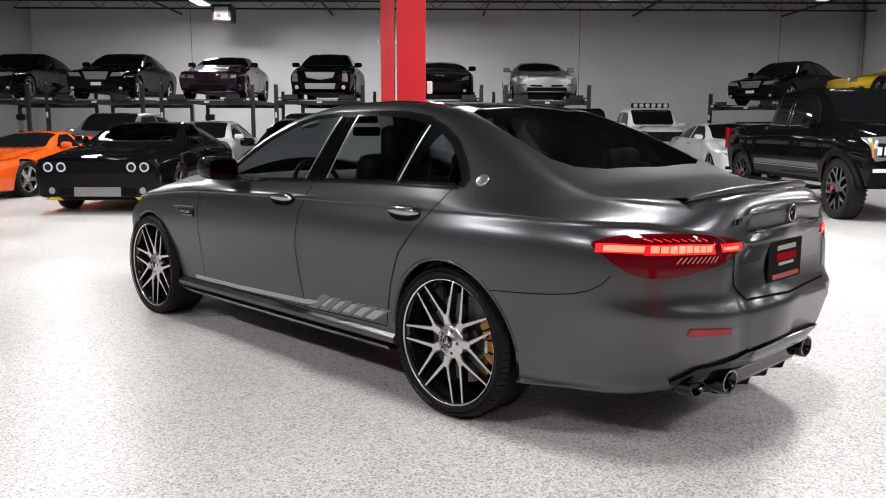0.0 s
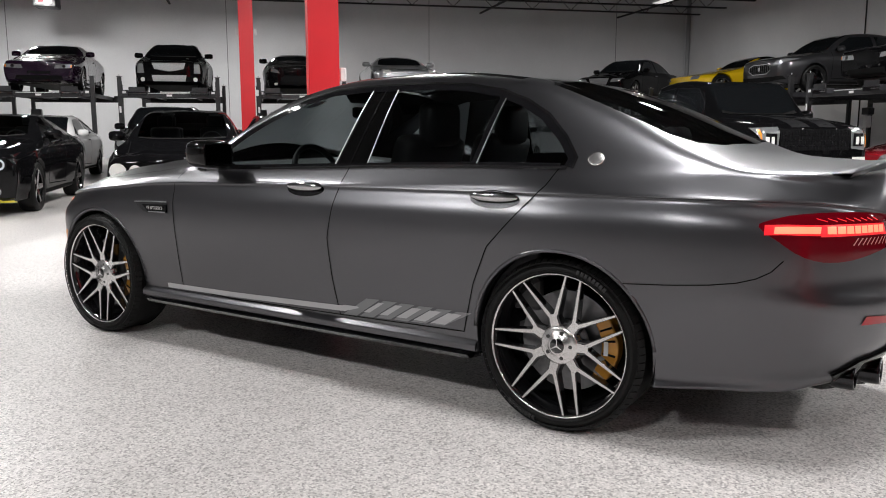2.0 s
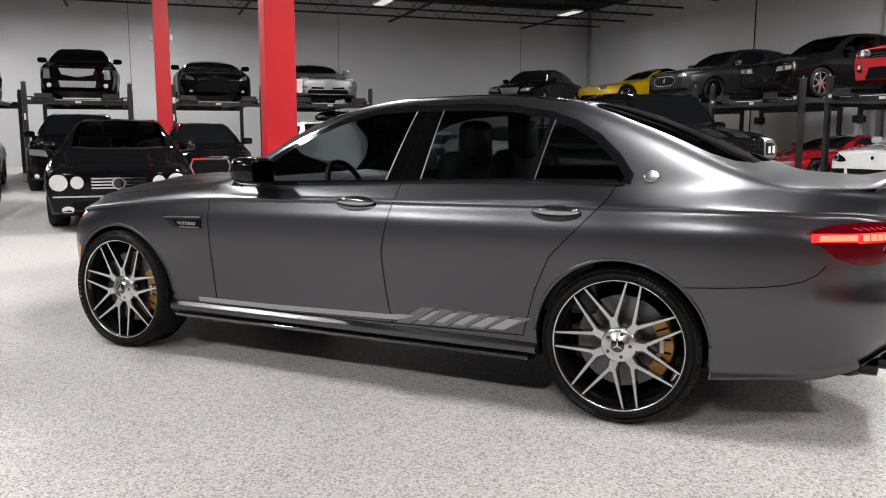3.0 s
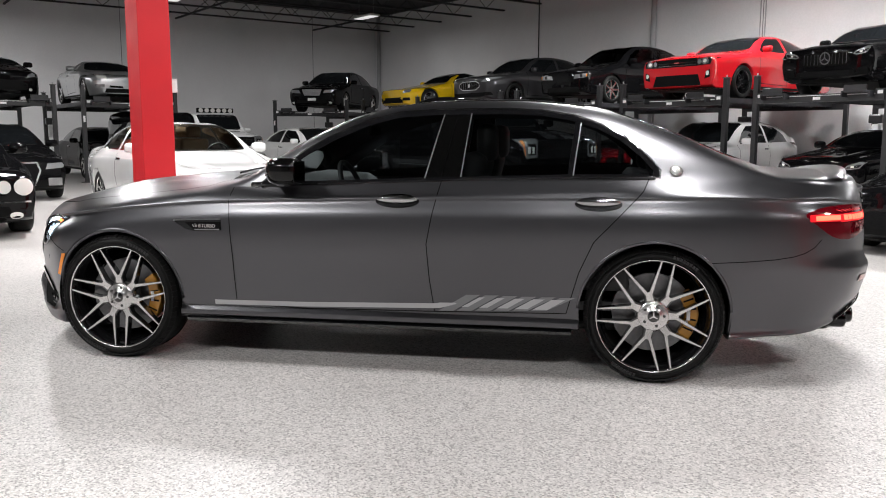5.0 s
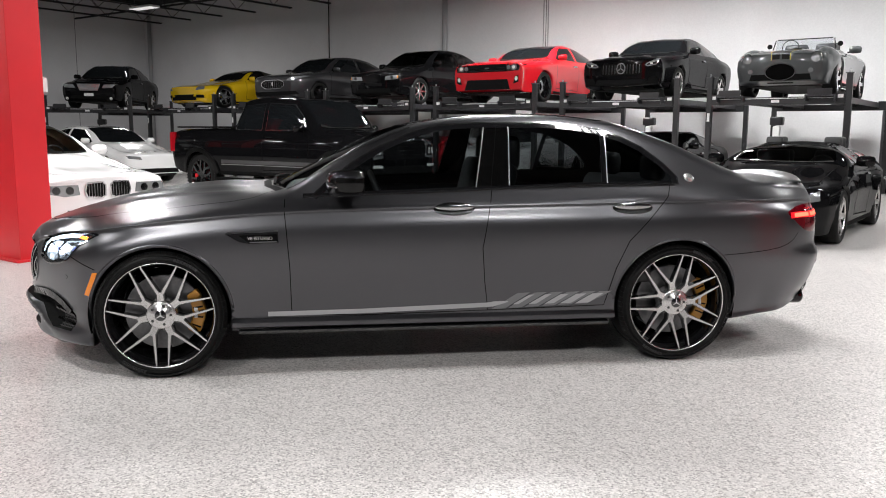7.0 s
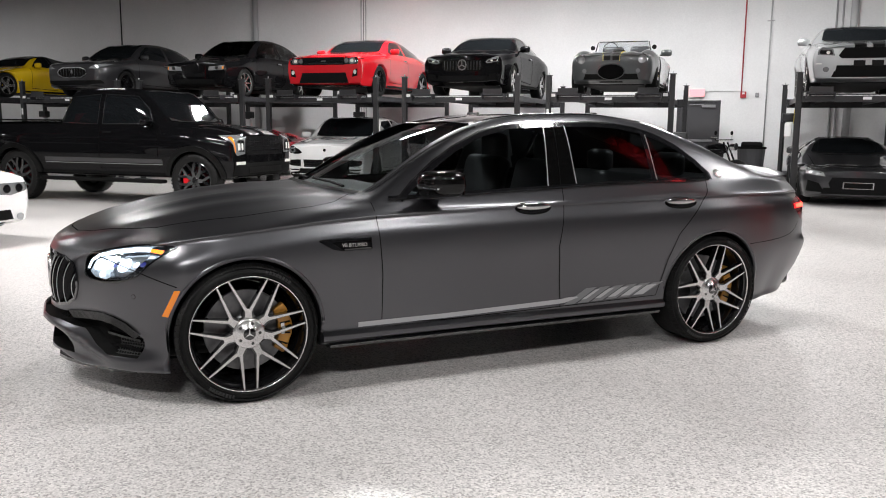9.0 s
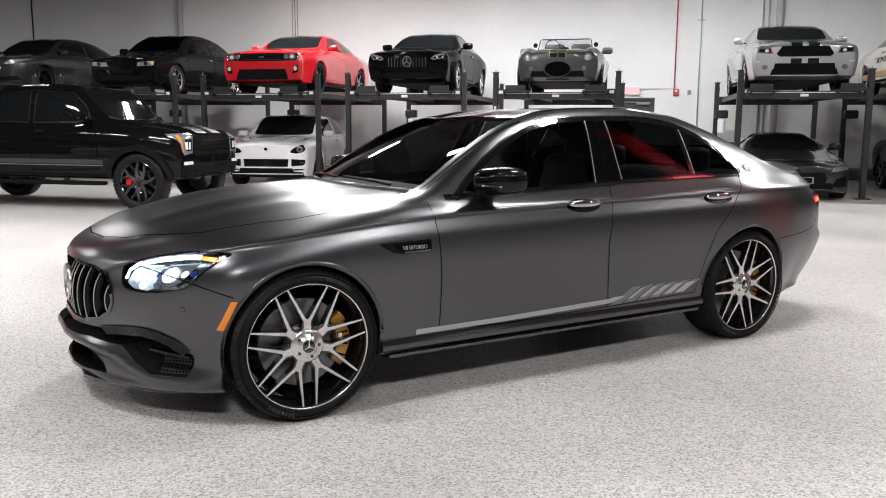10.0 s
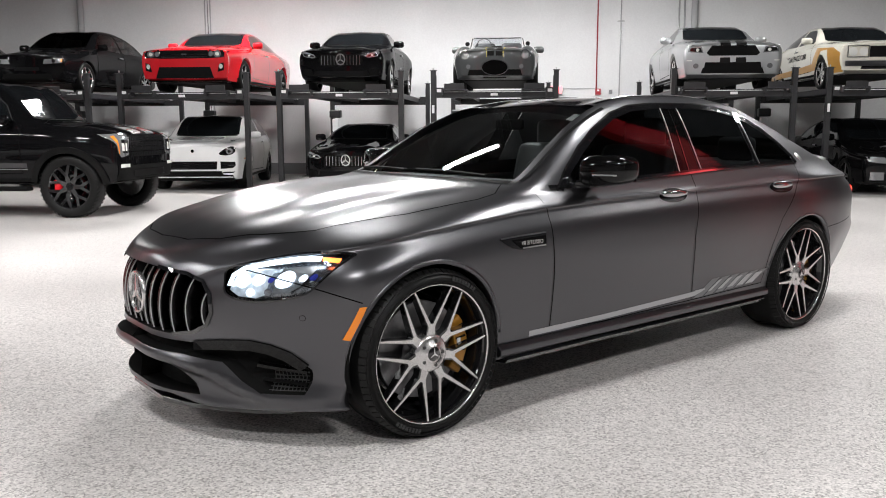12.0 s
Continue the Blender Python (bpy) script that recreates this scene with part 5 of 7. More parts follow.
# ---- the satin grey saloon ----
HERO = pose(3.43, 3.98, 0)
NOSE, TAIL = 2.35, -2.605
HT = {
    "w": [(2.35, 0.16), (2.335, 0.25), (2.30, 0.345), (2.25, 0.44), (2.18, 0.54), (2.09, 0.655), (2.0, 0.75), (1.92, 0.825), (1.85, 0.877), (1.77, 0.908), (1.65, 0.917), (1.47, 0.92), (1.0, 0.923), (0, 0.926), (-1.0, 0.933), (-1.47, 0.952), (-1.85, 0.932), (-2.12, 0.882), (-2.32, 0.802), (-2.44, 0.715), (-2.525, 0.60), (-2.58, 0.48), (-2.595, 0.38)],
    "zb": [(2.31, 0.19), (2.2, 0.155), (1.85, 0.16), (1.1, 0.235), (-1.0, 0.255), (-1.85, 0.222), (-2.3, 0.235), (-2.5, 0.278), (-2.57, 0.345)],
    "tuck": [(2.31, 0.05), (1.4, 0.06), (-2.0, 0.06), (-2.57, 0.08)],
    "z4": [(2.31, 0.46), (1.9, 0.54), (1.47, 0.64), (0, 0.66), (-1.47, 0.72), (-2.1, 0.66), (-2.57, 0.58)],
    "i5": [(2.31, 0.02), (2.1, 0.06), (1.85, 0.075), (1.55, 0.04), (1.2, 0.034), (0, 0.036), (-1.3, 0.036), (-1.8, 0.04), (-2.12, 0.05), (-2.35, 0.085), (-2.57, 0.05)],
    "crease": [(2.31, 1.0), (-2.57, 1.0)],
    "z5": [(2.31, 0.62), (2.2, 0.70), (2.0, 0.752), (1.47, 0.832), (0.8, 0.885), (0, 0.905), (-1.0, 0.922), (-1.8, 0.935), (-2.3, 0.925), (-2.53, 0.89), (-2.57, 0.84)],
    "i6": [(2.35, 0.03), (2.25, 0.08), (2.1, 0.14), (1.85, 0.17), (1.47, 0.135), (0.9, 0.105), (0.5, 0.09), (-0.5, 0.088), (-1.2, 0.09), (-1.7, 0.13), (-2.1, 0.165), (-2.4, 0.16), (-2.57, 0.10)],
    "z6": [(2.35, 0.67), (2.3, 0.715), (2.2, 0.76), (2.0, 0.81), (1.47, 0.89), (0.9, 0.95), (0.5, 0.965), (0, 0.985), (-0.6, 1.015), (-1.4, 1.03), (-1.8, 1.03), (-2.3, 1.0), (-2.53, 0.975), (-2.57, 0.92)],
    "x7": [(2.35, 0.07), (2.3, 0.19), (2.2, 0.33), (2.0, 0.50), (1.47, 0.58), (1.0, 0.62), (0.84, 0.72), (0.5, 0.685), (0.1, 0.605), (-0.3, 0.585), (-1.0, 0.58), (-1.5, 0.61), (-1.9, 0.66), (-2.2, 0.63), (-2.45, 0.48), (-2.57, 0.32)],
    "z7": [(2.35, 0.695), (2.32, 0.742), (2.27, 0.772), (2.2, 0.80), (2.0, 0.855), (1.47, 0.945), (1.0, 0.985), (0.84, 0.995), (0.53, 1.15), (0.34, 1.255), (0.1, 1.345), (-0.3, 1.402), (-0.7, 1.412), (-1.1, 1.38), (-1.5, 1.27), (-1.9, 1.11), (-2.13, 1.045), (-2.4, 1.035), (-2.54, 1.03), (-2.57, 0.98)],
    "z9": [(2.35, 0.705), (2.32, 0.758), (2.27, 0.79), (2.2, 0.822), (2.0, 0.885), (1.47, 0.975), (1.0, 1.01), (0.9, 1.02), (0.5, 1.20), (0.1, 1.375), (-0.3, 1.442), (-0.7, 1.452), (-1.1, 1.425), (-1.5, 1.32), (-1.9, 1.16), (-2.15, 1.075), (-2.4, 1.06), (-2.54, 1.055), (-2.57, 1.0)],
}
hero = thing("sedan_car", HERO, "satin graphite grey sports saloon with cross-spoke wheels and lower side decals", "car")
FA, RA, TYRE = 1.47, -1.47, 0.346
half = loft_half(HT, stations(NOSE, TAIL, 110), 7)
for v in half.verts:      # power domes on the hood and the pressed hollow of the boot lid
    x, y, z = v.co
    if 0.95 < y < 2.25 and z > 0.6 and x < 0.75:
        fade = min(1.0, (y - 0.95) / 0.25) * min(1.0, max(0.0, (2.12 - y) / 0.5))
        inner, outer = 0.27 + 0.05 * (1.6 - y), 0.53 + 0.07 * (1.6 - y)
        v.co.z += fade * (0.021 * math.exp(-((x - inner) / (0.10 if x < inner else 0.048)) ** 2) + 0.013 * math.exp(-((x - outer) / (0.09 if x < outer else 0.045)) ** 2))
    if y < -2.35 and z < 0.92 and z > 0.58 and x < 0.5:
        v.co.y += 0.035 * math.exp(-((z - 0.74) / 0.10) ** 2) * max(0.0, 1 - (x / 0.5) ** 4)
    if y < -2.15 and z < 0.66:
        k = min(1.0, (0.66 - z) / 0.08)
        k = k * k * (3 - 2 * k) * min(1.0, (-2.15 - y) / 0.25) * min(1.0, max(0.0, (z - 0.26) / 0.16))
        v.co.y -= 0.030 * k
        v.co.x *= 1 + 0.012 * k
    if y < -1.75 and z < 0.60:      # the rear bumper tucks under
        k = ((0.60 - z) / 0.33) ** 1.2 * min(1.0, (-1.75 - y) / 0.3)
        v.co.x *= 1 - 0.085 * k
        if y < -2.2:
            v.co.y += 0.05 * k * min(1.0, (-2.2 - y) / 0.2)
    if y > 1.7 and 0.12 < z < 0.48:      # the swept lower lip of the front bumper
        mid = curve_at([(0.95, 0.200), (0.66, 0.218), (0.56, 0.262), (0.44, 0.325), (0.27, 0.358), (0.0, 0.365)], x)
        k = math.exp(-((z - mid) / 0.04) ** 2) * min(1.0, (y - 1.7) / 0.3)
        v.co.y += 0.05 * k
        hollow = math.exp(-((z - mid - 0.10) / 0.045) ** 2) * min(1.0, max(0.0, (x - 0.35) / 0.2)) * min(1.0, (y - 1.7) / 0.3)
        v.co.y -= 0.02 * hollow
    if y > 1.75 and z < 0.27:      # the front lip tucks under
        k = (0.27 - z) / 0.12 * min(1.0, (y - 1.75) / 0.2)
        v.co.x *= 1 - 0.02 * k
        v.co.y += 0.02 * k
skin = tree_of(half)
x_of = lambda f: f.calc_center_median().x
z_of = lambda f: f.calc_center_median().z
y_of = lambda f: f.calc_center_median().y
for cy, rr_ in ((FA, 0.372), (RA, 0.376)):
    arch = ring_outline(cy, TYRE, rr_, -8, 188, 40) + [(cy - rr_, 0.05), (cy + rr_, 0.05)]
    bmesh.ops.delete(half, geom=cut(half, arch, (1, 2), lambda f: x_of(f) > 0.55), context="FACES")
turn_in(half, 0.05, lambda c: c.x > 0.5 and c.z < 0.9)
WIN_F = [(0.60, 0.985), (0.52, 1.055), (0.39, 1.145), (0.26, 1.222), (0.07, 1.305), (-0.1, 1.348), (-0.352, 1.366), (-0.275, 1.02), (0.2, 1.0)]
WIN_R = [(-0.50, 1.368), (-0.70, 1.366), (-0.88, 1.356), (-1.055, 1.325), (-1.02, 1.045), (-0.468, 1.035)]
WIN_Q = [(-1.087, 1.316), (-1.18, 1.283), (-1.29, 1.226), (-1.39, 1.15), (-1.452, 1.08), (-1.447, 1.05), (-1.052, 1.046)]
SIDE = lambda f: x_of(f) > 0.5 and z_of(f) > 0.96


def even_pane(bm, inset=0.0):
    """Presses a pane into one evenly curved sheet."""
    co = np.array([v.co[:] for v in bm.verts])
    y, z = co[:, 1], co[:, 2]
    a = np.stack([np.ones_like(y), y, z, y * y, z * z], 1)
    k = np.linalg.lstsq(a, co[:, 0], rcond=None)[0]
    for v, x in zip(bm.verts, a @ k):
        v.co.x = float(x) - inset
    return bm


for poly, nm in ((WIN_F, "front_window"), (WIN_R, "rear_window_pane"), (WIN_Q, "quarter_window")):
    pane = even_pane(take(half, cut(half, poly, (1, 2), SIDE)), 0.002)
    part(nm, mirrored(pane), M_GLASS, hero, "dark tinted side glass", soft=True)
    part(nm, pane, M_GLASS, hero, "dark tinted side glass", soft=True)
pillar = take(half, cut(half, [(-0.352, 1.366), (-0.50, 1.368), (-0.468, 1.03), (-0.275, 1.02)], (1, 2), SIDE))
part("pillar_cover", mirrored(pillar), M_PILLAR, hero, "gloss black door pillar trim", soft=True)
part("pillar_cover", pillar, M_PILLAR, hero, "gloss black door pillar trim", soft=True)
screen = [(-0.01, 0.90), (0.35, 0.885), (0.66, 0.80), (0.60, 0.45), (0.545, 0.10), (0.35, 0.03), (-0.01, 0.01)]
pane = take(half, cut(half, screen, (0, 1), lambda f: z_of(f) > 0.99 and f.normal.z > 0.1 and x_of(f) < 0.72))
pane.free()
pane = bmesh.new()          # one clean curved pane between the cowl and the roof edge
rows = []
for i in range(17):
    a = -1 + i / 8
    foot = Vector((0.69 * a, 0.915 - 0.12 * a * a, 1.004 - 0.012 * a * a))
    head = Vector((0.575 * a, -0.005 + 0.085 * a * a, 1.398 - 0.040 * a * a))
    row = []
    for k in range(15):
        b = k / 14
        p = foot.lerp(head, b)
        p.z += 0.030 * 4 * b * (1 - b) * (1 - 0.35 * a * a) - 0.006
        row.append(pane.verts.new(p))
    rows.append(row)
for a, b in zip(rows, rows[1:]):
    for k in range(14):
        pane.faces.new((a[k], b[k], b[k + 1], a[k + 1]))
bmesh.ops.recalc_face_normals(pane, faces=pane.faces)
part("windscreen", pane, M_SCREEN, hero, "clear curved windscreen", soft=True)
note = bmesh.new()
corners = []
for a, b in ((-0.86, 0.80), (-0.72, 0.80), (-0.72, 0.90), (-0.86, 0.90)):
    foot = Vector((0.69 * a, 0.915 - 0.12 * a * a, 1.004 - 0.012 * a * a))
    head = Vector((0.575 * a, -0.005 + 0.085 * a * a, 1.398 - 0.040 * a * a))
    q = foot.lerp(head, b)
    corners.append(note.verts.new(q + Vector((0, -0.004, 0.030 * 4 * b * (1 - b) * (1 - 0.35 * a * a) - 0.014))))
note.faces.new(corners)
part("screen_sticker", note, M_STICKER, hero, "small white sticker inside the windscreen")
back = [(-0.01, -1.17), (0.40, -1.19), (0.52, -1.25), (0.575, -1.55), (0.59, -1.78), (0.54, -1.88), (0.40, -1.945), (-0.01, -1.985)]
pane = take(half, cut(half, back, (0, 1), lambda f: z_of(f) > 1.04 and y_of(f) < -1.0 and x_of(f) < 0.66 and f.normal.z > 0.2))
part("rear_screen", both(pane), M_GLASS, hero, "dark tinted rear window with fine heating lines", soft=True)
# black glass roof panel
roofp = [(-0.01, 0.005), (0.40, 0.03), (0.525, 0.06), (0.53, -1.10), (0.40, -1.15), (-0.01, -1.16)]
pane = take(half, cut(half, roofp, (0, 1), lambda f: z_of(f) > 1.3))
part("roof_panel", both(pane), M_GLOSSBLK, hero, "gloss black panoramic roof", soft=True)
HOOD = [(-0.01, 2.235), (0.22, 2.21), (0.38, 2.14), (0.52, 2.02), (0.64, 1.85), (0.735, 1.47), (0.76, 1.1), (0.74, 0.98), (0.66, 0.87), (-0.01, 0.965)]
pane = take(half, cut(half, HOOD, (0, 1), lambda f: z_of(f) > 0.7 and f.normal.z > 0.2))
part("hood", both(pane), M_SATIN, hero, soft=True)
DOOR_F = [(0.79, 0.80), (0.775, 0.60), (0.77, 0.33), (0.4, 0.315), (-0.34, 0.325), (-0.315, 0.50), (-0.30, 0.69), (-0.33, 0.85), (-0.365, 1.01), (-0.26, 1.015), (0.2, 0.99), (0.62, 0.975), (0.80, 0.97)]
DOOR_R = [(-0.365, 1.01), (-0.33, 0.85), (-0.30, 0.69), (-0.315, 0.50), (-0.34, 0.325), (-1.03, 0.34), (-1.06, 0.45), (-1.09, 0.56), (-1.16, 0.72), (-1.32, 0.89), (-1.40, 0.975), (-1.43, 1.04), (-1.0, 1.04), (-0.5, 1.03)]
for poly, nm in ((DOOR_F, "front_door"), (DOOR_R, "rear_door")):
    pane = take(half, cut(half, poly, (1, 2), lambda f: x_of(f) > 0.7))
    part(nm, mirrored(pane), M_SATIN, hero, soft=True)
    part(nm, pane, M_SATIN, hero, soft=True)
FRONT = lambda f: y_of(f) > 1.75
REAR = lambda f: y_of(f) < -2.0
LAMP_F = rounded([(0.508, 0.722), (0.512, 0.67), (0.53, 0.624), (0.60, 0.603), (0.672, 0.606), (0.735, 0.62), (0.785, 0.648), (0.815, 0.70), (0.838, 0.768), (0.826, 0.784), (0.76, 0.79), (0.68, 0.778), (0.59, 0.752)], 3)
LAMP_R = rounded([(0.37, 0.850), (0.48, 0.890), (0.62, 0.907), (0.75, 0.903), (0.822, 0.884), (0.850, 0.860), (0.835, 0.812), (0.798, 0.757), (0.73, 0.740), (0.58, 0.770), (0.45, 0.810)], 3)
lamp_f = take(half, cut(half, LAMP_F, (0, 2), FRONT))
lamp_r = take(half, cut(half, LAMP_R, (0, 2), REAR))
GRILLE = [(-0.01, 0.44), (0.30, 0.445), (0.40, 0.465), (0.455, 0.498), (0.475, 0.55), (0.465, 0.62), (0.43, 0.67), (0.36, 0.695), (0.2, 0.708), (-0.01, 0.712)]
grille_f = take(half, cut(half, GRILLE, (0, 2), FRONT))
SLOT = [(-0.01, 0.386), (0.36, 0.378), (0.50, 0.352), (0.575, 0.285), (0.64, 0.240), (0.755, 0.236), (0.765, 0.335), (0.72, 0.402), (0.60, 0.44), (0.42, 0.422), (-0.01, 0.422)]
slot_f = take(half, cut(half, SLOT, (0, 2), FRONT))
LOWER = [(-0.01, 0.205), (0.40, 0.205), (0.385, 0.25), (0.30, 0.325), (-0.01, 0.34)]
lower_f = take(half, cut(half, LOWER, (0, 2), FRONT))
BUMP_R = [(-1.73, 0.628), (-1.90, 0.638), (-2.04, 0.649), (-2.13, 0.662), (-2.19, 0.680), (-2.235, 0.705), (-2.27, 0.745), (-2.8, 0.745), (-2.8, 0.1), (-1.6, 0.1)]
pane = take(half, cut(half, BUMP_R, (1, 2), lambda f: y_of(f) < -1.6))
part("rear_bumper", both(pane), M_SATIN, hero, soft=True)
LID = [(-0.01, -2.06), (0.45, -2.02), (0.62, -2.05), (0.63, -2.40), (0.60, -2.8), (-0.01, -2.8)]
pane = take(half, cut(half, LID, (0, 1), lambda f: z_of(f) > 0.78 and y_of(f) < -1.9))
part("boot_lid", both(pane), M_SATIN, hero, soft=True)
BUMP_F = [(1.80, 0.60), (1.95, 0.66), (2.12, 0.72), (2.5, 0.78), (2.5, 0.05), (1.75, 0.05)]
pane = take(half, cut(half, BUMP_F, (1, 2), lambda f: y_of(f) > 1.7))
part("front_bumper", both(pane), M_SATIN, hero, soft=True)
part("body_shell", both(half), M_SATIN, hero, soft=True)


def on_side(name, outline, material, lift=0.003, thick=0.0, label="", sides=(-1, 1), grid=0.03, parent=None):
    for s in sides:
        part(name, patch(skin, outline, (1, 2), s, lift, grid, thick), material, parent or hero, label, soft=True)


def side_line(name, line, material, width, lift=0.0015, closed=False, thick=0.0, sides=(-1, 1), label="", parent=None):
    for s in sides:
        part(name, ribbon(skin, line, (1, 2), s, width, lift, closed, thick), material, parent or hero, label)


# panel gaps
side_line("panel_gap", DOOR_F[:5], M_SEAM, 0.0048)
side_line("panel_gap", DOOR_F[4:9], M_SEAM, 0.0048)
side_line("panel_gap", [(0.79, 0.80), (0.80, 0.90), (0.80, 0.965)], M_SEAM, 0.0048)
side_line("panel_gap", DOOR_R[4:12], M_SEAM, 0.0048)
side_line("panel_gap", BUMP_R[:7], M_SEAM, 0.004)
side_line("panel_gap", BUMP_F[:3], M_SEAM, 0.005)
part("hood_gap", ribbon(skin, HOOD[:9], (0, 1), 1, 0.006, 0.0015), M_SEAM, hero)
part("hood_gap", ribbon(skin, [(-x, y) for x, y in HOOD[:9]], (0, 1), 1, 0.006, 0.0015), M_SEAM, hero)
# window surrounds
side_line("window_trim", [(0.70, 0.975), (0.2, 0.992), (-0.3, 1.012), (-0.5, 1.022), (-1.0, 1.036), (-1.46, 1.04)], M_CHROME, 0.010, 0.005, thick=0.003)
side_line("window_seal", [(0.70, 0.985), (0.2, 1.003), (-0.3, 1.022), (-1.0, 1.045), (-1.43, 1.05)], M_GLOSSBLK, 0.016, 0.0035)
side_line("window_frame", [(0.64, 0.975), (0.54, 1.06), (0.40, 1.158), (0.26, 1.237), (0.07, 1.32), (-0.1, 1.362), (-0.3, 1.377), (-0.70, 1.381), (-0.88, 1.371), (-1.04, 1.345), (-1.18, 1.30), (-1.295, 1.24), (-1.40, 1.155), (-1.468, 1.08), (-1.463, 1.045)], M_GLOSSBLK, 0.032, 0.003)
side_line("chrome_upright", [(-0.275, 1.025), (-0.351, 1.364)], M_TRIM, 0.006, 0.006)
side_line("pillar_gap", [(-0.362, 1.03), (-0.425, 1.366)], M_DKCHROME, 0.005, 0.003)
side_line("chrome_upright", [(-0.468, 1.035), (-0.499, 1.367)], M_TRIM, 0.006, 0.006)
side_line("quarter_divider", [(-1.036, 1.046), (-1.071, 1.32)], M_GLOSSBLK, 0.030, 0.004)
side_line("chrome_upright", [(-1.050, 1.046), (-1.085, 1.316)], M_TRIM, 0.006, 0.007)
side_line("chrome_arch", [(0.665, 0.968), (0.56, 1.062), (0.415, 1.168), (0.27, 1.25), (0.07, 1.335), (-0.1, 1.376), (-0.3, 1.391), (-0.70, 1.395), (-0.88, 1.385), (-1.05, 1.358), (-1.19, 1.312), (-1.31, 1.25), (-1.418, 1.16), (-1.488, 1.08), (-1.482, 1.04)], M_HANDLE, 0.008, 0.004)
part("cowl_strip", ribbon(skin, [(-0.68, 0.835), (-0.4, 0.915), (0, 0.945), (0.4, 0.915), (0.68, 0.835)], (0, 1), 1, 0.045, 0.004), M_MATTBLK, hero, "black cowl at the foot of the windscreen")
for x0, x1 in ((-0.55, -0.02), (0.05, 0.52)):
    part("wiper", ribbon(skin, [(x0, 0.90 - 0.12 * x0 * x0), (x1, 0.885 - 0.12 * x1 * x1)], (0, 1), 1, 0.014, 0.030, thick=0.010), M_MATTBLK, hero, "black windscreen wiper")
# black strip between each screen pillar and the windscreen
for s in (-1, 1):
    part("screen_seal", ribbon(skin, [(s * 0.703, 0.79), (s * 0.667, 0.56), (s * 0.632, 0.34), (s * 0.602, 0.17), (s * 0.585, 0.08)], (0, 1), 1, 0.016, 0.004), M_MATTBLK, hero)
# decals along the sill
side_line("side_stripe", [(0.90, 0.334), (0.4, 0.338), (-0.34, 0.357), (-0.37, 0.360)], M_STRIPE_LT, 0.027, 0.002)
on_side("side_stripe", [(-0.365, 0.344), (-0.46, 0.372), (-0.45, 0.378), (-0.365, 0.376)], M_STRIPE_LT, 0.0022)
for k in range(6):
    y = -0.41 - 0.098 * k
    on_side("chevron_decal", [(y + 0.05, 0.330 + 0.004 * k), (y - 0.10, 0.424), (y - 0.175, 0.426), (y - 0.03, 0.332 + 0.004 * k)], M_STRIPE_DK, 0.002)
    if k:
        g = 0.010 * k
        on_side("chevron_decal", [(y + 0.02 + g * 0.4, 0.356), (y - 0.075 + g * 0.4, 0.412), (y - 0.095 - g * 0.6, 0.413), (y - 0.005 - g * 0.6, 0.357)], M_STRIPE_LT, 0.003)
# sill and lower black blade
for s in (-1, 1):
    part("sill", prism([(s * 0.890, 0.312), (s * 0.914, 0.292), (s * 0.914, 0.266), (s * 0.89, 0.254), (s * 0.84, 0.29)], -2.19, "y", 1.095, 0.004), M_SATIN, hero)
    part("sill_blade", prism([(s * 0.90, 0.252), (s * 0.918, 0.246), (s * 0.905, 0.226), (s * 0.80, 0.215), (s * 0.80, 0.25)], -2.12, "y", 1.06, 0.003), M_GLOSSBLK, hero, "gloss black sill blade")
part("floor_pan", box(1.5, 3.9, 0.05, 0, 0.0, 0.225, 0.02), M_UNDER, hero)


def arch_liner(cy):
    bm = lathe([(0.385, 0.0), (0.385, -0.36), (0.10, -0.36)], 48)
    low = [f for f in bm.faces if f.calc_center_median().z < -0.10]
    bmesh.ops.delete(bm, geom=low, context="FACES")
    return bm


for cy in (FA, RA):
    for s in (-1, 1):
        part("arch_liner", arch_liner(cy), M_MATTBLK, hero, soft=True, m=pose(s * 0.88, cy, TYRE, 0, 0, 0 if s > 0 else 180))


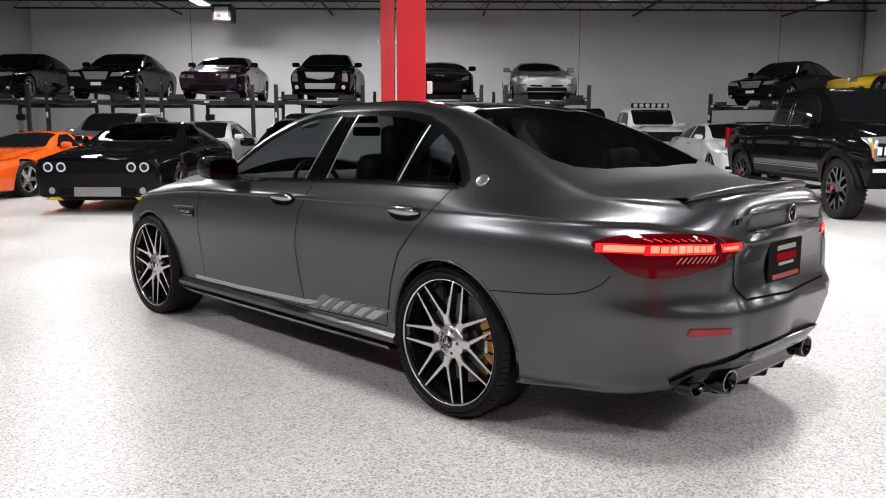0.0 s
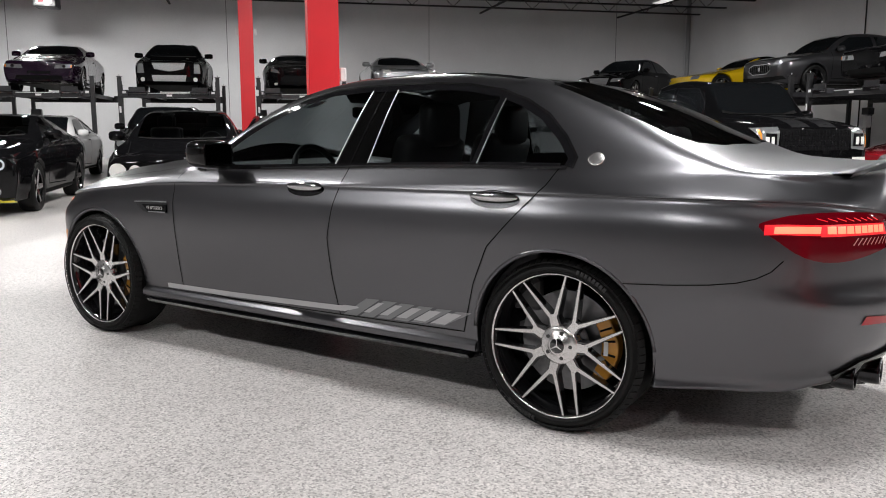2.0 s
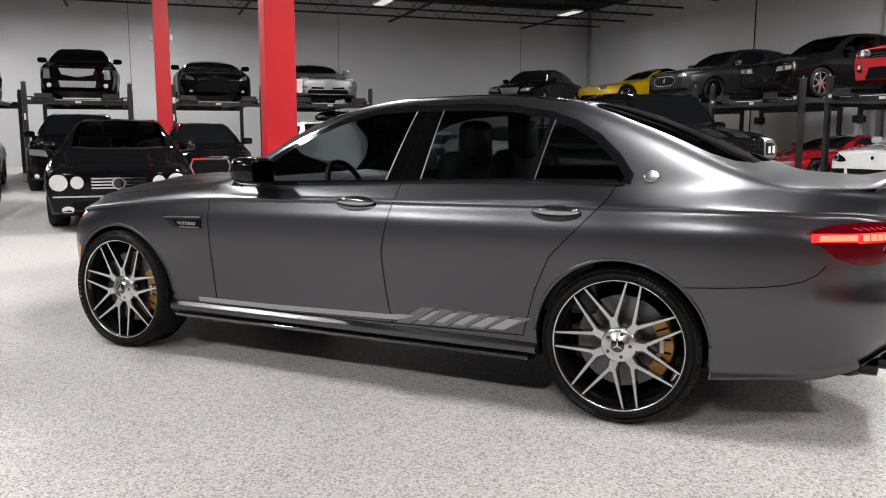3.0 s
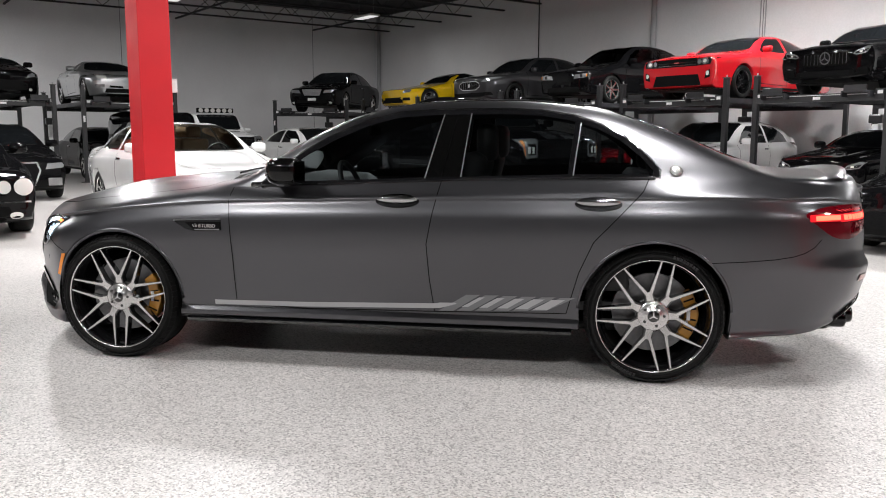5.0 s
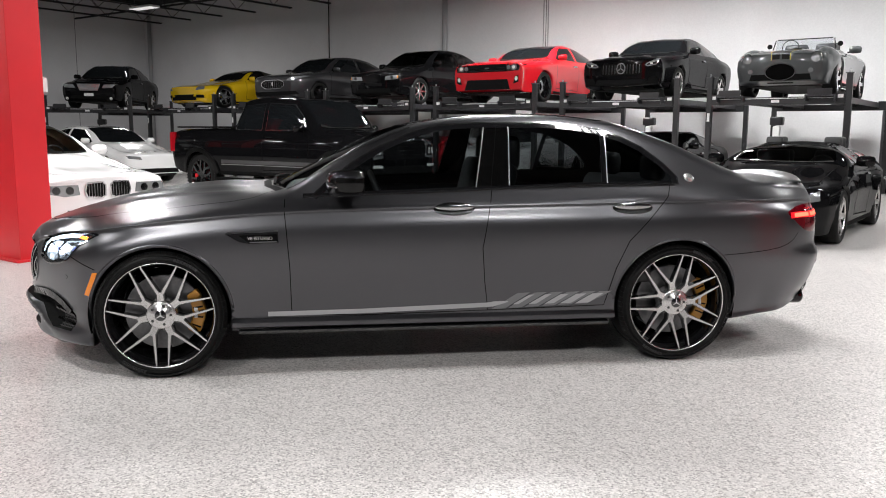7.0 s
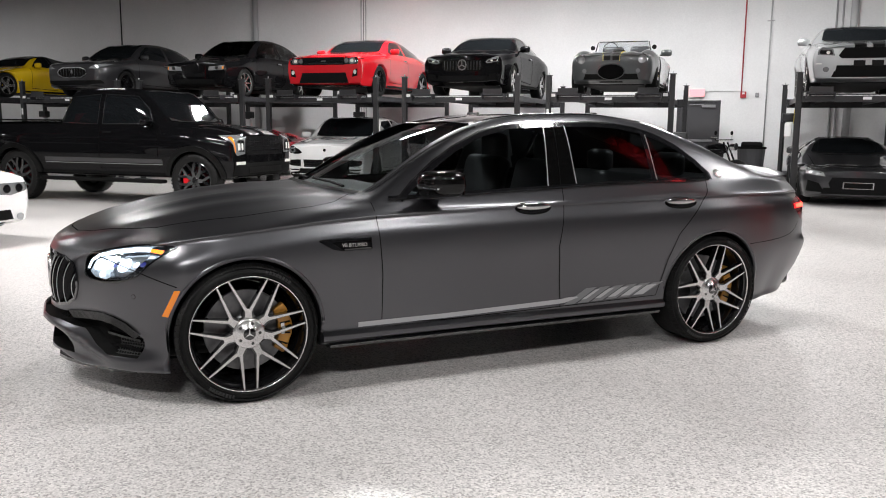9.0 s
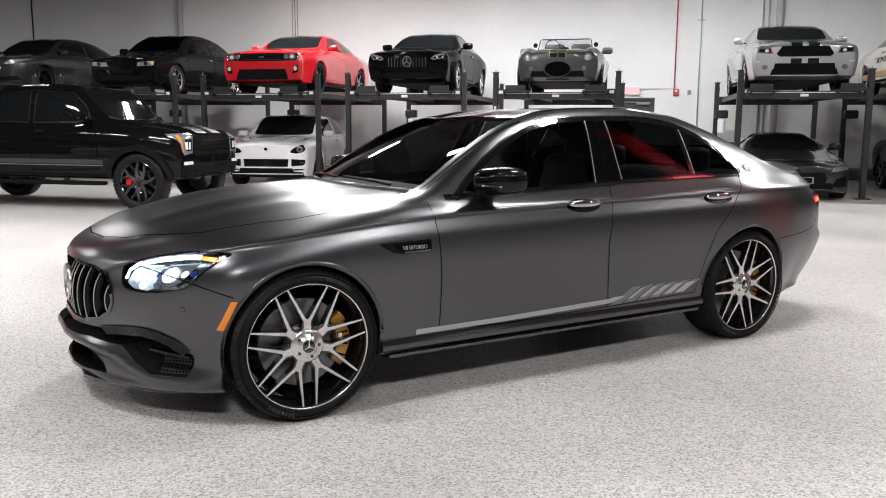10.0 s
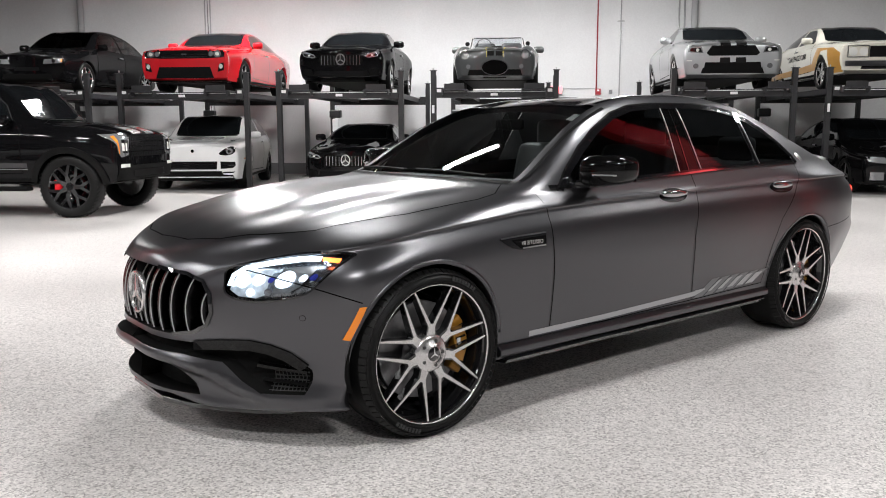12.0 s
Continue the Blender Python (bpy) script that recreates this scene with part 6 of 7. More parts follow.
def hero_wheel(m, width, turn, face_fwd):
    """wheel > tyre, rim, spokes, hub cap, disc, caliper."""
    w = part("wheel", lathe([(0.288, width * 0.42), (0.276, width * 0.36), (0.262, 0.02), (0.24, -width * 0.45), (0.20, -width * 0.45)], 64), M_RIMBLACK, hero, "gloss black wheel barrel", soft=True, m=m)
    part("tyre", tyre_mesh(TYRE, 0.286, width), M_TYRE, w, soft=True)
    part("tread", tread(TYRE, width), M_TYRE, w)["kind"] = "stuff"
    part("rim_lip", lathe([(0.290, width * 0.40), (0.2915, width * 0.462), (0.289, width * 0.472), (0.2845, width * 0.45)], 72), M_RIMFACE, w, soft=True)
    xf = width * 0.40
    face, sides = [], []
    for k in range(7):
        a = turn + 2 * math.pi * k / 7
        root = (math.cos(a) * 0.055, math.sin(a) * 0.055)
        knee = (math.cos(a) * 0.125, math.sin(a) * 0.125)
        bars = [(root, knee, 0.056, 0.044, xf - 0.010, xf - 0.003)]
        for s in (-1, 1):
            e = a + s * radians(19.4)
            b = a + s * radians(4.0)
            bars.append(((math.cos(b) * 0.112, math.sin(b) * 0.112), (math.cos(e) * 0.283, math.sin(e) * 0.283), 0.022, 0.0105, xf - 0.005, xf + 0.008))
        for p, q, w0, w1, x0, x1 in bars:
            face.append(spoke_bar(p, q, w0 * 0.70, w1 * 0.66, 0.004, 0.004, x0, x1))
            sides.append(spoke_bar(p, q, w0, w1, 0.040, 0.030, x0 - 0.003, x1 - 0.003))
    part("spoke_face", join(face), M_RIMFACE, w, "machined bright spoke faces")
    part("spoke_side", join(sides), M_RIMBLACK, w, "gloss black spoke flanks")
    part("hub", lathe([(0.0, xf + 0.008), (0.036, xf + 0.008), (0.040, xf + 0.003), (0.066, xf - 0.002), (0.076, xf - 0.006), (0.084, xf - 0.016), (0.088, xf - 0.04)], 40), M_RIMFACE, w, soft=True)
    for k in range(5):
        part("hub_bolt", tube(0.008, 0.012, pose(xf - 0.004, 0.053 * math.cos(k * 1.2566), 0.053 * math.sin(k * 1.2566), 0, 90), 8), M_RIMBLACK, w)
    part("hub_cap", lathe([(0.0, xf + 0.011), (0.028, xf + 0.011), (0.031, xf + 0.007)], 28), M_GLOSSBLK, w, soft=True)
    star = join([spoke_bar((0, 0), (math.cos(a) * 0.025, math.sin(a) * 0.025), 0.007, 0.002, 0.003, 0.003, xf + 0.014, xf + 0.013) for a in (math.pi / 2, math.pi / 2 + 2.094, math.pi / 2 + 4.189)])
    part("cap_emblem", star, M_CHROME, w)
    for a0 in (0.9, 0.9 + math.pi):      # raised plain bars where the tyre carries its moulded name
        for k in range(8):
            a = a0 + 0.055 * k
            part("sidewall_bar", spoke_bar((math.cos(a) * 0.309, math.sin(a) * 0.309), (math.cos(a) * 0.326, math.sin(a) * 0.326), 0.011, 0.011, 0.004, 0.004, width * 0.5 + 0.002, width * 0.5 + 0.001), M_TYREBAR, w)
    for q in (0.299, 0.334):
        part("sidewall_ridge", lathe([(q - 0.002, width * 0.485), (q, width * 0.507), (q + 0.002, width * 0.485)], 72), M_TYRE, w, soft=True)
    part("brake_disc", lathe([(0.09, 0.015), (0.205, 0.015), (0.205, -0.02), (0.09, -0.02)], 48), M_DISC, w)
    part("disc_bell", lathe([(0.0, 0.03), (0.08, 0.03), (0.095, -0.01)], 32), M_DISC, w, soft=True)
    arc = [radians(-36 + 9 * k) for k in range(9)]
    wob = [0.0, 0.004, 0.0, 0.006, 0.008, 0.006, 0.0, 0.004, 0.0]
    ol = [(face_fwd * math.cos(a) * (0.222 + q), math.sin(a) * (0.222 + q)) for a, q in zip(arc, wob)] + [(face_fwd * math.cos(a) * 0.158, math.sin(a) * 0.158) for a in arc[::-1]]
    cal = prism(ol, 0.055, "x", 0.0, 0.007)
    cal = part("caliper", cal, M_BRONZE, w, "bronze brake caliper")
    for k in (1.5, 3.2, 5.0, 6.6):
        a = radians(-36 + 9 * k)
        part("caliper_rib", spoke_bar((face_fwd * math.cos(a) * 0.165, math.sin(a) * 0.165), (face_fwd * math.cos(a) * 0.218, math.sin(a) * 0.218), 0.007, 0.009, 0.006, 0.006, 0.058, 0.058), M_MATTBLK, cal)
    part("caliper_plate", spoke_bar((face_fwd * 0.178, -0.028), (face_fwd * 0.178, 0.028), 0.016, 0.016, 0.004, 0.004, 0.060, 0.060), M_STICKER, cal)
    return w


for cy, width, tn in ((FA, 0.265, -1.571 + 0.449), (RA, 0.285, 1.35 + 0.449)):
    hero_wheel(pose(-0.93 + width / 2 - 0.005, cy, TYRE, 0, 0, 180), width, tn, 1)
    hero_wheel(pose(0.93 - width / 2 + 0.005, cy, TYRE), width, tn, -1)

# lamps
for s in (-1, 1):
    lens = lamp_r.copy() if s > 0 else mirrored(lamp_r)
    tl = part("tail_light", lens, M_REDLENS, hero, "red tail light cluster, lit", soft=True)
    # wider dim strips draw the red fringe of glow round the lit bars
    part("glow_fringe", ribbon(skin, [(-2.205, 0.849), (-2.27, 0.851), (-2.37, 0.849)], (1, 2), s, 0.034, 0.0035), M_REDSOFT, tl)
    part("glow_fringe", ribbon(skin, [(s * 0.765, 0.847), (s * 0.66, 0.849), (s * 0.54, 0.847)], (0, 2), -1, 0.038, 0.004), M_REDSOFT, tl)
    part("glow_fringe", ribbon(skin, [(s * 0.51, 0.849), (s * 0.40, 0.850)], (0, 2), -1, 0.034, 0.004), M_REDSOFT, tl)
    part("light_bar", ribbon(skin, [(-2.235, 0.849), (-2.30, 0.850), (-2.37, 0.849)], (1, 2), s, 0.022, 0.005), M_REDGLOW, tl)
    for k in range(8):
        x0 = 0.750 - 0.0245 * k
        part("light_bar", patch(skin, [(s * x0, 0.837), (s * (x0 - 0.021), 0.837), (s * (x0 - 0.030), 0.861), (s * (x0 - 0.009), 0.861)], (0, 2), -1, 0.006, 0.02), M_REDGLOW, tl)
    part("light_bar", ribbon(skin, [(s * 0.50, 0.847), (s * 0.42, 0.848)], (0, 2), -1, 0.014, 0.006), M_REDGLOW, tl)
    for k in range(9):
        part("clear_fin", ribbon(skin, [(s * (0.53 + 0.017 * k), 0.821), (s * (0.55 + 0.017 * k), 0.797)], (0, 2), -1, 0.0035, 0.003), M_PINKFIN, tl)
    for k in range(8):
        part("upper_fin", ribbon(skin, [(s * (0.56 + 0.024 * k), 0.877), (s * (0.575 + 0.024 * k), 0.887)], (0, 2), -1, 0.004, 0.003), M_REDSOFT, tl)
    part("rear_reflector", patch(skin, [(s * 0.65, 0.548), (s * 0.48, 0.538), (s * 0.48, 0.512), (s * 0.655, 0.516)], (0, 2), -1, 0.004, 0.012), M_TAILRED, hero, soft=True)
    lens = lamp_f.copy() if s > 0 else mirrored(lamp_f)
    inner = pushed(lens, (-s * 0.03, -0.05, 0))
    hl = part("headlight", lens, M_LENS, hero, "lit LED headlight behind a clear lens", soft=True)
    part("housing", inner, M_LAMPIN, hl, soft=True)
    # the inner reflector glows by itself in place of mirrored LED light
    part("reflector", patch(skin, [(s * a, b) for a, b in ((0.524, 0.645), (0.56, 0.618), (0.62, 0.612), (0.655, 0.63), (0.650, 0.735), (0.58, 0.728), (0.534, 0.705))], (0, 2), 1, -0.024, 0.03), M_REFLECT, hl, "lamp reflector with an added glow")
    part("reflector", patch(skin, [(s * a, b) for a, b in ((0.672, 0.632), (0.72, 0.638), (0.752, 0.665), (0.775, 0.755), (0.672, 0.738))], (0, 2), 1, -0.024, 0.03), M_LAMPCLEAR, hl)
    for cx, cz, rad_, mm in ((0.565, 0.682, 0.027, M_HEADGLOW), (0.615, 0.690, 0.024, M_HEADGLOW), (0.70, 0.692, 0.036, M_HEADGLOW), (0.658, 0.690, 0.013, M_BLUELENS), (0.752, 0.700, 0.016, M_HEADDIM), (0.780, 0.705, 0.014, M_BLUELENS), (0.60, 0.636, 0.018, M_HEADDIM), (0.66, 0.640, 0.016, M_LAMPIN)):
        part("light_unit", patch(skin, [(s * cx + rad_ * 0.8 * math.cos(k * math.pi / 6), cz + rad_ * math.sin(k * math.pi / 6)) for k in range(12)], (0, 2), 1, -0.018, 0.03), mm, hl)
    part("running_light", ribbon(skin, [(s * 0.528, 0.66), (s * 0.530, 0.70), (s * 0.56, 0.725), (s * 0.64, 0.748), (s * 0.72, 0.764), (s * 0.77, 0.768)], (0, 2), 1, 0.016, -0.006), M_HEADGLOW, hl)
    part("bezel", ribbon(skin, [(s * a, b) for a, b in LAMP_F], (0, 2), 1, 0.007, 0.002, True), M_GLOSSBLK, hl)
    on_side("indicator", [(1.840, 0.766), (1.895, 0.772), (1.900, 0.757), (1.855, 0.750)], M_AMBERGLOW, 0.002, sides=(s,), parent=hl)
    on_side("side_marker", [(1.812, 0.585), (1.785, 0.585), (1.842, 0.455), (1.868, 0.460)], M_AMBER, 0.005, sides=(s,), label="amber side marker reflector")
    part("parking_sensor", patch(skin, [(s * 0.765 + 0.008 * math.cos(k * 0.7854), 0.545 + 0.010 * math.sin(k * 0.7854)) for k in range(8)], (0, 2), 1, 0.003, 0.03), M_SATIN, hero)
    part("sensor_gap", patch(skin, [(s * 0.765 + 0.0095 * math.cos(k * 0.7854), 0.545 + 0.012 * math.sin(k * 0.7854)) for k in range(8)], (0, 2), 1, 0.0015, 0.03), M_SEAM, hero)
lamp_f.free()
lamp_r.free()
# grille with upright slats
grille = part("grille", both(recessed(grille_f, (0, -0.07, 0))), M_MATTBLK, hero, "black grille with upright slats")
for k in range(13):
    x = -0.434 + 0.0723 * k
    z0, z1 = 0.450 + 0.045 * max(0, abs(x) - 0.33) / 0.1, 0.692 - 0.045 * max(0, abs(x) - 0.33) / 0.1
    y0 = skin.ray_cast(Vector((x, 4, (z0 + z1) / 2)), Vector((0, -1, 0)))[0].y - 0.004
    bow = [(y0 + 0.006 - 0.020 * a * a - 0.012 * a - 0.012 * max(0, a) ** 3, (z0 + z1) / 2 + (z1 - z0) / 2 * a) for a in (-1, -0.75, -0.5, -0.25, 0, 0.25, 0.5, 0.75, 1)]
    ln = bow + [(y0 - 0.085, z1), (y0 - 0.055, z0)]
    sl = part("slat", prism(ln, 0.034, "x", x - 0.017, 0.006), M_SLAT, grille, "dark upright slat with a painted pale highlight")
    # a light grey strip paints the thin highlight down each slat
    part("slat_highlight", prism([(a + 0.002, b) for a, b in bow] + [(a - 0.003, b) for a, b in bow[::-1]], 0.004, "x", x - 0.015), M_STRIPE_LT, sl)
part("grille_frame", ribbon(skin, [(-a, b) for a, b in GRILLE[1:9]], (0, 2), 1, 0.014, 0.004), M_GLOSSBLK, grille)
part("grille_frame", ribbon(skin, GRILLE[1:9], (0, 2), 1, 0.014, 0.004), M_GLOSSBLK, grille)
ym = skin.ray_cast(Vector((0, 4, 0.575)), Vector((0, -1, 0)))[0].y
gb = part("grille_badge", lathe([(0.088, -0.01), (0.092, 0.010), (0.084, 0.016), (0.076, 0.008), (0.076, 0.0)], 40), M_RIMFACE, hero, "round chrome badge", soft=True, m=pose(0, ym - 0.002, 0.575, 0, 0, 90))
part("badge_field", lathe([(0.0, 0.002), (0.078, 0.002)], 32), M_GLOSSBLK, gb)
part("badge_bars", join([spoke_bar((0, 0), (math.cos(a) * 0.078, math.sin(a) * 0.078), 0.022, 0.006, 0.006, 0.006, 0.014, 0.010) for a in (math.pi / 2, math.pi / 2 + 2.094, math.pi / 2 + 4.189)]), M_RIMFACE, gb)
# bumper openings
part("bumper_slot", both(recessed(slot_f, (0, -0.06, 0))), M_MATTBLK, hero, "black bumper slot")
part("lower_grille", both(recessed(lower_f, (0, -0.09, 0))), M_MATTBLK, hero, "black lower bumper grille")
for s in (-1, 1):
    for k in range(2):
        part("intake_bar", ribbon(skin, [(s * (0.60 + 0.025 * k), 0.342 - 0.05 * k), (s * (0.745 + 0.004 * k), 0.318 - 0.045 * k)], (0, 2), 1, 0.013, -0.004, thick=0.02), M_PILLAR, hero)
    for k in range(9):
        part("intake_mesh", ribbon(skin, [(s * (0.65 + 0.011 * k), 0.335), (s * (0.66 + 0.0105 * k), 0.255)], (0, 2), 1, 0.003, -0.022), M_PLASTIC, hero)
    for k in range(7):
        part("intake_mesh", ribbon(skin, [(s * 0.65, 0.330 - 0.012 * k), (s * 0.75, 0.325 - 0.012 * k)], (0, 2), 1, 0.003, -0.020), M_PLASTIC, hero)
    part("bumper_wing", ribbon(skin, [(s * 0.40, 0.412), (s * 0.50, 0.424), (s * 0.60, 0.430), (s * 0.66, 0.418), (s * 0.71, 0.392), (s * 0.748, 0.345)], (0, 2), 1, 0.040, 0.010, thick=0.018), M_PILLAR, hero, "gloss black bumper winglet")
# splitter under the nose
front = [(curve_at(HT["w"], y) - 0.07, y - 0.004) for y in (2.0, 2.09, 2.18, 2.25, 2.30, 2.335)]
front[0] = (front[0][0] - 0.02, 1.98)
outline = [(x, y) for x, y in front] + [(-x, y) for x, y in front[::-1]] + [(-0.5, 1.95), (0.5, 1.95)]
part("splitter", prism(outline, 0.022, "z", 0.135, 0.003), M_GLOSSBLK, hero, "gloss black front splitter")
# door handles
for y in (-0.14, -1.18):
    for s in (-1, 1):
        ol = [(y + 0.118 * math.cos(k * math.pi / 10), 0.910 + 0.036 * math.sin(k * math.pi / 10)) for k in range(20)]
        # dark oval on the skin stands for the shaded hollow behind the handle
        cup = part("handle_cup_shade", patch(skin, ol, (1, 2), s, 0.0015, 0.02), M_SLAT, hero, "dark patch for the shade of the handle recess", soft=True)
        xs = abs(skin.ray_cast(Vector((s * 4, y, 0.918)), Vector((-s, 0, 0)))[0].x)
        bm = bmesh.new()
        bmesh.ops.create_uvsphere(bm, u_segments=24, v_segments=12, radius=1, matrix=pose(s * (xs + 0.014), y, 0.921, s * 0, 0, 0) @ Matrix.Diagonal((0.016, 0.112, 0.022, 1)))
        part("door_handle", bm, M_HANDLE, hero, "bright chrome pull handle", soft=True)
# mirrors
for s in (-1, 1):
    bm = bmesh.new()
    bmesh.ops.create_uvsphere(bm, u_segments=32, v_segments=18, radius=1)
    for v in bm.verts:      # a rounded block, drawn out towards its tip and flat behind
        x, y, z = (math.copysign(abs(c) ** 0.62, c) for c in v.co)
        y = max(y, -0.72)
        v.co = (s * (0.958 + 0.118 * x), 0.45 + 0.105 * y * (1 - 0.16 * x) - 0.02 * x, 1.062 + 0.073 * z * (1 - 0.10 * x) + 0.008 * x)
    if s < 0:
        bmesh.ops.reverse_faces(bm, faces=bm.faces)
    mi = part("mirror", bm, M_PILLAR, hero, "gloss black door mirror", soft=True)
    part("mirror_strip", prism([(s * 0.86, 0.553), (s * 0.96, 0.560), (s * 1.05, 0.525), (s * 1.05, 0.512), (s * 0.96, 0.545), (s * 0.86, 0.540)], 0.010, "z", 1.040, 0.002), M_CHROME, mi, "slim chrome indicator strip")
    part("mirror_foot", prism([(s * 0.82, 0.55), (s * 0.93, 0.51), (s * 0.93, 0.42), (s * 0.82, 0.40)], 0.032, "z", 0.982, 0.01), M_GLOSSBLK, mi)
    # near-black metal stands for the dark view this glass would mirror
    part("mirror_glass", box(0.17, 0.006, 0.105, s * 0.965, 0.370, 1.010, 0.002), M_BLKCHROME, mi)
# boot spoiler, badges, exhausts, diffuser
lip = []
for k in range(21):
    x = -0.56 + 0.056 * k
    y = -2.535 + 0.13 * (x / 0.6) ** 2
    hit = skin.ray_cast(Vector((x, y + 0.06, 3)), Vector((0, 0, -1)))[0]
    e = 1 - abs(x / 0.58) ** 3
    lip.append((x, y, hit.z, e))
sp = bmesh.new()
rows = []
for x, y, z, e in lip:
    rows.append([sp.verts.new(c) for c in ((x, y + 0.11, z + 0.001), (x, y + 0.05, z + 0.008 * e), (x, y - 0.012, z + 0.026 * e + 0.002), (x, y - 0.016, z + 0.020 * e), (x, y - 0.004, z - 0.012))])
for a, b in zip(rows, rows[1:]):
    for i in range(4):
        sp.faces.new((a[i], a[i + 1], b[i + 1], b[i]))
bmesh.ops.recalc_face_normals(sp, faces=sp.faces)
part("boot_spoiler", sp, M_SATIN, hero, "satin grey lip spoiler", soft=True)
part("boot_gap", ribbon(skin, [(-0.44, 0.83), (-0.44, 0.70), (-0.38, 0.635), (0, 0.615), (0.38, 0.635), (0.44, 0.70), (0.44, 0.83)], (0, 2), -1, 0.008, 0.002), M_SEAM, hero)
part("boot_chrome", ribbon(skin, [(-0.36, 0.905), (0, 0.912), (0.36, 0.905)], (0, 2), -1, 0.012, 0.008, thick=-0.006), M_DKCHROME, hero)
def rear_y(x, z):
    return skin.ray_cast(Vector((x, -5, z)), Vector((0, 1, 0)))[0].y
part("boot_badge", lathe([(0.036, 0.0), (0.040, 0.006), (0.033, 0.008), (0.0, 0.004)], 28), M_CHROME, hero, "round chrome badge", soft=True, m=pose(0, rear_y(0, 0.955), 0.955, 0, 0, -90))
for k in range(4):
    part("model_bar", box(0.026, 0.005, 0.024, -0.42 + 0.036 * k, rear_y(-0.4, 0.945) - 0.002, 0.933, 0.001), M_DKCHROME, hero, "dark chrome model lettering bar")
yp = rear_y(0, 0.70) - 0.012
plate = part("number_plate", box(0.33, 0.012, 0.175, 0, yp, 0.67, 0.004), M_MATTBLK, hero, "black dealer plate with plain bars")
part("plate_bar", box(0.18, 0.004, 0.02, 0, yp - 0.008, 0.80), M_STRIPE_LT, plate)
part("plate_bar", box(0.20, 0.004, 0.032, 0, yp - 0.008, 0.755), M_TAILRED, plate)
part("plate_bar", box(0.15, 0.004, 0.012, 0, yp - 0.008, 0.735), M_STRIPE_LT, plate)
part("plate_bar", box(0.26, 0.004, 0.02, 0, yp - 0.008, 0.680), M_TAILRED, plate)
edge = [(curve_at(HT["w"], y) - 0.12, y + 0.06) for y in (-2.45, -2.49, -2.53, -2.56, -2.585)]
outline = edge + [(-x, y) for x, y in edge[::-1]] + [(-0.56, -2.1), (0.56, -2.1)]
part("diffuser", prism(outline, 0.12, "z", 0.235, 0.02), M_PILLAR, hero, "gloss black rear diffuser")
part("diffuser_rim", prism([(x - 0.03, y - 0.03) for x, y in edge] + [(0.03 - x, y - 0.03) for x, y in edge[::-1]] + [(-0.6, -2.2), (0.6, -2.2)], 0.016, "z", 0.32, 0.006), M_PILLAR, hero)
panel = [(0.575, 0.27), (0.615, 0.31), (0.565, 0.365), (0.46, 0.385), (0.34, 0.415), (-0.34, 0.415), (-0.46, 0.385), (-0.565, 0.365), (-0.615, 0.31), (-0.575, 0.27)]
part("diffuser_panel", patch(skin, panel, (0, 2), -1, 0.006, 0.03, 0.006), M_PILLAR, hero, "gloss black panel above the diffuser", soft=True)
part("diffuser_lip", ribbon(skin, panel[1:9], (0, 2), -1, 0.014, 0.014, thick=0.006), M_PILLAR, hero)
part("bumper_underside", box(1.0, 0.4, 0.03, 0, -2.2, 0.25, 0.01), M_UNDER, hero)
for x in (-0.27, -0.09, 0.09, 0.27):
    part("diffuser_fin", prism([(-2.20, 0.20), (-2.44, 0.185), (-2.50, 0.20), (-2.515, 0.25), (-2.20, 0.25)], 0.012, "x", x - 0.006, 0.002), M_PILLAR, hero)
for s in (-1, 1):
    for d in (0.385, 0.515):
        yb = -2.535 + 0.55 * (d - 0.385)
        bm = lathe([(0.044, 0.06), (0.044, 0.0), (0.054, 0.0), (0.056, 0.012), (0.054, 0.13)], 28)
        bmesh.ops.scale(bm, vec=(1, 1.18, 0.92), verts=bm.verts)
        part("tailpipe", bm, M_BLKCHROME, hero, "black chrome tailpipe", soft=True, m=pose(s * d, yb - 0.025, 0.29, 0, 0, 90))
        part("pipe_inside", tube(0.046, 0.004, pose(s * d, yb + 0.02, 0.29, 90), 24), M_SEAM, hero)
# wing badges and pillar badges
for s in (-1, 1):
    v = part("wing_vent", patch(skin, [(1.115, 0.786), (1.05, 0.790), (0.835, 0.798), (0.832, 0.738), (0.99, 0.732), (1.045, 0.744), (1.085, 0.768)], (1, 2), s, 0.003, 0.02), M_GLOSSBLK, hero, "gloss black wing vent with chrome lettering")
    part("vent_bar", ribbon(skin, [(1.11, 0.788), (1.0, 0.794), (0.836, 0.799)], (1, 2), s, 0.007, 0.008, thick=0.004), M_CHROME, v)
    part("vent_fin", patch(skin, [(1.045, 0.778), (0.84, 0.784), (0.836, 0.742), (0.99, 0.738)], (1, 2), s, 0.006, 0.02), M_SLAT, v, soft=True)
    hit = skin.ray_cast(Vector((s * 4, 0.93, 0.760)), Vector((-s, 0, 0)))[0]
    word("V8 BITURBO", 0.027, M_RIMFACE, v, pose(hit.x + s * 0.011, 0.93, 0.762, 90, 0, 90 * s), squeeze=0.9)
    part("vent_edge", ribbon(skin, [(0.985, 0.740), (0.842, 0.743)], (1, 2), s, 0.006, 0.010), M_CHROME, v)
    hit = skin.ray_cast(Vector((s * 4, -1.565, 1.075)), Vector((-s, 0, 0)))
    part("pillar_badge", lathe([(0.030, 0.0), (0.034, 0.004), (0.028, 0.007), (0.0, 0.006)], 24), M_RIMFACE, hero, "small round chrome badge", soft=True,
         m=Matrix.Translation(hit[0]) @ Vector((hit[1] * (1 if hit[1].x * s > 0 else -1))).to_track_quat("X", "Z").to_matrix().to_4x4())
    for cy in (FA, RA):
        rad = 0.383
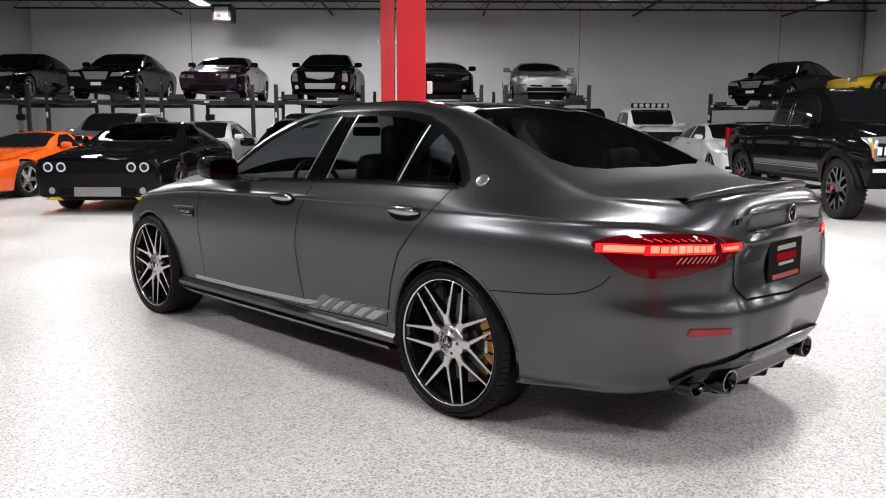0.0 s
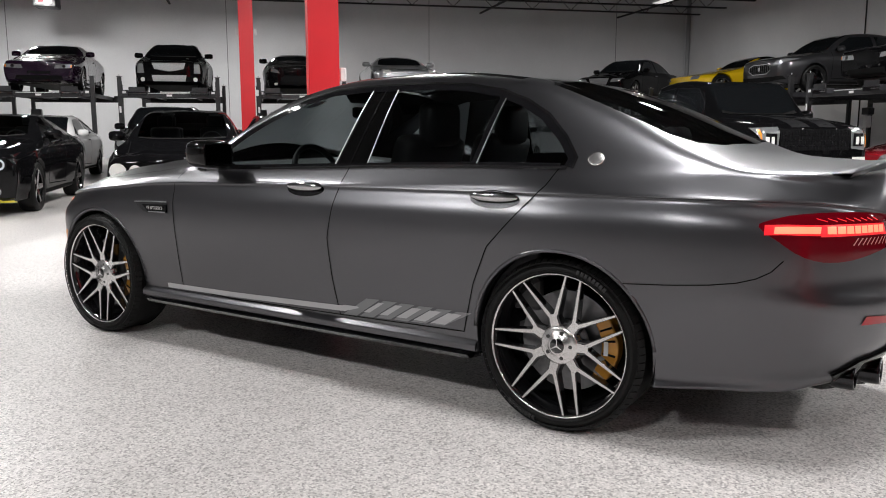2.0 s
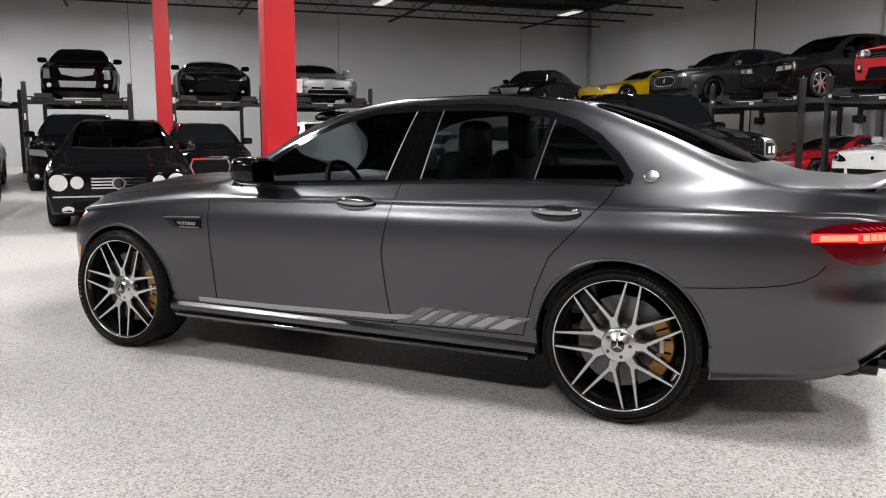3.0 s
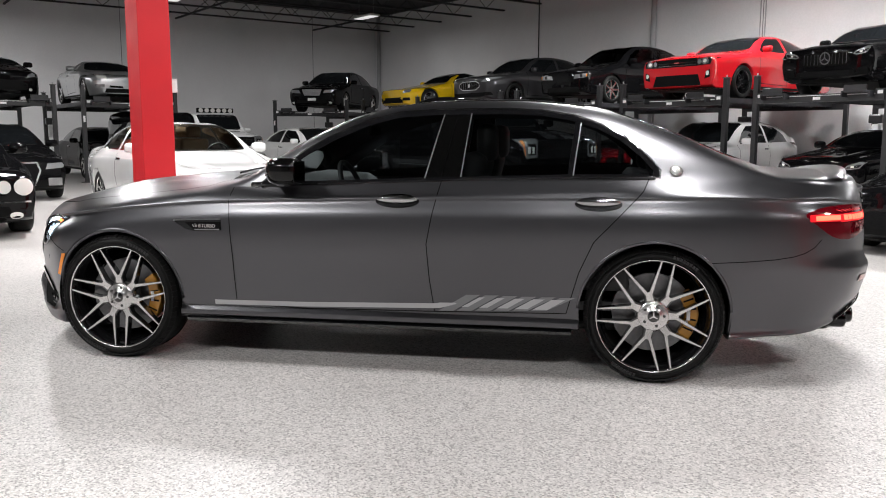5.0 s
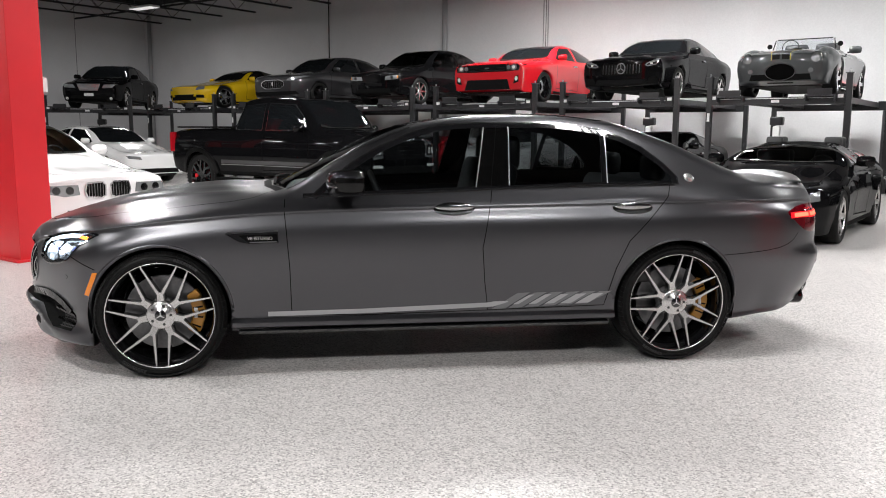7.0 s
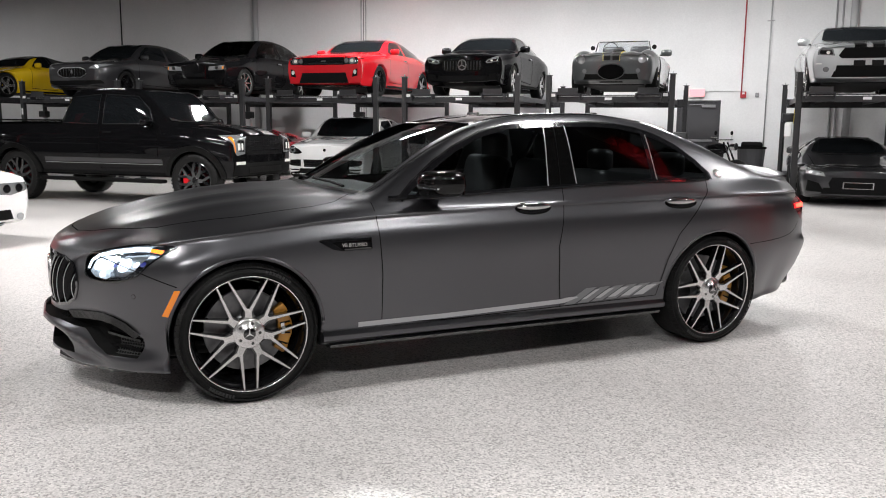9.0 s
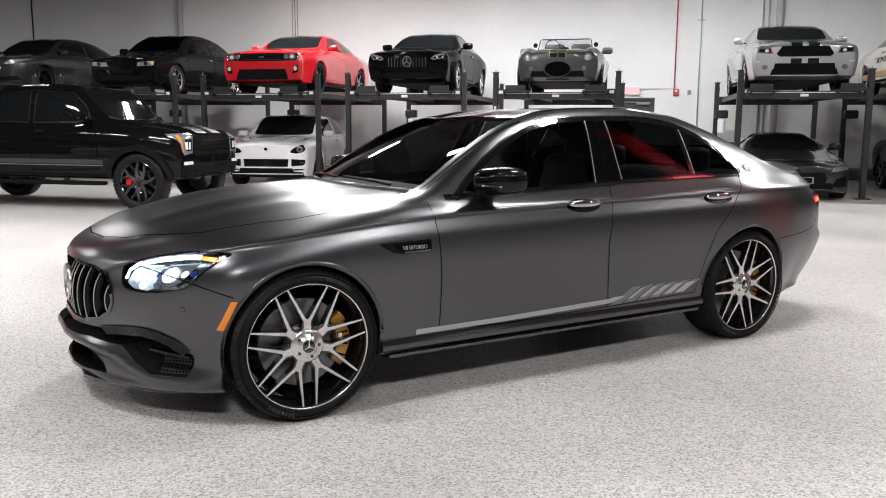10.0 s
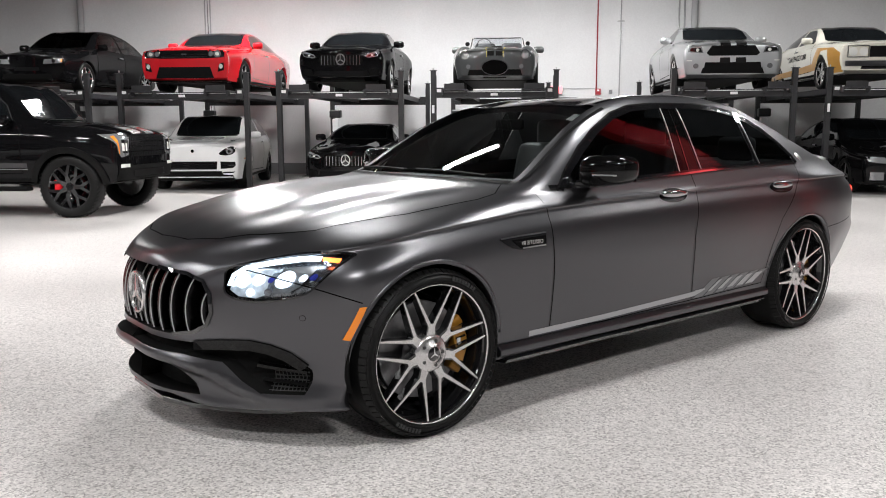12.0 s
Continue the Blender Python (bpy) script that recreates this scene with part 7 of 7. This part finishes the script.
        part("arch_lip", ribbon(skin, ring_outline(cy, TYRE, rad, 4, 176, 36), (1, 2), s, 0.014, 0.002, thick=0.003), M_SATIN, hero, soft=True)
# interior
def seat(x):
    st = part("seat", box(0.52, 0.52, 0.18, x, -0.12, 0.42, 0.06), M_SEAT, hero, "black leather bucket seat", soft=True)
    b = box(0.50, 0.15, 0.66, 0, 0, 0, 0.06)
    bmesh.ops.rotate(b, cent=(0, 0, 0), matrix=Matrix.Rotation(radians(14), 3, "X"), verts=b.verts)
    bmesh.ops.translate(b, verts=b.verts, vec=(x, -0.36, 0.52))
    part("backrest", b, M_SEAT, st, soft=True)
    b = box(0.27, 0.11, 0.22, x, -0.56, 1.10, 0.045)
    part("headrest", b, M_SEAT, st, soft=True)


for x in (-0.37, 0.37):
    seat(x)
bench = part("rear_bench", box(1.30, 0.50, 0.18, 0, -1.05, 0.45, 0.06), M_SEAT, hero, soft=True)
b = box(1.30, 0.16, 0.55, 0, 0, 0, 0.06)
bmesh.ops.rotate(b, cent=(0, 0, 0), matrix=Matrix.Rotation(radians(20), 3, "X"), verts=b.verts)
bmesh.ops.translate(b, verts=b.verts, vec=(0, -1.28, 0.52))
part("backrest", b, M_SEAT, bench, soft=True)
for x in (-0.4, 0.4):
    part("headrest", box(0.26, 0.10, 0.16, x, -1.50, 1.04, 0.04), M_SEAT, bench, soft=True)
dash = prism([(0.30, 0.62), (0.31, 0.92), (0.40, 0.985), (0.70, 1.005), (0.82, 0.985), (0.86, 0.94), (0.86, 0.62)], 1.30, "x", -0.65, 0.02)
part("dashboard", dash, M_INTGREY, hero, "grey dashboard", soft=False)
wheel = bmesh.new()
major, minor = 0.175, 0.016
ringv = [[wheel.verts.new(((major + minor * math.cos(b_)) * math.cos(a_), minor * math.sin(b_), (major + minor * math.cos(b_)) * math.sin(a_))) for b_ in [2 * math.pi * k / 8 for k in range(8)]] for a_ in [2 * math.pi * k / 32 for k in range(32)]]
for i in range(32):
    for k in range(8):
        wheel.faces.new((ringv[i][k], ringv[(i + 1) % 32][k], ringv[(i + 1) % 32][(k + 1) % 8], ringv[i][(k + 1) % 8]))
box(0.30, 0.03, 0.05, 0, 0, -0.025, 0.01, wheel)
box(0.05, 0.03, 0.16, 0, 0, -0.17, 0.01, wheel)
bmesh.ops.recalc_face_normals(wheel, faces=wheel.faces)
part("steering_wheel", wheel, M_SEAT, hero, "black three-spoke steering wheel", soft=True, m=pose(-0.37, 0.24, 0.93, -22))
part("cabin_floor", box(1.5, 2.6, 0.05, 0, -0.35, 0.33), M_SEAT, hero)
for s in (-1, 1):
    part("door_card", box(0.05, 2.1, 0.5, s * 0.80, -0.3, 0.45, 0.02), M_SEAT, hero)
part("firewall", box(1.5, 0.05, 0.6, 0, 0.90, 0.35), M_UNDER, hero)
part("rear_mirror", box(0.22, 0.03, 0.06, 0, 0.20, 1.25, 0.012), M_MATTBLK, hero, soft=True)
part("parcel_shelf", box(1.25, 0.5, 0.04, 0, -1.72, 1.0, 0.01), M_SEAT, hero)

# ---- parked cars ----
def cabin(spec, up=0.05, ahead=0.17):
    """The same car with its cabin taller and further forward."""
    return dict(spec, roof=spec["roof"] + up, rf=spec["rf"] + ahead, yc=spec["yc"] + ahead * 0.6, rr=spec["rr"] + ahead * 0.2)


def on_a(k, spec, z=DECK_A, back=0.15):
    a, b = ROW_A[k]
    return room((a + b) / 2, ROW_A_V - back - spec["nose"], z)


def on_b(k, spec, z=DECK_B, back=0.15):
    a, b = ROW_B[k]
    return room(ROW_B_U + back + spec["nose"], (a + b) / 2, z, 90)


COBRA = dict(SPORT, nose=1.95, tail=-1.95, w=0.88, hood=0.80, cowl=0.92, roof=0.96, deck=0.96, belt=0.86, yc=0.3, rf=0.0, rr=-0.5, rb=-1.0, fa=1.2, ra=-1.15, nose_w=0.80, blunt=0.16, zb=0.2, tyre=0.34)
CLASSIC = dict(COUPE, nose=2.55, tail=-2.6, w=0.96, hood=0.86, nose_w=0.92, blunt=0.05, zb=0.26, roof=1.38)
MUSCLE = dict(COUPE, nose=2.4, tail=-2.5, w=0.97, hood=0.88, cowl=1.04, belt=1.0, nose_w=0.86, blunt=0.07, roof=1.40, tyre=0.35)
SALOON = dict(SEDAN, hood=0.80, nose_w=0.80, blunt=0.10)
LOW = dict(SPORT, hood=0.66, nose_w=0.70, blunt=0.15)
VIPER = dict(SPORT, hood=0.70, nose_w=0.66, blunt=0.17, roof=1.23, cowl=0.94, belt=0.9)
JEEP = dict(SUV, hood=1.12, cowl=1.22, roof=1.86, deck=1.3, belt=1.2, yc=0.75, rf=0.5, rr=-1.9, rb=-2.2, nose=2.1, tail=-2.3, nose_w=0.9, blunt=0.05, roof_w=0.8, zb=0.45, tyre=0.42)


def place(name, label, m, paint_m, spec, kind, **kw):
    face, lines = nose_of(kind)
    return parked_car(name, label, m, paint_m, spec, face=face, lines=lines, **kw)


# on the lifts along the long wall
cobra, cobra_tree, _ = place("roadster", "grey open vintage roadster with black and gold stripes on a lift", on_a(0, COBRA), P_GREY, COBRA, "cobra", stripes=0.10, open_top=True, rim=M_CHROME)
place("convertible", "black convertible with upright grille slats on a lift", on_a(1, COUPE), P_BLACK, cabin(dict(COUPE, hood=0.84, nose_w=0.84)), "slats", top_m=M_SEAT)
place("muscle_car", "red muscle coupe with black wheels on a lift", on_a(2, MUSCLE), P_RED, cabin(MUSCLE), "camaro", rim=M_RIMBLACK)
place("compact_car", "black compact saloon with silver wheels on a lift", on_a(3, SALOON), P_BLACK, cabin(dict(SALOON, nose=2.25, tail=-2.3, hood=0.82)), "rounded", spokes=7, glass=M_GLASS, inside_m=M_SEAT)
place("sedan", "satin charcoal sports saloon on a lift", on_a(4, SALOON), P_GREYMAT, cabin(dict(SALOON, w=0.96, hood=0.84, nose_w=0.74, blunt=0.16), 0.03, 0.2), "oval", rim=M_RIMBLACK)
place("sports_car", "yellow sports car with a black roof on a lift", on_a(5, LOW), P_YELLOW, cabin(LOW, 0.05, 0.1), "wedge", top_m=P_BLACK)
place("muscle_car", "silver muscle coupe with black racing stripes on a lift", on_a(6, MUSCLE), P_SILVER, cabin(MUSCLE), "mustang", stripes=0.15, deck_stripe=True)
pace, pace_tree, pace_s = place("classic_coupe", "white and gold classic coupe with door lettering on a lift", on_a(7, CLASSIC), P_CREAM, cabin(CLASSIC, 0.05), "classic")
# under those lifts
place("suv", "white sport utility car parked beneath a lift", room(12.22, -12.97, 0, 9), P_WHITE, dict(SUV, nose_w=0.80, blunt=0.22, hood=0.94, cowl=1.07, belt=1.04, roof=1.56, zb=0.22, rf=0.15, rr=-1.35, rb=-2.3, roof_w=0.69), "cayenne", rim=M_RIMBLACK)
place("coupe", "black coupe with upright grille slats beneath a lift", room(8.86, -11.17 - 2.3), P_BLACK, dict(COUPE, hood=0.84), "slats")
place("sports_car", "black low convertible parked in front of a lift", room(4.7, -5.5 - 2.2), P_BLACK, VIPER, "low_wide", spokes=6, glass=M_GLASS, inside_m=M_SEAT)
place("sports_car", "dark grey mid-engined sports car beneath a lift", room(1.37, -10.58 - 2.2), P_GREYMAT, LOW, "r8", rim=M_RIMBLACK)
place("sedan", "black saloon with slim headlights beneath a lift", room(-1.86, -10.59 - 2.35), P_BLACK, SALOON, "single_frame", rim=M_RIMBLACK)
place("sports_car", "dark red low car parked beneath a far lift", room(15.58, -11.38 - 2.2), P_DARKRED, LOW, "wedge")
# on the open floor
truck, truck_tree, truck_s = place("pickup_truck", "black lifted four-door pickup truck with off-road tyres", room(13.55, -6.8, 0, 90), P_BLACK, PICKUP, "truck", rim=M_RIMBLACK, spokes=8, trim_m=M_HANDLE, flares=M_STRIPEBLK, stripes=0.22, stripe_m=P_GREYMAT)
place("sedan", "white electric saloon parked on the hall floor", room(22.0, -7.85, 0, 90), P_WHITE, dict(SEDAN, roof=1.44), "electric")
place("sedan", "white saloon car parked beside the red column", room(13.45, -1.12, 0, 90), P_WHITE, dict(SALOON, roof=SALOON["roof"] - 0.02), "kidney", spokes=7, glass=M_SCREEN, inside_m=M_TAN, trim_m=M_GLOSSBLK)
place("limousine", "black luxury saloon with pale oval headlights and chrome grille", room(11.8 + 2.35, 2.1, 0, 90), P_BLACK, SALOON, "oval_four", glass=M_GLASS, inside_m=M_SEAT)
place("muscle_car", "black muscle coupe with lamp rings and yellow splitter guards", room(12.3 + 2.4, 5.05, 0, 90), P_BLACK, MUSCLE, "four_ring", rim=M_RIMBLACK, glass=M_GLASS, inside_m=M_SEAT)
place("sports_car", "orange sports coupe on the hall floor", room(14.6 + 2.2, 8.2, 0, 80), P_ORANGE, LOW, "low_wide")
place("suv", "silver grey utility car behind the black coupe", room(19.7 + 2.35, 8.35, 0, 90), P_SILVER, SUV, "wide")
place("sedan", "white saloon parked near the far lifts", room(18.95 + 2.35, 5.8, 0, 90), P_WHITE, SALOON, "wide")
place("sedan", "black saloon with a chrome-framed grille near the far lifts", room(17.7 + 2.35, 0.5, 0, 90), P_BLACK, SALOON, "single_frame")
place("suv", "black utility car with a pale roof behind the limousine", room(19.15 + 2.35, 3.1, 0, 90), P_BLACK, SUV, "wide", top_m=P_WHITE)
place("sedan", "black saloon in the shade of a far lift", room(24.8 + 2.35, 0.15, 0, 90), P_BLACK, SALOON, "wide")
place("sedan", "black saloon beneath a far lift", room(24.9 + 2.35, -3.4, 0, 90), P_BLACK, SALOON, "wide")
place("sedan", "black saloon under a far lift beside the wall", room(24.7 + 2.35, 3.6, 0, 90), P_BLACK, SALOON, "wide")
place("off_roader", "black boxy off-road car near the far corner", room(21.7 + 2.1, -4.05, 0, 90), P_BLACK, JEEP, "wide")
rig, rig_tree, rig_s = place("pickup_truck", "white pickup truck with a roof light bar near the far corner", room(26.3 + 2.85, -7.5, 0, 90), P_WHITE, PICKUP, "truck", rim=M_RIMBLACK)
# on the far lifts
for k, (nm, lb, pm, sp, kind) in enumerate([
        ("sedan", "black saloon on a far lift", P_BLACK, SALOON, "wide"),
        ("sedan", "black luxury saloon with a bright chrome grille on a far lift", P_BLACK, SALOON, "luxury"),
        ("coupe", "dark purple coupe on a far lift", P_PURPLE, dict(COUPE, nose_w=0.78), "rounded"),
        ("sedan", "black saloon with a V-shaped mesh grille on a far lift", P_BLACK, SALOON, "v_mesh"),
        ("sports_car", "black low sports coupe on a far lift", P_BLACK, VIPER, "low_wide"),
        ("sports_car", "silver sports car with raised lamps on a far lift", P_SILVER, LOW, "pop_up")]):
    place(nm, lb, on_b(k, sp), pm, sp, kind)
place("sedan", "black saloon with chrome grille bars on the corner lift", CORNER @ pose(0, -0.15 - SALOON["nose"], DECK_C), P_BLACK, cabin(SALOON, 0.03, 0.1), "luxury")

# ---- fittings on the walls and small things ----
for u, rad, z0, mm, nm in ((17.52, 0.085, 0.0, M_WALLPIPE, "trim"), (33.1, 0.085, 0.0, M_WALLPIPE, "trim"), (0.90, 0.085, 0.0, M_WALLPIPE, "trim"), (1.28, 0.022, 0.0, M_CONDUIT, "trim"), (1.14, 0.022, 0.0, M_CONDUIT, "trim"),
                           (2.76, 0.016, 0.0, M_CONDUIT, "trim"), (3.36, 0.016, 2.26, M_REDPIPE, "trim"), (13.99, 0.016, 0.0, M_CONDUIT, "trim"), (13.84, 0.016, 0.0, M_CONDUIT, "trim"), (22.64, 0.018, 0.0, M_STEEL_DK, "trim")):
    tagged(part(nm, tube(rad, CEIL - z0, Matrix.Translation((0, 0, (CEIL + z0) / 2)), 14), mm, m=room(u, WALL_A + rad + 0.006), soft=True), kind="structure")
tagged(part("trim", box(1.05, 0.02, 0.02, 3.9, WALL_A + 0.014, 2.28), M_CONDUIT, m=ROOM.copy()), kind="structure")
for z in (4.0, 5.5):
    tagged(part("trim", box(0.18, 0.03, 0.03, 2.76, WALL_A + 0.02, z), M_CONDUIT, m=ROOM.copy()), kind="structure")
door = thing("door_1", room((DOOR_U0 + DOOR_U1) / 2, WALL_A), "closed charcoal steel exit door with a push bar", "door", kind="structure")
part("leaf", box(0.98, 0.05, 2.0, 0, -0.06, 0.01, 0.004), M_DOOR, door)
for x in (-0.515, 0.515):
    part("frame", box(0.05, 0.16, 2.06, x, -0.075, 0.0, 0.004), M_DOOR, door)
part("frame", box(1.08, 0.16, 0.05, 0, -0.075, 2.012, 0.004), M_DOOR, door)
part("closer", box(0.34, 0.06, 0.07, -0.25, 0.0, 1.88, 0.008), M_GREYBOX, door)
part("closer_arm", box(0.36, 0.02, 0.02, 0.05, 0.0, 1.94, 0.003), M_GREYBOX, door)
part("push_bar", box(0.75, 0.05, 0.06, 0, 0.0, 1.0, 0.01), M_GREYBOX, door)
part("door_handle", tube(0.014, 0.16, pose(-0.42, -0.005, 1.12, 0, 90), 10), M_CHROME, door)
sign = thing("exit_sign", room(4.44, WALL_A + 0.05, 2.14), "glowing red and white exit sign above the door", "exit sign")
part("case", box(0.40, 0.07, 0.22, 0, 0, 0, 0.01), M_STICKER, sign)
part("face", box(0.36, 0.01, 0.18, 0, 0.038, 0.02), M_EXIT, sign)
pull = thing("fire_alarm", room(3.31, WALL_A + 0.03, 2.12), "small red fire alarm box on the white wall", "fire alarm")
part("case", box(0.14, 0.06, 0.16, 0, 0, 0, 0.01), M_REDPIPE, pull)
part("lens", box(0.06, 0.02, 0.05, 0, 0.038, 0.09, 0.008), M_STICKER, pull)
sw = thing("wall_switch", room(2.98, WALL_A + 0.02, 2.14), "small grey electrical box on the white wall", "electrical box")
part("case", box(0.09, 0.04, 0.11, 0, 0, 0, 0.006), M_GREYBOX, sw)
for z in (1.05,):
    sw = thing("wall_socket", room(3.55, WALL_A + 0.02, z), "white electrical socket box on the wall", "electrical box")
    part("case", box(0.11, 0.04, 0.14, 0, 0, 0, 0.006), M_STICKER, sw)
bin_ = thing("waste_bin", room(3.05, -16.35), "dark grey plastic waste bin beside the wall", "waste bin")
part("body", tube(0.27, 0.86, pose(0, 0, 0.43), 20, 0.33), M_DOOR, bin_, soft=False)
part("rim", lathe([(0.33, 0.0), (0.35, 0.0), (0.35, 0.05), (0.32, 0.05)], 24), M_MATTBLK, bin_, m=pose(0, 0, 0.86, 0, -90))
part("lid", box(0.5, 0.42, 0.16, 0, 0, 0.87, 0.06), M_MATTBLK, bin_, soft=True)


def motorcycle(m):
    """motorcycle > wheels, fork, tank, seat, engine, bars, mirrors."""
    b = thing("motorcycle", m, "black motorcycle parked beside the exit door", "motorcycle")
    for y in (0.72, -0.70):
        w = part("wheel", lathe([(0.22, 0.03), (0.21, 0.0), (0.22, -0.03)], 28), M_RIMBLACK, b, m=pose(0, y, 0.31))
        part("tyre", tyre_mesh(0.31, 0.22, 0.14), M_TYRE, w, soft=True)
    for x in (-0.09, 0.09):
        part("fork", tube(0.022, 0.80, pose(x, 0.56, 0.66, 24), 10), M_CHROME, b)
    tank = bmesh.new()
    bmesh.ops.create_uvsphere(tank, u_segments=18, v_segments=10, radius=1, matrix=pose(0, 0.16, 0.86) @ Matrix.Diagonal((0.15, 0.32, 0.15, 1)))
    part("tank", tank, P_BLACK, b, soft=True)
    part("seat", box(0.26, 0.62, 0.10, 0, -0.40, 0.74, 0.04), M_SEAT, b, soft=True)
    part("engine", box(0.30, 0.46, 0.36, 0, 0.05, 0.32, 0.05), M_DKCHROME, b, soft=True)
    part("exhaust", tube(0.045, 0.8, pose(0.17, -0.45, 0.36, 84), 14), M_CHROME, b, soft=True)
    part("handlebar", tube(0.014, 0.78, pose(0, 0.36, 1.08, 0, 90), 10), M_DKCHROME, b)
    for x in (-0.36, 0.36):
        mi = part("mirror", tube(0.05, 0.02, pose(x, 0.34, 1.24, 90), 14), M_MATTBLK, b)
        part("stalk", tube(0.006, 0.16, pose(x, 0.35, 1.15), 6), M_DKCHROME, mi)
    part("headlamp", tube(0.09, 0.12, pose(0, 0.62, 0.92, 90), 16), M_CHROME, b)
    return b


motorcycle(room(4.0, -15.8, 0, 60))
heater = thing("unit_heater", room(31.0, 7.69, 5.1), "dark hanging unit heater under the roof joists", "heater")
part("case", box(0.8, 0.7, 0.6, 0, 0, 0, 0.03), M_LIFT, heater)
part("panel", box(0.01, 0.5, 0.4, -0.405, 0, 0.1), M_STICKER, heater)
part("label", box(0.01, 0.16, 0.12, -0.412, 0.1, 0.12), M_REDPIPE, heater)
for y in (-0.3, 0.3):
    part("rod", tube(0.01, CEIL - 5.70 + 0.02, pose(0, y, 0.6 + (CEIL - 5.70) / 2), 8), M_CONDUIT, heater)
# the open roadster's screen, seats and wheel
for s in (-1, 1):
    part("screen_post", tube(0.012, 0.34, pose(s * 0.58, 0.22, 1.02, 18, -s * 12), 8), M_CHROME, cobra)
    part("screen_wing", tube(0.05, 0.012, pose(s * 0.66, 0.20, 1.06, 90), 14), M_MATTBLK, cobra)
    st = part("seat", box(0.46, 0.14, 0.42, s * 0.30, -0.50, 0.72, 0.06), M_SEAT, cobra, soft=True)
    bm = bmesh.new()
    bmesh.ops.create_uvsphere(bm, u_segments=20, v_segments=12, radius=1, matrix=pose(s * 0.645, 1.22, 0.62) @ Matrix.Diagonal((0.235, 0.70, 0.29, 1)))
    part("front_wing", bm, P_GREY, cobra, soft=True)
    hl = part("headlight", lathe([(0.0, 0.03), (0.06, 0.024), (0.095, 0.006), (0.10, -0.08)], 28), M_LAMPCLEAR, cobra, "round clear headlight", soft=True, m=pose(s * 0.60, 1.935, 0.67, 0, 0, 90))
    part("lamp_ring", lathe([(0.095, 0.012), (0.108, 0.012), (0.112, -0.06)], 28), M_CHROME, hl, soft=True)
part("screen_rail", tube(0.012, 1.04, pose(0, 0.17, 1.185, 0, 90), 8), M_CHROME, cobra)
part("windscreen", prism([(0.27, 0.86), (0.165, 1.18), (0.17, 1.18), (0.275, 0.86)], 1.06, "x", -0.53), M_LENS, cobra)
part("hood_scoop", box(0.26, 0.4, 0.06, 0, 0.75, 0.89, 0.03), M_STRIPEBLK, cobra, soft=True)
ringm = lathe([(0.16, 0.008), (0.168, 0.0), (0.16, -0.008), (0.152, 0.0), (0.16, 0.008)], 28)
part("steering_wheel", ringm, M_MATTBLK, cobra, soft=True, m=pose(0.30, 0.02, 1.03, 0, 0, 90))
for cx in (-0.085, 0.085):
    part("racing_stripe", ribbon(cobra_tree, [(cx, 0.66), (cx, 0.70), (cx, 0.74), (cx, 0.775)], (0, 2), 1, 0.13, 0.006, step=0.02), M_STRIPEBLK, cobra)
    part("stripe_edge", ribbon(cobra_tree, [(cx * 1.95, 0.64), (cx * 1.95, 0.70), (cx * 1.95, 0.775)], (0, 2), 1, 0.008, 0.008, step=0.02), M_YELSTICK, cobra)
for s in (-1, 1):
    part("body_stripe", ribbon(truck_tree, [(1.25, 0.74), (-1.2, 0.74)], (1, 2), s, 0.07, 0.004), P_GREYMAT, truck)
    part("body_stripe", ribbon(truck_tree, [(1.25, 0.685), (-1.2, 0.685)], (1, 2), s, 0.012, 0.004), M_STRIPE_DK, truck)
for s in (-1, 1):
    part("stripe_edge", ribbon(cobra_tree, [(s * 0.185, 1.92), (s * 0.185, 0.34)], (0, 1), 1, 0.009, 0.006, step=0.05), M_YELSTICK, cobra)
# gold panels and lettering of the classic coupe
for s in (-1, 1):
    part("gold_panel", patch(pace_tree, [(2.45, 0.62), (2.45, 0.30), (1.9, 0.30), (1.75, 0.78), (1.45, 0.78), (1.1, 0.42), (-2.3, 0.34), (-2.3, 0.44), (0.9, 0.56), (1.2, 0.86), (2.0, 0.80)], (1, 2), s, 0.004, 0.08), P_GOLD, pace, "gold painted wing panel")
    hit = pace_tree.ray_cast(Vector((s * 4, -0.15, 0.78)), Vector((-s, 0, 0)))[0]
    word("OFFICIAL PACE CAR", 0.17, M_STRIPEBLK, pace, pose(hit.x + s * 0.012, -0.25, 0.74, 90, 0, 90 * s))
    part("door_roundel", tube(0.10, 0.006, pose(hit.x + s * 0.008, -1.55, 0.76, 0, 90), 20), M_STRIPEBLK, pace)
# roof light bar of the white pickup, bed of the black pickup
bar = part("light_bar", box(1.30, 0.10, 0.16, 0, 0.62, 1.97, 0.02), M_MATTBLK, rig)
for k in range(6):
    part("spot_lamp", tube(0.075, 0.02, pose(-0.52 + 0.208 * k, 0.68, 2.05, 90), 16), M_PALELAMP, bar)
for ob in (truck, rig):
    part("bed_floor", box(1.55, 1.75, 0.03, 0, -1.95, 1.385, 0.01), M_MATTBLK, ob)
    for s in (-1, 1):
        t = part("tail_lamp", box(0.07, 0.16, 0.40, s * 0.90, -2.80, 0.90, 0.02), M_TAILRED, ob)
